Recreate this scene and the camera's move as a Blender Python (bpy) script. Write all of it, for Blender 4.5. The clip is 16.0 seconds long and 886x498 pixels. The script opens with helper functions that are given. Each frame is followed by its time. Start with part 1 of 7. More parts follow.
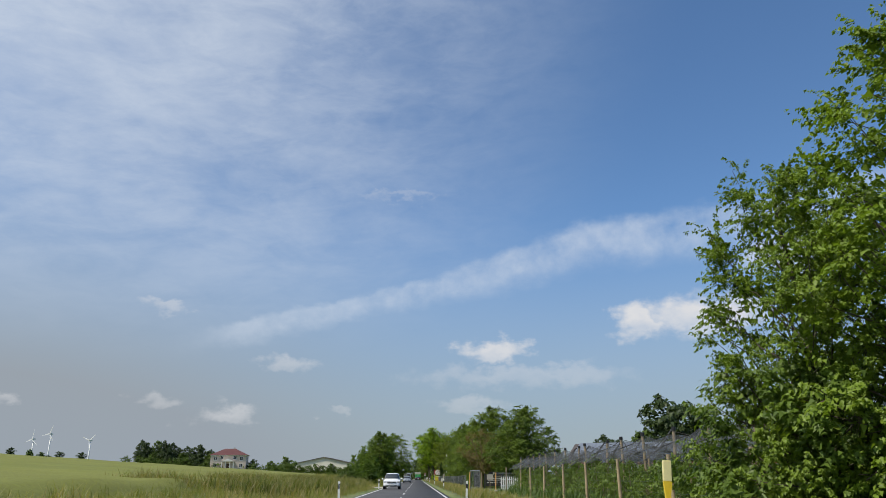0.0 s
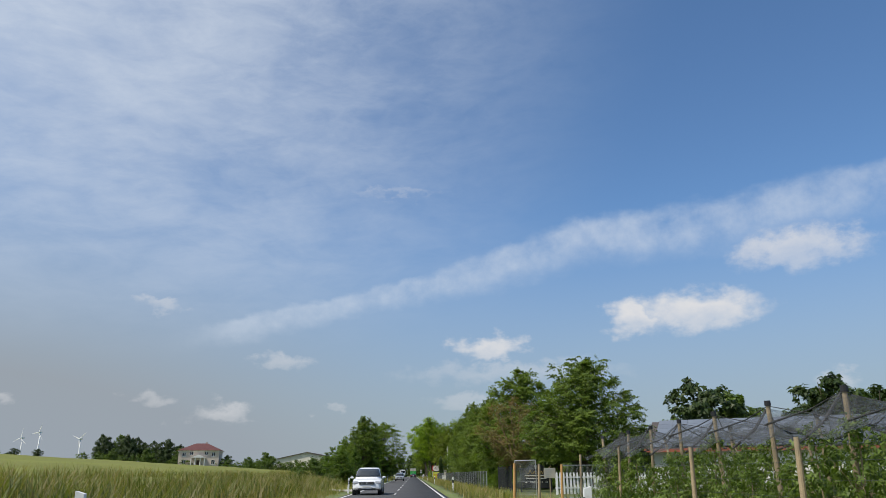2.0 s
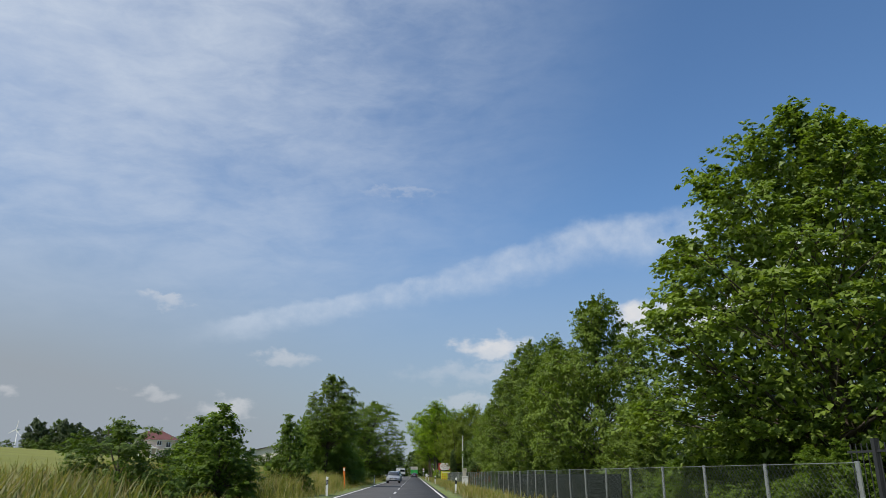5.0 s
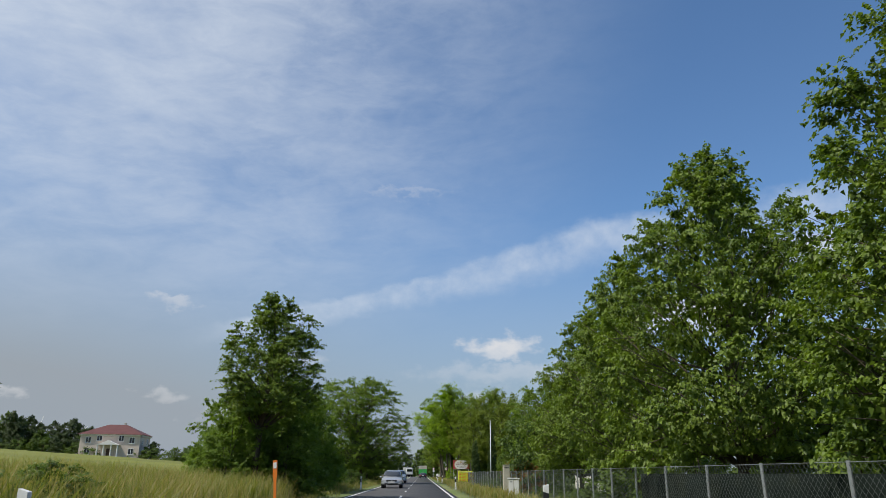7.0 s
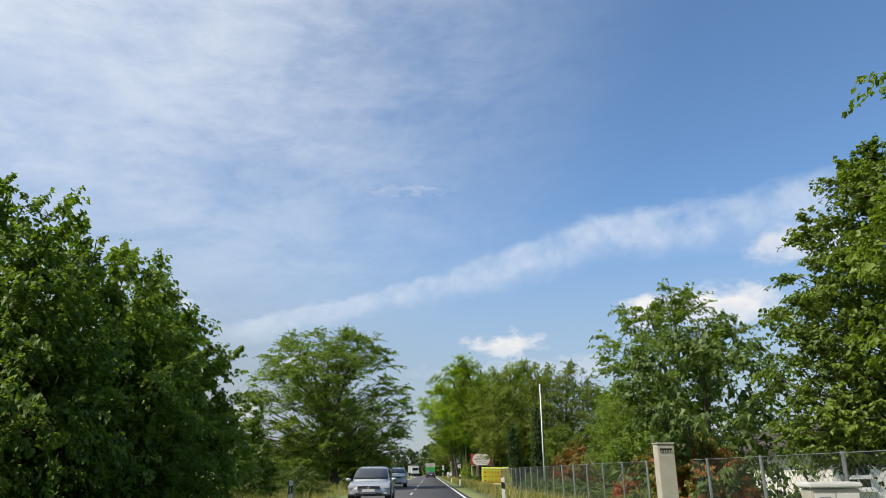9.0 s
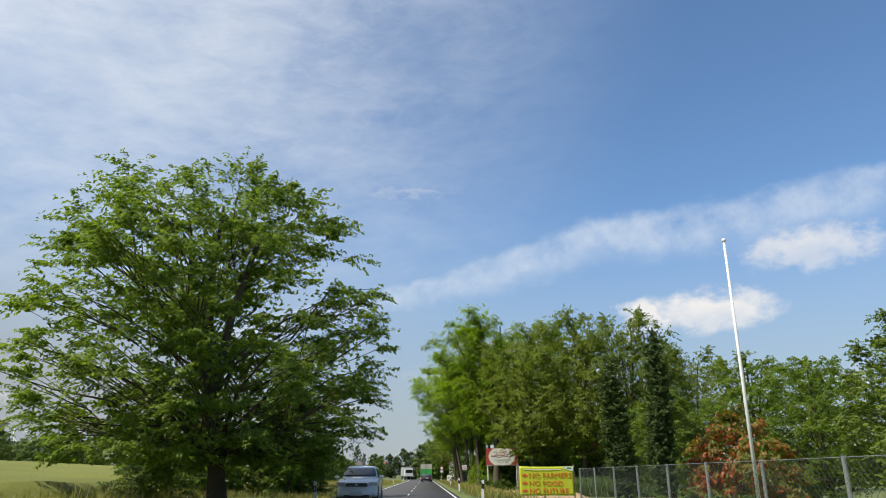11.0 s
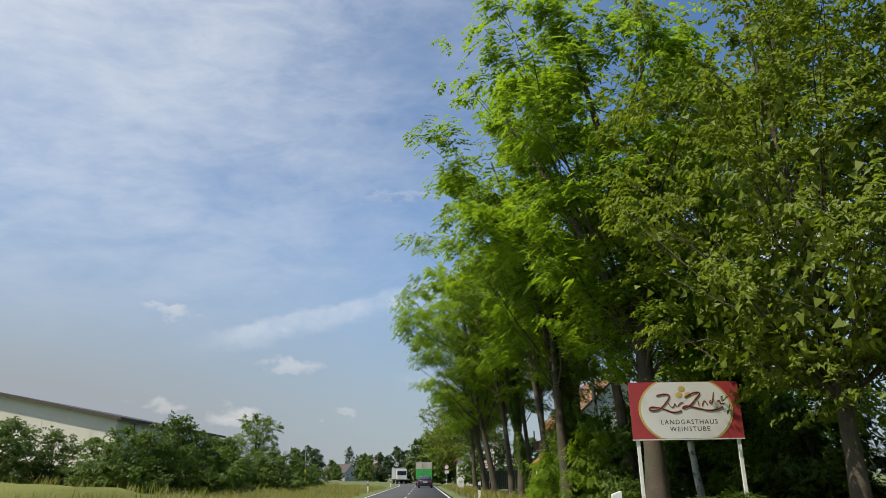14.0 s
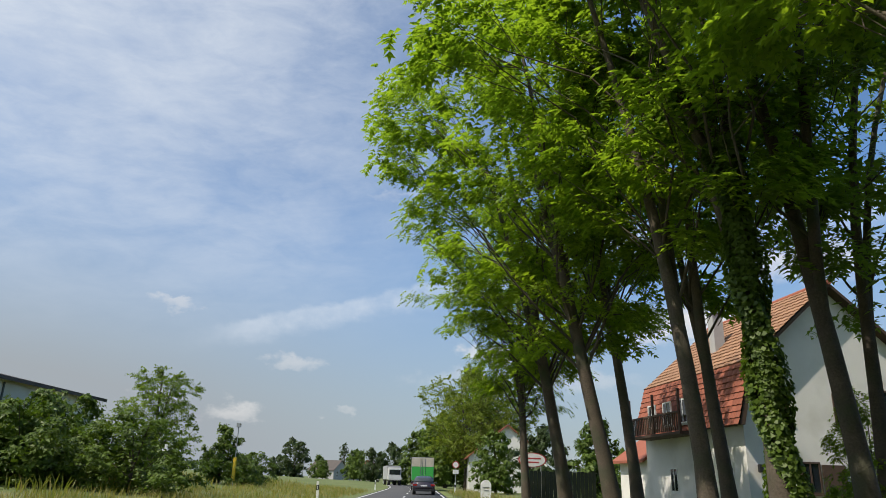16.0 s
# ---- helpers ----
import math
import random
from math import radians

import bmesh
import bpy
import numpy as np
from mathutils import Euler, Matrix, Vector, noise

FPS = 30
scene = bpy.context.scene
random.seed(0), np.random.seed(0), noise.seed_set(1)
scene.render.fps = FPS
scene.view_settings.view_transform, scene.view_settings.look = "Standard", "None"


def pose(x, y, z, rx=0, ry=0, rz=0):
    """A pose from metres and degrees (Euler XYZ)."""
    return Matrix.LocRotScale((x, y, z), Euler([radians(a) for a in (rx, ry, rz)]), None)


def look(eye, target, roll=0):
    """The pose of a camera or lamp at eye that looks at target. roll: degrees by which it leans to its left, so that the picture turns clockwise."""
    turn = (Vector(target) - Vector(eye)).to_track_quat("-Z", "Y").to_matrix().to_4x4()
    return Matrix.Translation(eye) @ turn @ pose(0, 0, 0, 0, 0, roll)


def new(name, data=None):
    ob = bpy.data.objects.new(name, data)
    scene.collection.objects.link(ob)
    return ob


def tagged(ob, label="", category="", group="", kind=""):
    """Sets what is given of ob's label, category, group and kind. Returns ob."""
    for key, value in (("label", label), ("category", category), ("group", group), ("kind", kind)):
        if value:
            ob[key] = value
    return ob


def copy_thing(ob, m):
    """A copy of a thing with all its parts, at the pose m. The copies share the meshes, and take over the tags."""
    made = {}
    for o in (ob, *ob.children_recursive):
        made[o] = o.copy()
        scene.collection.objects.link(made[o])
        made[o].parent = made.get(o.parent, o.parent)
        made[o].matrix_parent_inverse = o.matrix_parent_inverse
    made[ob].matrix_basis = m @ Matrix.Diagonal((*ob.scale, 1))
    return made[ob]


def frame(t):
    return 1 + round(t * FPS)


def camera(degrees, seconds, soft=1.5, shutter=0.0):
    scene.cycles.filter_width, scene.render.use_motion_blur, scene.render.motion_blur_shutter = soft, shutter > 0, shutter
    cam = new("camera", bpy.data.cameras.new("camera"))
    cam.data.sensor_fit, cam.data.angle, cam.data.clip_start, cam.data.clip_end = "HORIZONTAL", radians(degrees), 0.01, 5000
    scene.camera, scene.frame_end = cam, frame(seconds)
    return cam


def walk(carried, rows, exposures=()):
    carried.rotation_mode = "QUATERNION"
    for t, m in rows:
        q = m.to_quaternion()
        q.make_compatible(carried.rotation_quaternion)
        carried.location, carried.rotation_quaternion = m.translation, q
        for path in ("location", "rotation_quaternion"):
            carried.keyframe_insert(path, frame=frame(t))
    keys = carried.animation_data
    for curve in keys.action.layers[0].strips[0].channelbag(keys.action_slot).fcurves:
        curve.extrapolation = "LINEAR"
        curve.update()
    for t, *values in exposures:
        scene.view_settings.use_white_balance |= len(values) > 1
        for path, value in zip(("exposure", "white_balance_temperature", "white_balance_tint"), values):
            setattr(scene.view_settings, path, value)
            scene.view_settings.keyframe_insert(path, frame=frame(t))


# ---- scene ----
# camera: seconds, sideways, height, heading, tilt and lean in degrees; it drives at an even 16 m/s along y
PATH = [
    (0.0, -0.160, 1.195, -0.32, -0.02, 0.02), (0.5, -0.098, 1.197, -0.38, -0.00, -0.17), (1.0, -0.028, 1.191, -0.29, -0.20, 0.18),
    (1.5, 0.006, 1.191, -0.56, -0.09, 0.29), (2.0, -0.020, 1.203, -0.67, -0.26, 0.35), (2.5, 0.046, 1.204, -0.44, -0.00, 0.01),
    (3.0, 0.120, 1.194, -0.27, -0.10, 0.04), (3.5, 0.141, 1.214, -0.09, -0.19, 0.23), (4.0, 0.156, 1.212, -0.24, -0.21, 0.00),
    (4.5, 0.074, 1.206, -0.15, -0.12, -0.19), (5.0, 0.035, 1.203, -0.59, -0.27, -0.62), (7.5, -0.029, 1.205, 0.52, -0.29, -0.14),
    (8.0, -0.070, 1.193, 0.66, -0.31, 0.47), (8.5, -0.071, 1.201, 0.58, -0.30, 0.56), (9.0, -0.071, 1.190, 0.65, -0.39, 0.57),
    (11.5, -0.063, 1.204, 0.27, -0.15, 0.20), (12.0, -0.035, 1.197, 0.30, -0.29, 0.50), (12.5, -0.006, 1.189, 0.28, -0.30, 0.78),
    (13.0, 0.022, 1.206, 0.24, -0.20, 0.65), (13.5, 0.034, 1.199, 0.13, -0.17, 0.68), (14.0, 0.011, 1.209, 0.15, 0.00, 0.89),
    (14.5, 0.027, 1.196, 0.06, 0.16, 0.41), (15.0, 0.004, 1.198, 0.02, 0.07, -0.31), (15.5, -0.011, 1.198, 0.05, 0.04, -0.60),
    (16.0, -0.013, 1.205, -0.03, 0.16, -1.32),
]
SPEED = 16.0
cam = camera(65.0, 16.0, soft=0.8)
walk(cam, [(t, pose(x, SPEED * t, z, 108.2 + p, r, -1.7 + yw)) for t, x, z, yw, p, r in PATH],
     [(0, 0.22, 6500, 10), (5, 0.22, 6500, 10), (7.5, 0.25, 6550, 10), (8, 0.25, 6600, 10), (8.5, 0.45, 6700, 10), (9, 0.55, 6800, 10), (11.5, 0.5, 6900, 10),
      (12, 0.9, 7100, 10), (12.5, 0.9, 7100, 10), (13, 0.6, 7000, 10), (13.5, 0.45, 6800, 10), (14.5, 0.35, 6800, 10), (16, 0.42, 6800, 10)])

# ---- light ----
SUN_AZ, SUN_EL = radians(-118), radians(54)


def build_world():
    world = bpy.data.worlds.new("sky")
    scene.world = world
    world.use_nodes = True
    nt = world.node_tree
    nt.nodes.clear()
    N, L = nt.nodes, nt.links

    def put(sock, v):
        if isinstance(v, (int, float)):
            sock.default_value = v
        else:
            L.new(v, sock)

    def m(op, a, b=0.0, c=None, clamp=False):
        n = N.new("ShaderNodeMath")
        n.operation, n.use_clamp = op, clamp
        put(n.inputs[0], a)
        put(n.inputs[1], b)
        if c is not None:
            put(n.inputs[2], c)
        return n.outputs[0]

    def step(v, lo, hi):
        n = N.new("ShaderNodeMapRange")
        n.interpolation_type = "SMOOTHSTEP"
        put(n.inputs[0], v)
        n.inputs[1].default_value, n.inputs[2].default_value = lo, hi
        return n.outputs[0]

    def vec(x, y, z=0.0):
        n = N.new("ShaderNodeCombineXYZ")
        put(n.inputs[0], x), put(n.inputs[1], y), put(n.inputs[2], z)
        return n.outputs[0]

    def noise_of(v, scale, detail=6.0, rough=0.55, dist=0.0):
        n = N.new("ShaderNodeTexNoise")
        L.new(v, n.inputs["Vector"])
        n.inputs["Scale"].default_value, n.inputs["Detail"].default_value = scale, detail
        n.inputs["Roughness"].default_value, n.inputs["Distortion"].default_value = rough, dist
        return n.outputs["Fac"]

    co = N.new("ShaderNodeTexCoord").outputs["Generated"]
    sep = N.new("ShaderNodeSeparateXYZ")
    L.new(co, sep.inputs[0])
    x, y, z = sep.outputs
    az = m("ARCTAN2", x, y)
    el = m("ARCSINE", z)
    flat = vec(az, el)
    fine = m("SUBTRACT", noise_of(flat, 17.0, 7.0, 0.6), 0.5)
    broad = m("SUBTRACT", noise_of(flat, 5.0, 4.0, 0.5), 0.5)

    w1 = m("SUBTRACT", noise_of(vec(m("MULTIPLY", az, 1.0), m("MULTIPLY", el, 1.6), 3.0), 26.0, 5.0, 0.55), 0.5)
    w2 = m("SUBTRACT", noise_of(vec(m("MULTIPLY", az, 1.0), m("MULTIPLY", el, 1.6), 9.0), 26.0, 5.0, 0.55), 0.5)
    azw, elw = m("ADD", az, m("MULTIPLY", w1, 0.11)), m("ADD", el, m("MULTIPLY", w2, 0.055))

    def heap(a0, e0, wa, up, down, strength=1.0, ragged=1.5):
        """A cumulus: flatter below than above."""
        da = m("DIVIDE", m("SUBTRACT", azw, a0), wa)
        de = m("SUBTRACT", elw, e0)
        q = m("ADD", m("MULTIPLY", m("MAXIMUM", de, 0.0), 1 / up), m("MULTIPLY", m("MAXIMUM", m("MULTIPLY", de, -1.0), 0.0), 1 / down))
        r = m("SQRT", m("ADD", m("MULTIPLY", da, da), m("MULTIPLY", q, q)))
        r = m("ADD", r, m("MULTIPLY", fine, ragged))
        return m("MULTIPLY", m("MULTIPLY", m("SUBTRACT", 1.0, step(r, 0.35, 1.15)), m("ADD", 0.5, m("MULTIPLY", step(de, -down, up * 0.7), 0.5))), strength)

    clouds = None
    for a0, e0, wa, up, down, s, rg in (
            (0.106, 0.166, 0.054, 0.024, 0.015, 0.95, 0.9), (0.402, 0.203, 0.098, 0.036, 0.024, 1.0, 1.0),
            (0.312, 0.203, 0.044, 0.030, 0.02, 1.0, 1.0), (-0.183, 0.148, 0.04, 0.016, 0.012, 0.4, 1.4),
            (-0.26, 0.076, 0.045, 0.02, 0.012, 0.5, 1.0), (-0.349, 0.093, 0.032, 0.013, 0.01, 0.34, 1.0),
            (-0.545, 0.09, 0.03, 0.01, 0.008, 0.4, 1.4), (0.535, 0.275, 0.085, 0.034, 0.028, 0.75, 1.7),
            (0.15, 0.135, 0.17, 0.016, 0.018, 0.30, 1.6), (0.56, 0.105, 0.03, 0.018, 0.01, 0.5, 1.4),
            (-0.029, 0.392, 0.06, 0.009, 0.008, 0.22, 1.8), (-0.345, 0.219, 0.035, 0.010, 0.010, 0.4, 1.5),
            (-0.12, 0.085, 0.02, 0.01, 0.006, 0.28, 1.4), (0.08, 0.095, 0.06, 0.014, 0.01, 0.3, 1.5)):
        c = heap(a0, e0, wa, up, down, s, rg)
        clouds = c if clouds is None else m("MAXIMUM", clouds, c)

    # the long bank of thin cloud that climbs to the right
    line = m("ADD", m("MULTIPLY", m("MINIMUM", az, 0.26), 0.255), 0.262)
    line = m("ADD", line, m("MULTIPLY", m("MAXIMUM", m("SUBTRACT", az, 0.26), 0.0), 0.05))
    off = m("ADD", m("SUBTRACT", el, line), m("ADD", m("MULTIPLY", broad, 0.03), m("MULTIPLY", w2, 0.03)))
    width = m("ADD", 0.014, m("MULTIPLY", step(az, -0.1, 0.3), 0.014))
    above = step(m("DIVIDE", off, width), 1.0, 0.2)
    below = step(m("DIVIDE", off, width), -2.2, -0.5)
    ends = m("MULTIPLY", step(az, -0.36, -0.2), step(az, 1.1, 0.5))
    band = m("MULTIPLY", m("MULTIPLY", above, below), ends)
    band = m("MULTIPLY", band, m("ADD", 0.35, m("MULTIPLY", fine, 1.3)))

    # high veil, thicker towards the sun
    wind = vec(m("ADD", m("MULTIPLY", az, 2.2), m("MULTIPLY", el, 1.4)), m("SUBTRACT", m("MULTIPLY", el, 6.0), m("MULTIPLY", az, 0.9)))
    veil = noise_of(wind, 2.1, 9.0, 0.62, 0.35)
    ripple = noise_of(wind, 6.5, 6.0, 0.6, 0.5)
    side = step(m("SUBTRACT", az, m("MULTIPLY", el, 0.45)), 0.17, -0.5)
    high = m("MULTIPLY", side, step(el, 0.12, 0.34))
    veil = m("MULTIPLY", m("ADD", m("ADD", 0.36, m("MULTIPLY", step(veil, 0.28, 0.72), 0.42)), m("MULTIPLY", m("SUBTRACT", ripple, 0.5), 0.6)), high, clamp=True)
    sunward = m("MULTIPLY", step(az, -0.05, -0.62), step(el, 0.30, 0.62))
    veil = m("ADD", m("MULTIPLY", veil, 0.66), m("MULTIPLY", sunward, 0.42), clamp=True)
    haze = m("MULTIPLY", step(el, 0.38, 0.02), 0.84)
    haze = m("ADD", haze, m("MULTIPLY", m("MULTIPLY", step(az, 0.1, -0.6), step(el, 0.60, 0.1)), 0.34))

    sky = N.new("ShaderNodeTexSky")
    sky.sky_type, sky.sun_disc = "NISHITA", False
    sky.sun_elevation, sky.sun_rotation = SUN_EL, SUN_AZ
    sky.altitude, sky.air_density, sky.dust_density, sky.ozone_density = 100, 1.0, 0.6, 2.0
    scaled = N.new("ShaderNodeVectorMath")
    scaled.operation = "MULTIPLY"
    L.new(sky.outputs[0], scaled.inputs[0])
    scaled.inputs[1].default_value = SKY
    last = scaled.outputs[0]
    for fac, col in ((haze, HAZE), (veil, VEIL), (band, VEIL), (clouds, CUMULUS)):
        mix = N.new("ShaderNodeMix")
        mix.data_type = "RGBA"
        mix.clamp_factor = True
        L.new(fac, mix.inputs["Factor"])
        L.new(last, mix.inputs["A"])
        mix.inputs["B"].default_value = (*col, 1)
        last = mix.outputs["Result"]
    bg = N.new("ShaderNodeBackground")
    L.new(last, bg.inputs["Color"])
    bg.inputs["Strength"].default_value = 1.0
    out = N.new("ShaderNodeOutputWorld")
    L.new(bg.outputs[0], out.inputs["Surface"])


SKY = (0.081, 0.104, 0.121)
HAZE, VEIL, CUMULUS = (0.274, 0.312, 0.354), (0.525, 0.585, 0.67), (0.63, 0.63, 0.64)
build_world()
sun = new("sun", bpy.data.lights.new("sun", "SUN"))
sun.data.energy, sun.data.angle, sun.data.color = 3.6, radians(0.6), (1.0, 0.94, 0.84)
sun.matrix_world = look((math.sin(SUN_AZ) * math.cos(SUN_EL) * 50, 150 + math.cos(SUN_AZ) * math.cos(SUN_EL) * 50, math.sin(SUN_EL) * 50), (0, 150, 0))

# ---- materials ----


def material(name, color, rough=0.7, metal=0.0, vary=0.25, scale=3.0, bump=0.0, fine=40.0, dirt=None, dirt_scale=1.2, coat=0.0, piece=0.0):
    """A surface with broad and fine variation of its colour, stains and relief."""
    mat = bpy.data.materials.new(name)
    mat.use_nodes = True
    nt = mat.node_tree
    N, L = nt.nodes, nt.links
    bsdf = N["Principled BSDF"]
    bsdf.inputs["Roughness"].default_value, bsdf.inputs["Metallic"].default_value = rough, metal
    bsdf.inputs["Coat Weight"].default_value = coat
    co = N.new("ShaderNodeTexCoord").outputs["Object"]

    def noise_of(s, d=5.0):
        n = N.new("ShaderNodeTexNoise")
        L.new(co, n.inputs["Vector"])
        n.inputs["Scale"].default_value, n.inputs["Detail"].default_value = s, d
        return n.outputs["Fac"]
    broad, small = noise_of(scale), noise_of(fine)
    add = N.new("ShaderNodeMath")
    add.operation = "ADD"
    L.new(broad, add.inputs[0])
    L.new(small, add.inputs[1])
    last = add.outputs[0]
    if piece:
        info = N.new("ShaderNodeObjectInfo")
        ma = N.new("ShaderNodeMath")
        ma.operation = "MULTIPLY_ADD"
        L.new(info.outputs["Random"], ma.inputs[0])
        ma.inputs[1].default_value = piece
        L.new(last, ma.inputs[2])
        last = ma.outputs[0]
    rng = N.new("ShaderNodeMapRange")
    L.new(last, rng.inputs[0])
    rng.inputs[1].default_value, rng.inputs[2].default_value = 0.6, 1.4 + piece
    rng.inputs[3].default_value, rng.inputs[4].default_value = 1 - vary, 1 + vary
    sc = N.new("ShaderNodeVectorMath")
    sc.operation = "SCALE"
    sc.inputs[0].default_value = color
    L.new(rng.outputs[0], sc.inputs["Scale"])
    col = sc.outputs[0]
    if dirt:
        st = N.new("ShaderNodeMapRange")
        L.new(noise_of(dirt_scale, 8.0), st.inputs[0])
        st.inputs[1].default_value, st.inputs[2].default_value = 0.5, 0.72
        mix = N.new("ShaderNodeMix")
        mix.data_type = "RGBA"
        L.new(st.outputs[0], mix.inputs["Factor"])
        L.new(col, mix.inputs["A"])
        mix.inputs["B"].default_value = (*dirt, 1)
        col = mix.outputs["Result"]
    L.new(col, bsdf.inputs["Base Color"])
    if bump:
        b = N.new("ShaderNodeBump")
        b.inputs["Strength"].default_value, b.inputs["Distance"].default_value = bump, 0.02
        L.new(small, b.inputs["Height"])
        L.new(b.outputs[0], bsdf.inputs["Normal"])
    return mat


def leaf_material(name, dark, light, dry=None, glow=0.34, rough=0.5):
    """Leaves: colour by leaf and by tree, light passing through the blade."""
    mat = bpy.data.materials.new(name)
    mat.use_nodes = True
    nt = mat.node_tree
    N, L = nt.nodes, nt.links
    bsdf = N["Principled BSDF"]
    bsdf.inputs["Roughness"].default_value = rough
    bsdf.inputs["Specular IOR Level"].default_value = 0.35
    geo, info = N.new("ShaderNodeNewGeometry"), N.new("ShaderNodeObjectInfo")
    co = N.new("ShaderNodeTexCoord").outputs["Object"]
    n = N.new("ShaderNodeTexNoise")
    L.new(co, n.inputs["Vector"])
    n.inputs["Scale"].default_value, n.inputs["Detail"].default_value = 0.55, 3.0
    a = N.new("ShaderNodeMath")
    a.operation = "MULTIPLY_ADD"
    L.new(geo.outputs["Random Per Island"], a.inputs[0])
    a.inputs[1].default_value = 0.55
    L.new(n.outputs["Fac"], a.inputs[2])
    b = N.new("ShaderNodeMath")
    b.operation = "MULTIPLY_ADD"
    L.new(info.outputs["Random"], b.inputs[0])
    b.inputs[1].default_value = 0.22
    L.new(a.outputs[0], b.inputs[2])
    ramp = N.new("ShaderNodeValToRGB")
    L.new(b.outputs[0], ramp.inputs[0])
    e = ramp.color_ramp.elements
    e[0].position, e[0].color = 0.32, (*dark, 1)
    e[1].position, e[1].color = 1.05 if not dry else 0.80, (*light, 1)
    if dry:
        d = ramp.color_ramp.elements.new(1.0)
        d.color = (*dry, 1)
    L.new(ramp.outputs[0], bsdf.inputs["Base Color"])
    tr = N.new("ShaderNodeBsdfTranslucent")
    br = N.new("ShaderNodeVectorMath")
    br.operation = "MULTIPLY"
    L.new(ramp.outputs[0], br.inputs[0])
    br.inputs[1].default_value = (1.38, 1.45, 0.65)
    L.new(br.outputs[0], tr.inputs["Color"])
    mix = N.new("ShaderNodeMixShader")
    mix.inputs[0].default_value = glow
    L.new(bsdf.outputs[0], mix.inputs[1])
    L.new(tr.outputs[0], mix.inputs[2])
    L.new(mix.outputs[0], N["Material Output"].inputs["Surface"])
    return mat


def net_material(name, color, share, scale):
    """A woven net: threads with open meshes between them."""
    mat = bpy.data.materials.new(name)
    mat.use_nodes = True
    nt = mat.node_tree
    N, L = nt.nodes, nt.links
    bsdf = N["Principled BSDF"]
    bsdf.inputs["Base Color"].default_value, bsdf.inputs["Roughness"].default_value = (*color, 1), 0.6
    n = N.new("ShaderNodeTexNoise")
    L.new(N.new("ShaderNodeTexCoord").outputs["Object"], n.inputs["Vector"])
    n.inputs["Scale"].default_value, n.inputs["Detail"].default_value = scale, 4.0
    r = N.new("ShaderNodeMapRange")
    L.new(n.outputs["Fac"], r.inputs[0])
    r.inputs[1].default_value, r.inputs[2].default_value = 0.3, 0.7
    r.inputs[3].default_value, r.inputs[4].default_value = share - 0.15, share + 0.15
    L.new(r.outputs[0], bsdf.inputs["Alpha"])
    return mat


def glass_material(name, tint=(0.02, 0.025, 0.03), rough=0.05):
    mat = bpy.data.materials.new(name)
    mat.use_nodes = True
    b = mat.node_tree.nodes["Principled BSDF"]
    b.inputs["Base Color"].default_value, b.inputs["Roughness"].default_value = (*tint, 1), rough
    b.inputs["Specular IOR Level"].default_value = 0.9
    return mat


LINDEN = leaf_material("linden_leaf", (0.030, 0.069, 0.013), (0.166, 0.234, 0.030))
ROBINIA = leaf_material("robinia_leaf", (0.056, 0.112, 0.016), (0.222, 0.315, 0.032), glow=0.62)
ASH = leaf_material("ash_leaf", (0.050, 0.090, 0.015), (0.196, 0.250, 0.034), glow=0.46)
WALNUT = leaf_material("walnut_leaf", (0.046, 0.092, 0.019), (0.172, 0.245, 0.040), glow=0.56)
SHRUB = leaf_material("shrub_leaf", (0.026, 0.055, 0.010), (0.110, 0.170, 0.022))
HEDGE = leaf_material("hornbeam_leaf", (0.040, 0.080, 0.012), (0.185, 0.262, 0.030))
HAZEL = leaf_material("hazel_leaf", (0.032, 0.070, 0.014), (0.150, 0.225, 0.032), glow=0.5)
DARKLEAF = leaf_material("dark_leaf", (0.016, 0.036, 0.012), (0.055, 0.085, 0.022), glow=0.3)
CYPRESS = leaf_material("cypress_leaf", (0.032, 0.066, 0.020), (0.082, 0.125, 0.032), glow=0.2, rough=0.8)
REDLEAF = leaf_material("red_leaf", (0.060, 0.110, 0.018), (0.190, 0.200, 0.035), dry=(0.42, 0.095, 0.035), glow=0.4)
BROWNLEAF = leaf_material("withered_leaf", (0.060, 0.090, 0.016), (0.165, 0.195, 0.035), dry=(0.20, 0.135, 0.055), glow=0.4)
APPLE = leaf_material("apple_leaf", (0.035, 0.075, 0.014), (0.170, 0.240, 0.040))
REED = leaf_material("reed_blade", (0.030, 0.062, 0.013), (0.095, 0.150, 0.030), glow=0.3)
GRASS = leaf_material("grass_blade", (0.100, 0.132, 0.022), (0.205, 0.225, 0.046), dry=(0.31, 0.255, 0.10), glow=0.42)
WEED = leaf_material("weed_leaf", (0.052, 0.082, 0.016), (0.150, 0.170, 0.036), dry=(0.24, 0.20, 0.08), glow=0.4)
CROP = leaf_material("crop_blade", (0.095, 0.120, 0.018), (0.190, 0.200, 0.036), glow=0.3)
BARK = material("bark", (0.085, 0.066, 0.048), 0.9, vary=0.45, scale=2.0, bump=0.8, fine=26.0, dirt=(0.055, 0.065, 0.035))
PALEBARK = material("pale_bark", (0.20, 0.145, 0.075), 0.9, vary=0.4, scale=2.5, bump=0.6, fine=30.0)
BIRCHBARK = material("birch_bark", (0.55, 0.53, 0.48), 0.8, vary=0.3, scale=3.0, bump=0.5, fine=22.0, dirt=(0.05, 0.045, 0.04), dirt_scale=5.0)
ASPHALT = material("asphalt", (0.060, 0.060, 0.062), 0.85, vary=0.25, scale=0.35, bump=0.3, fine=60.0, dirt=(0.085, 0.083, 0.080), dirt_scale=0.5)
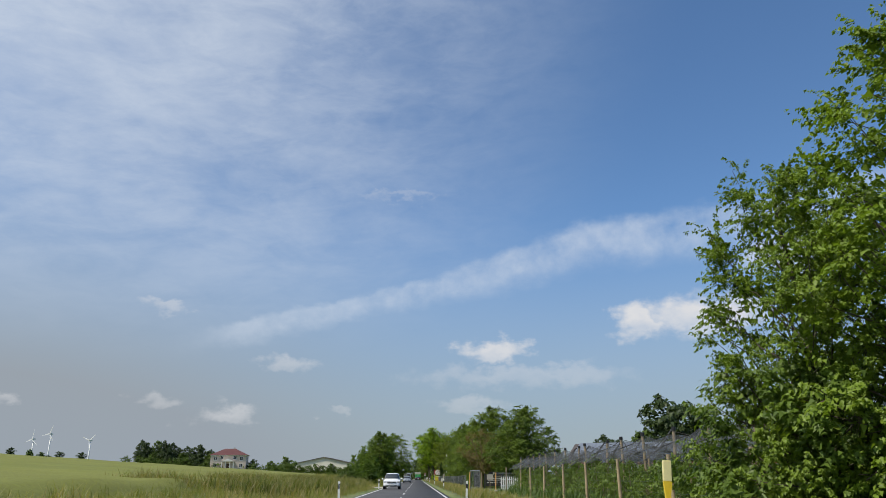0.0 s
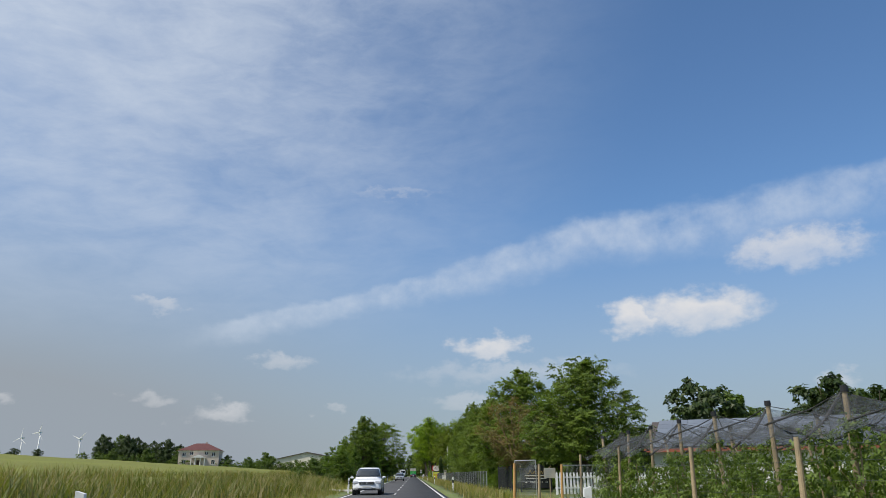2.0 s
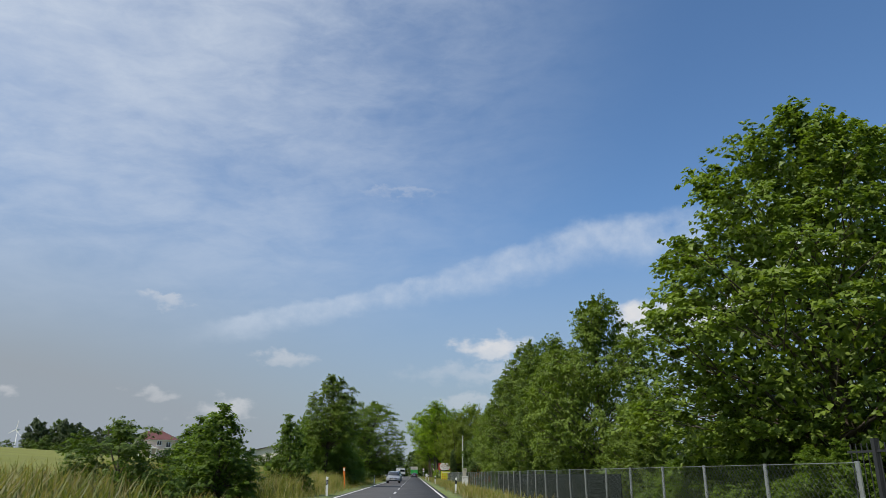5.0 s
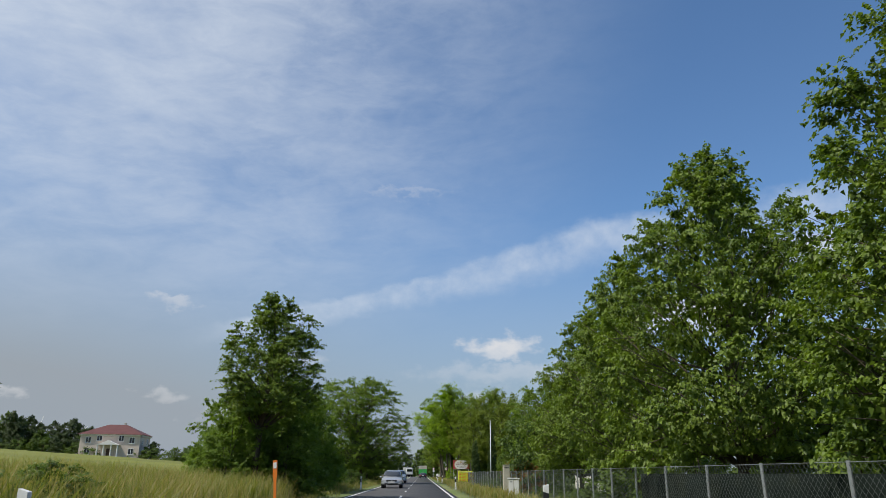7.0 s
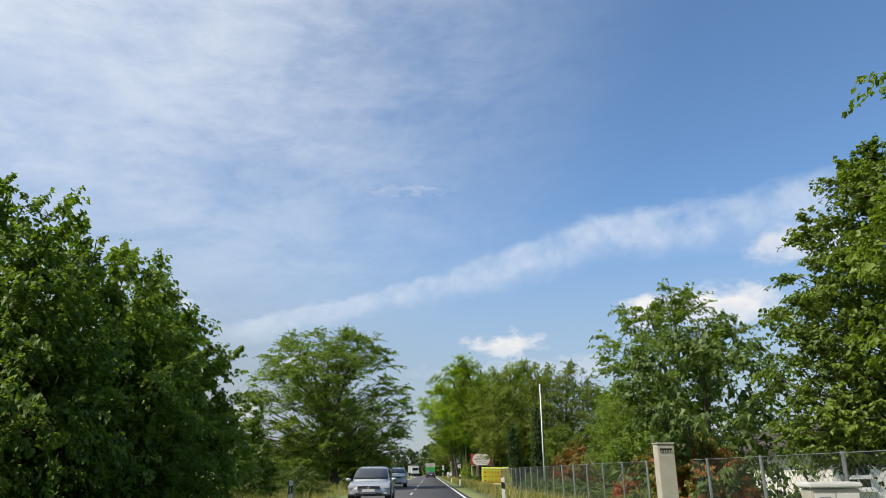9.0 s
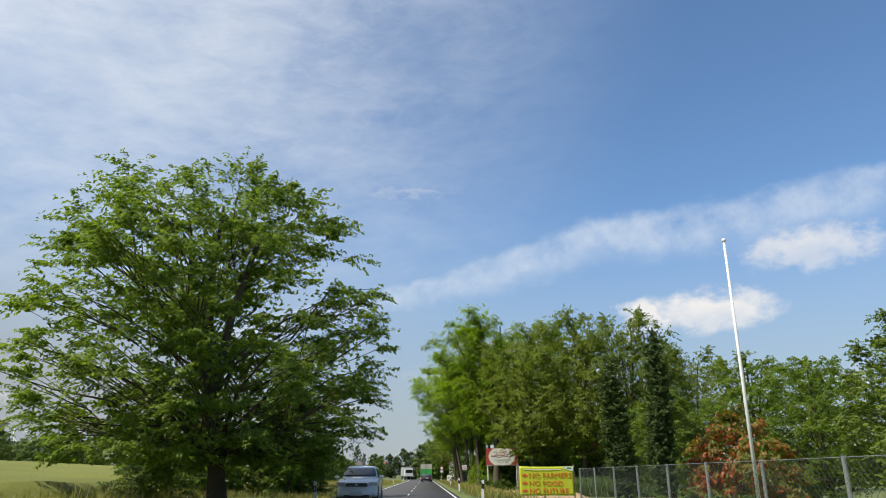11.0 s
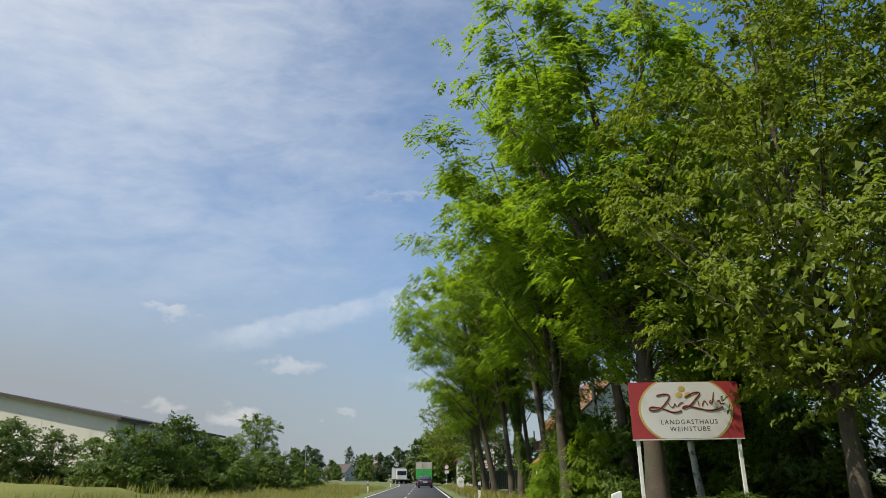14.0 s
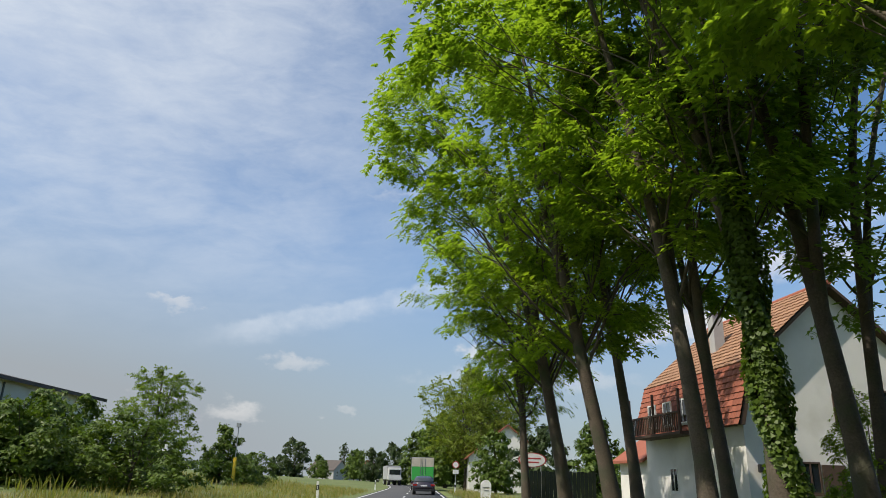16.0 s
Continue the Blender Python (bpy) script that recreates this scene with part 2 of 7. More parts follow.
LINE = material("road_paint", (0.62, 0.62, 0.60), 0.7, vary=0.25, scale=2.0, fine=18.0, dirt=(0.30, 0.30, 0.29), dirt_scale=2.5)
EARTH = material("grassy_ground", (0.105, 0.140, 0.034), 0.95, vary=0.4, scale=0.12, bump=0.6, fine=6.0, dirt=(0.170, 0.165, 0.070), dirt_scale=0.25)
FIELD = material("ripening_crop", (0.158, 0.170, 0.022), 0.95, vary=0.3, scale=0.05, bump=0.9, fine=5.0, dirt=(0.122, 0.140, 0.018), dirt_scale=0.045)
SAND = material("bare_sandy_soil", (0.36, 0.26, 0.16), 0.95, vary=0.3, scale=1.5, bump=0.6, fine=20.0)
WOOD = material("grey_brown_post_wood", (0.34, 0.26, 0.16), 0.85, vary=0.4, scale=4.0, bump=0.5, fine=35.0, dirt=(0.22, 0.19, 0.15))
NEWWOOD = material("fresh_orange_wood", (0.50, 0.28, 0.10), 0.7, vary=0.25, scale=4.0, bump=0.3, fine=35.0)
CONCRETE = material("pale_concrete", (0.46, 0.43, 0.36), 0.85, vary=0.2, scale=3.0, bump=0.3, fine=45.0, dirt=(0.36, 0.33, 0.27))
PLASTER = material("white_plaster", (0.74, 0.72, 0.68), 0.9, vary=0.08, scale=0.8, bump=0.15, fine=35.0, dirt=(0.62, 0.60, 0.55), dirt_scale=0.7)
CREAM = material("cream_sheet_wall", (0.72, 0.68, 0.56), 0.7, vary=0.08, scale=0.4, fine=10.0, dirt=(0.62, 0.58, 0.47), dirt_scale=0.4)
# cream wall colour greyed, with the side wall's shade put into it
SHADEDCREAM = material("shaded_cream_sheet_wall", (0.66, 0.66, 0.58), 0.7, vary=0.08, scale=0.4, fine=10.0, dirt=(0.56, 0.56, 0.48), dirt_scale=0.5)
ROOFDARK = material("dark_roof_edge", (0.075, 0.062, 0.055), 0.7, vary=0.25, scale=1.0, bump=0.2, fine=20.0)
TILE = material("red_roof_tile", (0.29, 0.090, 0.052), 0.8, vary=0.35, scale=1.2, bump=0.3, fine=25.0, piece=0.8)
VILLATILE = material("dull_dark_red_tile", (0.105, 0.034, 0.032), 0.8, vary=0.25, scale=0.8, bump=0.3, fine=9.0)
OLDTILE = material("weathered_brown_tile", (0.30, 0.165, 0.095), 0.85, vary=0.35, scale=1.2, bump=0.3, fine=25.0, piece=0.8)
PANEL = material("blue_grey_roof_panel", (0.16, 0.18, 0.21), 0.4, vary=0.2, scale=0.8, fine=6.0, piece=0.5)
WHITE = material("white_plastic", (0.78, 0.78, 0.76), 0.5, vary=0.06, scale=4.0, fine=30.0, dirt=(0.60, 0.59, 0.54), dirt_scale=4.0)
BLACK = material("black_plastic", (0.018, 0.018, 0.020), 0.5, vary=0.2, scale=5.0)
STEEL = material("galvanised_steel", (0.42, 0.43, 0.43), 0.45, 0.8, vary=0.2, scale=5.0, fine=40.0)
DARKIRON = material("dark_iron", (0.035, 0.037, 0.040), 0.55, 0.3, vary=0.25, scale=5.0)
GREENWIRE = material("green_grey_wire", (0.085, 0.10, 0.095), 0.55, 0.3, vary=0.2, scale=5.0)
NET = net_material("hail_net", (0.085, 0.090, 0.095), 0.28, 9.0)
NETFOLD = net_material("gathered_hail_net", (0.035, 0.036, 0.038), 0.7, 14.0)
MATTDARK = material("matt_dark_green", (0.014, 0.020, 0.017), 1.0, vary=0.5, scale=0.8, bump=0.4, fine=60.0, dirt=(0.026, 0.032, 0.022), dirt_scale=1.5)
MATTDARK.node_tree.nodes["Principled BSDF"].inputs["Specular IOR Level"].default_value = 0.08
SIGNBLACK = material("black_sign_board", (0.016, 0.016, 0.018), 0.45, vary=0.2, scale=3.0)
GOLD = material("gold_lettering", (0.55, 0.40, 0.13), 0.4, 0.3, vary=0.1)
PALE = material("pale_lettering", (0.66, 0.64, 0.60), 0.6, vary=0.1)
BANNER = material("yellow_green_banner", (0.50, 0.55, 0.03), 0.6, vary=0.10, scale=1.4, fine=7.0)
LETTER = material("orange_red_lettering", (0.66, 0.10, 0.018), 0.6, vary=0.08)
SIGNRED = material("dull_red_sign_paint", (0.36, 0.045, 0.050), 0.5, vary=0.1)
SIGNWHITE = material("off_white_sign_paint", (0.66, 0.66, 0.64), 0.5, vary=0.06, scale=1.5, dirt=(0.55, 0.55, 0.54))
RUST = material("brown_red_lettering", (0.20, 0.035, 0.022), 0.5, vary=0.15)
OCHRE = material("ochre_leaf_paint", (0.50, 0.38, 0.13), 0.5, vary=0.15)
YELLOW = material("yellow_marker_plastic", (0.80, 0.55, 0.04), 0.45, vary=0.08)
CREAMYELLOW = material("pale_yellow_plastic", (0.80, 0.72, 0.38), 0.45, vary=0.08)
ORANGE = material("orange_marker_plastic", (0.80, 0.20, 0.02), 0.45, vary=0.08)
CARWHITE = material("white_car_paint", (0.78, 0.79, 0.80), 0.25, vary=0.03, coat=0.6)
CARSILVER = material("silver_car_paint", (0.46, 0.48, 0.50), 0.28, 0.5, vary=0.05, coat=0.6)
CARDARK = material("dark_plum_car_paint", (0.045, 0.036, 0.046), 0.25, 0.4, vary=0.1, coat=0.8)
GLASS = glass_material("dark_window_glass")
CARGLASS = glass_material("car_window_glass", (0.035, 0.040, 0.043), 0.05)
LAMP = glass_material("clear_lamp_glass", (0.55, 0.56, 0.58), 0.15)
REDLAMP = glass_material("red_lamp_glass", (0.30, 0.008, 0.008), 0.2)
RUBBER = material("tyre_rubber", (0.020, 0.020, 0.020), 0.9, vary=0.2)
TRUCKGREEN = material("green_truck_door", (0.035, 0.34, 0.06), 0.5, vary=0.08)
TRUCKCREAM = material("cream_truck_door", (0.46, 0.42, 0.34), 0.6, vary=0.1, dirt=(0.36, 0.33, 0.27))
GREYTARP = material("grey_tarpaulin", (0.33, 0.34, 0.35), 0.7, vary=0.12)
SHUTTER = material("red_shutter_paint", (0.46, 0.035, 0.035), 0.6, vary=0.1)
DARKWOOD = material("dark_stained_wood", (0.075, 0.045, 0.030), 0.8, vary=0.3, scale=4.0, bump=0.3)
PINK = material("pale_pink_plaster", (0.60, 0.50, 0.43), 0.9, vary=0.08, scale=0.6, dirt=(0.52, 0.43, 0.37))
GREYHOUSE = material("grey_plaster", (0.40, 0.40, 0.40), 0.9, vary=0.1)

# ---- mesh helpers ----


def mesh_object(name, verts, faces, mat, parent=None, label="", smooth=False):
    """One mesh object from arrays; faces: an array of equal-sided faces, or a list of them."""
    me = bpy.data.meshes.new(name)
    if isinstance(faces, np.ndarray):
        n, k = faces.shape
        me.vertices.add(len(verts))
        me.vertices.foreach_set("co", np.asarray(verts, np.float32).ravel())
        me.loops.add(n * k)
        me.loops.foreach_set("vertex_index", faces.astype(np.int32).ravel())
        me.polygons.add(n)
        me.polygons.foreach_set("loop_start", np.arange(n, dtype=np.int32) * k)
        me.update(calc_edges=True)
    else:
        me.from_pydata([tuple(v) for v in verts], [], faces)
    if smooth:
        me.polygons.foreach_set("use_smooth", np.ones(len(me.polygons), bool))
    me.materials.append(mat)
    ob = new(name, me)
    ob.parent = parent
    if label:
        ob["label"] = label
    return ob


def part(name, bm, mat, parent=None, label="", smooth=False):
    """Links a bmesh as one mesh object under a thing or a part."""
    me = bpy.data.meshes.new(name)
    bmesh.ops.recalc_face_normals(bm, faces=bm.faces)
    if smooth:
        for f in bm.faces:
            f.smooth = True
    bm.to_mesh(me)
    bm.free()
    me.materials.append(mat)
    ob = new(name, me)
    ob.parent = parent
    if label:
        ob["label"] = label
    return ob


def shared(name, like, parent, m):
    """Another object on the same mesh."""
    ob = new(name, like.data)
    ob.parent = parent
    ob.matrix_basis = m
    return ob


def thing(name, label, category, m=None, group="", kind=""):
    """The empty at a thing's base that carries its parts."""
    ob = new(name)
    ob.empty_display_size = 0.2
    if m is not None:
        ob.matrix_basis = m
    return tagged(ob, label, category, group, kind)


def box(bm, x0, x1, y0, y1, z0, z1, bevel=0.0):
    made = bmesh.ops.create_cube(bm, size=1.0, matrix=Matrix.LocRotScale(((x0 + x1) / 2, (y0 + y1) / 2, (z0 + z1) / 2), None, (x1 - x0, y1 - y0, z1 - z0)))
    if bevel:
        edges = list({e for v in made["verts"] for e in v.link_edges})
        bmesh.ops.bevel(bm, geom=edges, offset=bevel, segments=2, affect="EDGES")
    return bm


def boxed(x0, x1, y0, y1, z0, z1, bevel=0.0):
    return box(bmesh.new(), x0, x1, y0, y1, z0, z1, bevel)


def rod(bm, a, b, r0, r1=None, n=8):
    a, b = Vector(a), Vector(b)
    d = b - a
    m = Matrix.Translation((a + b) / 2) @ d.to_track_quat("Z", "Y").to_matrix().to_4x4()
    bmesh.ops.create_cone(bm, cap_ends=True, segments=n, radius1=r0, radius2=r0 if r1 is None else r1, depth=d.length, matrix=m)
    return bm


def prism(bm, outline, y0, y1):
    """A closed outline in x and z, drawn out along y."""
    a = [bm.verts.new((x, y0, z)) for x, z in outline]
    b = [bm.verts.new((x, y1, z)) for x, z in outline]
    n = len(outline)
    bm.faces.new(a)
    bm.faces.new(b[::-1])
    for i in range(n):
        bm.faces.new((a[i], b[i], b[(i + 1) % n], a[(i + 1) % n]))
    return bm


def tubes(lines, sides=6):
    """Tapered tubes: each line is a list of (point, radius). Gives vertices and quads."""
    verts, quads = [], []
    ring = np.arange(sides) * 2 * np.pi / sides
    base = 0
    for line in lines:
        p = np.array([q[0] for q in line], float)
        r = np.array([q[1] for q in line], float)
        d = np.gradient(p, axis=0)
        d /= np.linalg.norm(d, axis=1)[:, None] + 1e-9
        ref = np.where(np.abs(d[:, 2:3]) > 0.9, np.array([[1.0, 0, 0]]), np.array([[0, 0, 1.0]]))
        u = np.cross(d, ref)
        u /= np.linalg.norm(u, axis=1)[:, None] + 1e-9
        w = np.cross(d, u)
        v = p[:, None] + r[:, None, None] * (u[:, None] * np.cos(ring)[None, :, None] + w[:, None] * np.sin(ring)[None, :, None])
        verts.append(v.reshape(-1, 3))
        for i in range(len(line) - 1):
            for k in range(sides):
                k2 = (k + 1) % sides
                quads.append((base + i * sides + k, base + i * sides + k2, base + (i + 1) * sides + k2, base + (i + 1) * sides + k))
        base += len(line) * sides
    return np.concatenate(verts), np.array(quads)


def ground_z(x, y):
    """The land: level by the road and to its right, a long slope up to the left."""
    u = np.maximum(0.0, -np.asarray(x, float) - 6.0)
    rise = 0.062 * u
    cap = 11.5
    rise = np.where(rise > cap - 3, cap - 3 * np.exp(-(np.maximum(rise, cap - 3) - cap + 3) / 3), rise)
    far = np.clip((np.asarray(y, float) - 330) / 250, 0, 1)
    return rise * (1 - far * far * (3 - 2 * far) * 0.85)


def bend(y):
    """How far the road has swung to the left by y."""
    y = np.asarray(y, float)
    return -np.maximum(0, np.minimum(y, 430) - 335) ** 2 / 1500 - np.maximum(0, y - 430) * 0.126

# ---- ground and road ----


def sheet(name, xs, ys, height, mat, label, category, kind="structure"):
    X, Y = np.meshgrid(xs, ys)
    Z = height(X, Y)
    nx, ny = len(xs), len(ys)
    i = (np.arange(ny - 1)[:, None] * nx + np.arange(nx - 1)[None]).ravel()
    q = np.stack([i, i + 1, i + nx + 1, i + nx], 1)
    ob = mesh_object(name, np.stack([X, Y, Z], 2).reshape(-1, 3), q, mat, smooth=True)
    return tagged(ob, label, category, kind=kind)


def spread(*runs):
    return np.unique(np.concatenate([np.linspace(a, b, n) for a, b, n in runs]))


sheet("ground", spread((-4000, -300, 16), (-300, -60, 40), (-60, 30, 61), (30, 300, 30), (300, 4000, 16)),
      spread((-600, -20, 12), (-20, 420, 111), (420, 900, 40), (900, 4800, 20)),
      lambda X, Y: ground_z(X, Y) - 0.05, EARTH, "grassy green land rising gently beside the road", "ground")


def strip(name, x0, x1, y0, y1, z, mat, label="", category="", parent=None, kind="structure", step=6.0):
    """A flat band that follows the road, with a thin edge of its own."""
    ys = np.linspace(y0, y1, max(2, int((y1 - y0) / step) + 1))
    b = bend(ys)
    rows = [np.stack([b + x, ys, np.full_like(ys, h)], 1) for x, h in ((x0, z - 0.03), (x0, z), (x1, z), (x1, z - 0.03))]
    n = len(ys)
    q = np.array([(k * n + i, (k + 1) * n + i, (k + 1) * n + i + 1, k * n + i + 1) for k in range(3) for i in range(n - 1)])
    ob = mesh_object(name, np.concatenate(rows), q, mat, parent)
    return tagged(ob, label, category, kind=kind) if label else ob


road = strip("road", -4.15, 1.92, -80, 900, 0.0, ASPHALT, "grey two-lane asphalt country road with patches", "road")
strip("edge_line", -3.98, -3.84, -80, 900, 0.006, LINE, parent=road)
strip("edge_line", 1.60, 1.74, -80, 900, 0.006, LINE, parent=road)
for i in range(64):
    strip("centre_dash", -1.21, -1.09, -30 + i * 12.0, -26 + i * 12.0, 0.006, LINE, parent=road, step=4)
strip("verge", 1.92, 3.1, -80, 700, 0.004, EARTH, "mown grass verge along the asphalt", "verge")
# a paved farm track that joins the road across the verge
track = mesh_object("farm_track", [(-4.15, 88, 0.012), (-4.15, 93, 0.012), (-16, 96, 0.50), (-16, 92, 0.50), (-4.15, 88, -0.05), (-4.15, 93, -0.05), (-16, 96, 0.4), (-16, 92, 0.4)],
                    [(0, 1, 2, 3), (0, 4, 5, 1), (1, 5, 6, 2), (3, 2, 6, 7), (0, 3, 7, 4)], CONCRETE)
tagged(track, "pale concrete farm track joining the road", "track", kind="structure")

rng0 = np.random.default_rng(5)


def crop_height(X, Y):
    w = 0.05 * np.sin(X * 1.7 + np.sin(Y * 0.31) * 2) + 0.04 * np.sin(Y * 2.3 + X) + 0.05 * np.sin(Y * 0.13 + X * 0.21)
    edge = np.clip((-X - 12.0) / 1.5, 0, 1) * np.clip((262 - 0.16 * (-X - 12) - Y) / 3.0, 0, 1)
    return ground_z(X, Y) + (0.55 + w) * edge - 0.3 * (1 - edge)


sheet("crop_field", spread((-260, -90, 50), (-90, -11.5, 110)), np.linspace(-60, 264, 150), crop_height, FIELD,
      "ripening light green grain field on a gentle slope", "field", "stuff")


def blades(name, x0, x1, y0, y1, count, lo, hi, mat, label, seed, tuft=0.25, keep=None, wide=0.02):
    """Loose grass in tufts: bent blades, each of two quads."""
    r = np.random.default_rng(seed)
    n_t = max(1, count // 14)
    cx, cy = r.uniform(x0, x1, n_t), r.uniform(y0, y1, n_t)
    if keep is not None:
        k = keep(cx, cy)
        cx, cy = cx[k], cy[k]
        n_t = len(cx)
    vigor = r.uniform(0.5, 1.0, n_t) ** 1.5
    px = np.repeat(cx, 14) + r.normal(0, tuft, n_t * 14)
    py = np.repeat(cy, 14) + r.normal(0, tuft, n_t * 14)
    h = (lo + (hi - lo) * np.repeat(vigor, 14)) * r.uniform(0.55, 1.0, n_t * 14)
    n = len(px)
    a = r.uniform(0, 2 * np.pi, n)
    lean = r.uniform(0.12, 0.85, n) * h
    dx, dy = np.cos(a), np.sin(a)
    sx, sy = -dy * wide, dx * wide
    z0 = ground_z(px, py) - 0.06
    v = np.empty((n, 6, 3))
    for k, (f, l, w) in enumerate(((0, 0, 1), (0.55, 0.3, 0.9), (1, 1, 0.12))):
        bx, by, bz = px + dx * lean * l, py + dy * lean * l, z0 + h * f
        v[:, k * 2] = np.stack([bx - sx * w, by - sy * w, bz], 1)
        v[:, k * 2 + 1] = np.stack([bx + sx * w, by + sy * w, bz], 1)
    base = np.arange(n)[:, None] * 6
    q = np.concatenate([base + np.array([[0, 1, 3, 2]]), base + np.array([[2, 3, 5, 4]])])
    return tagged(mesh_object(name, v.reshape(-1, 3), q, mat), label, "grass", kind="stuff")


blades("roadside_grass", -12.5, -5.0, 16, 330, 60000, 0.2, 0.55, GRASS, "tall ripe seeding grass on the roadside bank", 11, wide=0.009)
blades("roadside_weeds", -11.5, -5.6, 14, 210, 9000, 0.4, 1.0, GRASS, "rank green weeds standing in the verge", 12, 0.18, keep=lambda x, y: np.sin(x * 1.3 + y * 0.4) + np.sin(y * 0.17) > -0.3, wide=0.012)
blades("tall_weeds", -17, -6.4, 40, 126, 36000, 0.6, 1.35, WEED, "waist-high flowering weeds on the roadside bank", 18, 0.3, keep=lambda x, y: np.sin(x * 0.9 + y * 0.23) + 0.8 * np.sin(y * 0.31 - x * 0.5) > -0.5, wide=0.02)
blades("meadow_grass", -17, -6.3, 118, 148, 38000, 0.8, 1.45, GRASS, "tall dry seeding grass beside the linden hedge", 19, 0.25, wide=0.009)
blades("verge_grass", 2.9, 5.3, 20, 330, 15000, 0.25, 0.7, GRASS, "unmown grass strip before the fences", 13, wide=0.016)
blades("field_fringe", -24, -11.0, 20, 262, 22000, 0.5, 0.75, CROP, "standing grain at the edge of the field", 14, wide=0.010)
blades("reed_bed", 7.5, 24, 219, 233, 26000, 0.7, 1.3, REED, "dense green reeds beside the bare soil", 15, 0.2, wide=0.017)
blades("field_far_grass", -60, -12, 262, 330, 8000, 0.4, 0.9, GRASS, "rough meadow grass before the hedges", 16, 0.3, wide=0.03)
blades("orchard_grass", 6.8, 24, 12, 62, 8000, 0.3, 0.9, REED, "tall grass between the fruit rows", 17, 0.2, wide=0.025)

# ---- trees ----


def leaves(r, pos, nrm, size, aspect=0.6, fold=0.18, way=None):
    """A folded blade of four corners at each place, pointing along way where that is given."""
    n = len(pos)
    nrm = nrm / (np.linalg.norm(nrm, axis=1)[:, None] + 1e-9)
    if way is None:
        t = r.normal(size=(n, 3))
        t[:, 2] -= 0.5
    else:
        t = way.copy()
    t -= nrm * np.sum(t * nrm, 1)[:, None]
    t /= np.linalg.norm(t, axis=1)[:, None] + 1e-9
    b = np.cross(nrm, t)
    s = size * r.uniform(0.65, 1.3, n)[:, None]
    v = np.empty((n, 4, 3))
    v[:, 0] = pos - t * s * 0.5
    v[:, 1] = pos + b * s * aspect * 0.5 + nrm * s * fold - t * s * 0.1
    v[:, 2] = pos + t * s * 0.5 - nrm * s * 0.12
    v[:, 3] = pos - b * s * aspect * 0.5 + nrm * s * fold - t * s * 0.1
    return v.reshape(-1, 3)


def slivers(r, pos, nrm, size, aspect=0.58, way=None):
    """Three-cornered leaves, for crowns that stay far off."""
    v = leaves(r, pos, nrm, size, aspect, 0.18, way).reshape(-1, 4, 3)
    along = v[:, 2] - v[:, 0]
    return np.stack([v[:, 1] - along * 0.16, v[:, 3] - along * 0.16, v[:, 2] + along * 0.12], 1)


def feathers(r, pos, nrm, size, way, pairs=3):
    """Pinnate leaves: leaflets in pairs along a hanging midrib, one at its end."""
    n = len(pos)
    nrm = nrm / (np.linalg.norm(nrm, axis=1)[:, None] + 1e-9)
    t = way - nrm * np.sum(way * nrm, 1)[:, None]
    t /= np.linalg.norm(t, axis=1)[:, None] + 1e-9
    b = np.cross(nrm, t)
    s = size * r.uniform(0.7, 1.25, n)[:, None]
    out = []
    for k in range(pairs):
        f = (k + 0.5) / pairs
        base = pos + t * s * (f - 0.4) - nrm * s * 0.30 * f * f
        for side in (-1, 1):
            tipw = b * side * s * 0.36 + t * s * 0.16 - nrm * s * (0.05 + 0.06 * f)
            wide = t * s * 0.15
            out.append(np.stack([base - wide, base + tipw, base + wide], 1))
    base = pos + t * s * 0.55 - nrm * s * 0.28
    out.append(np.stack([base - b * s * 0.13, base + t * s * 0.34 - nrm * s * 0.12, base + b * s * 0.13], 1))
    return np.stack(out, 1).reshape(-1, 3)


def profile(kind, s):
    """Width of a crown at the height share s, from 0 at its foot to 1 at its tip."""
    s = np.clip(s, 0, 1)
    if kind == "linden":
        return np.minimum(0.72 + s * 1.6, 1.0) * (1 - np.clip((s - 0.2) / 0.8, 0, 1) ** 1.7) ** 0.75
    if kind == "cone":
        return np.minimum(0.7 + s * 3, 1.0) * (1 - s ** 1.5) ** 0.9
    if kind == "column":
        return np.minimum(0.6 + s * 2, 1.0) * (1 - s ** 4) ** 0.8
    if kind == "dome":
        return (1 - s ** 2.6) ** 0.6 * np.minimum(0.85 + s, 1.0)
    if kind == "broad":
        return np.clip(1 - np.abs(2 * s - 0.92) ** 3 / 1.26, 0, 1) ** 0.5
    if kind == "vase":
        return np.minimum(0.35 + s * 1.3, 1.0) * (1 - np.clip((s - 0.55) / 0.45, 0, 1) ** 2.2) ** 0.6
    return np.sqrt(np.clip(1 - (2 * s - 1) ** 2, 0, 1)) ** 0.8        # round


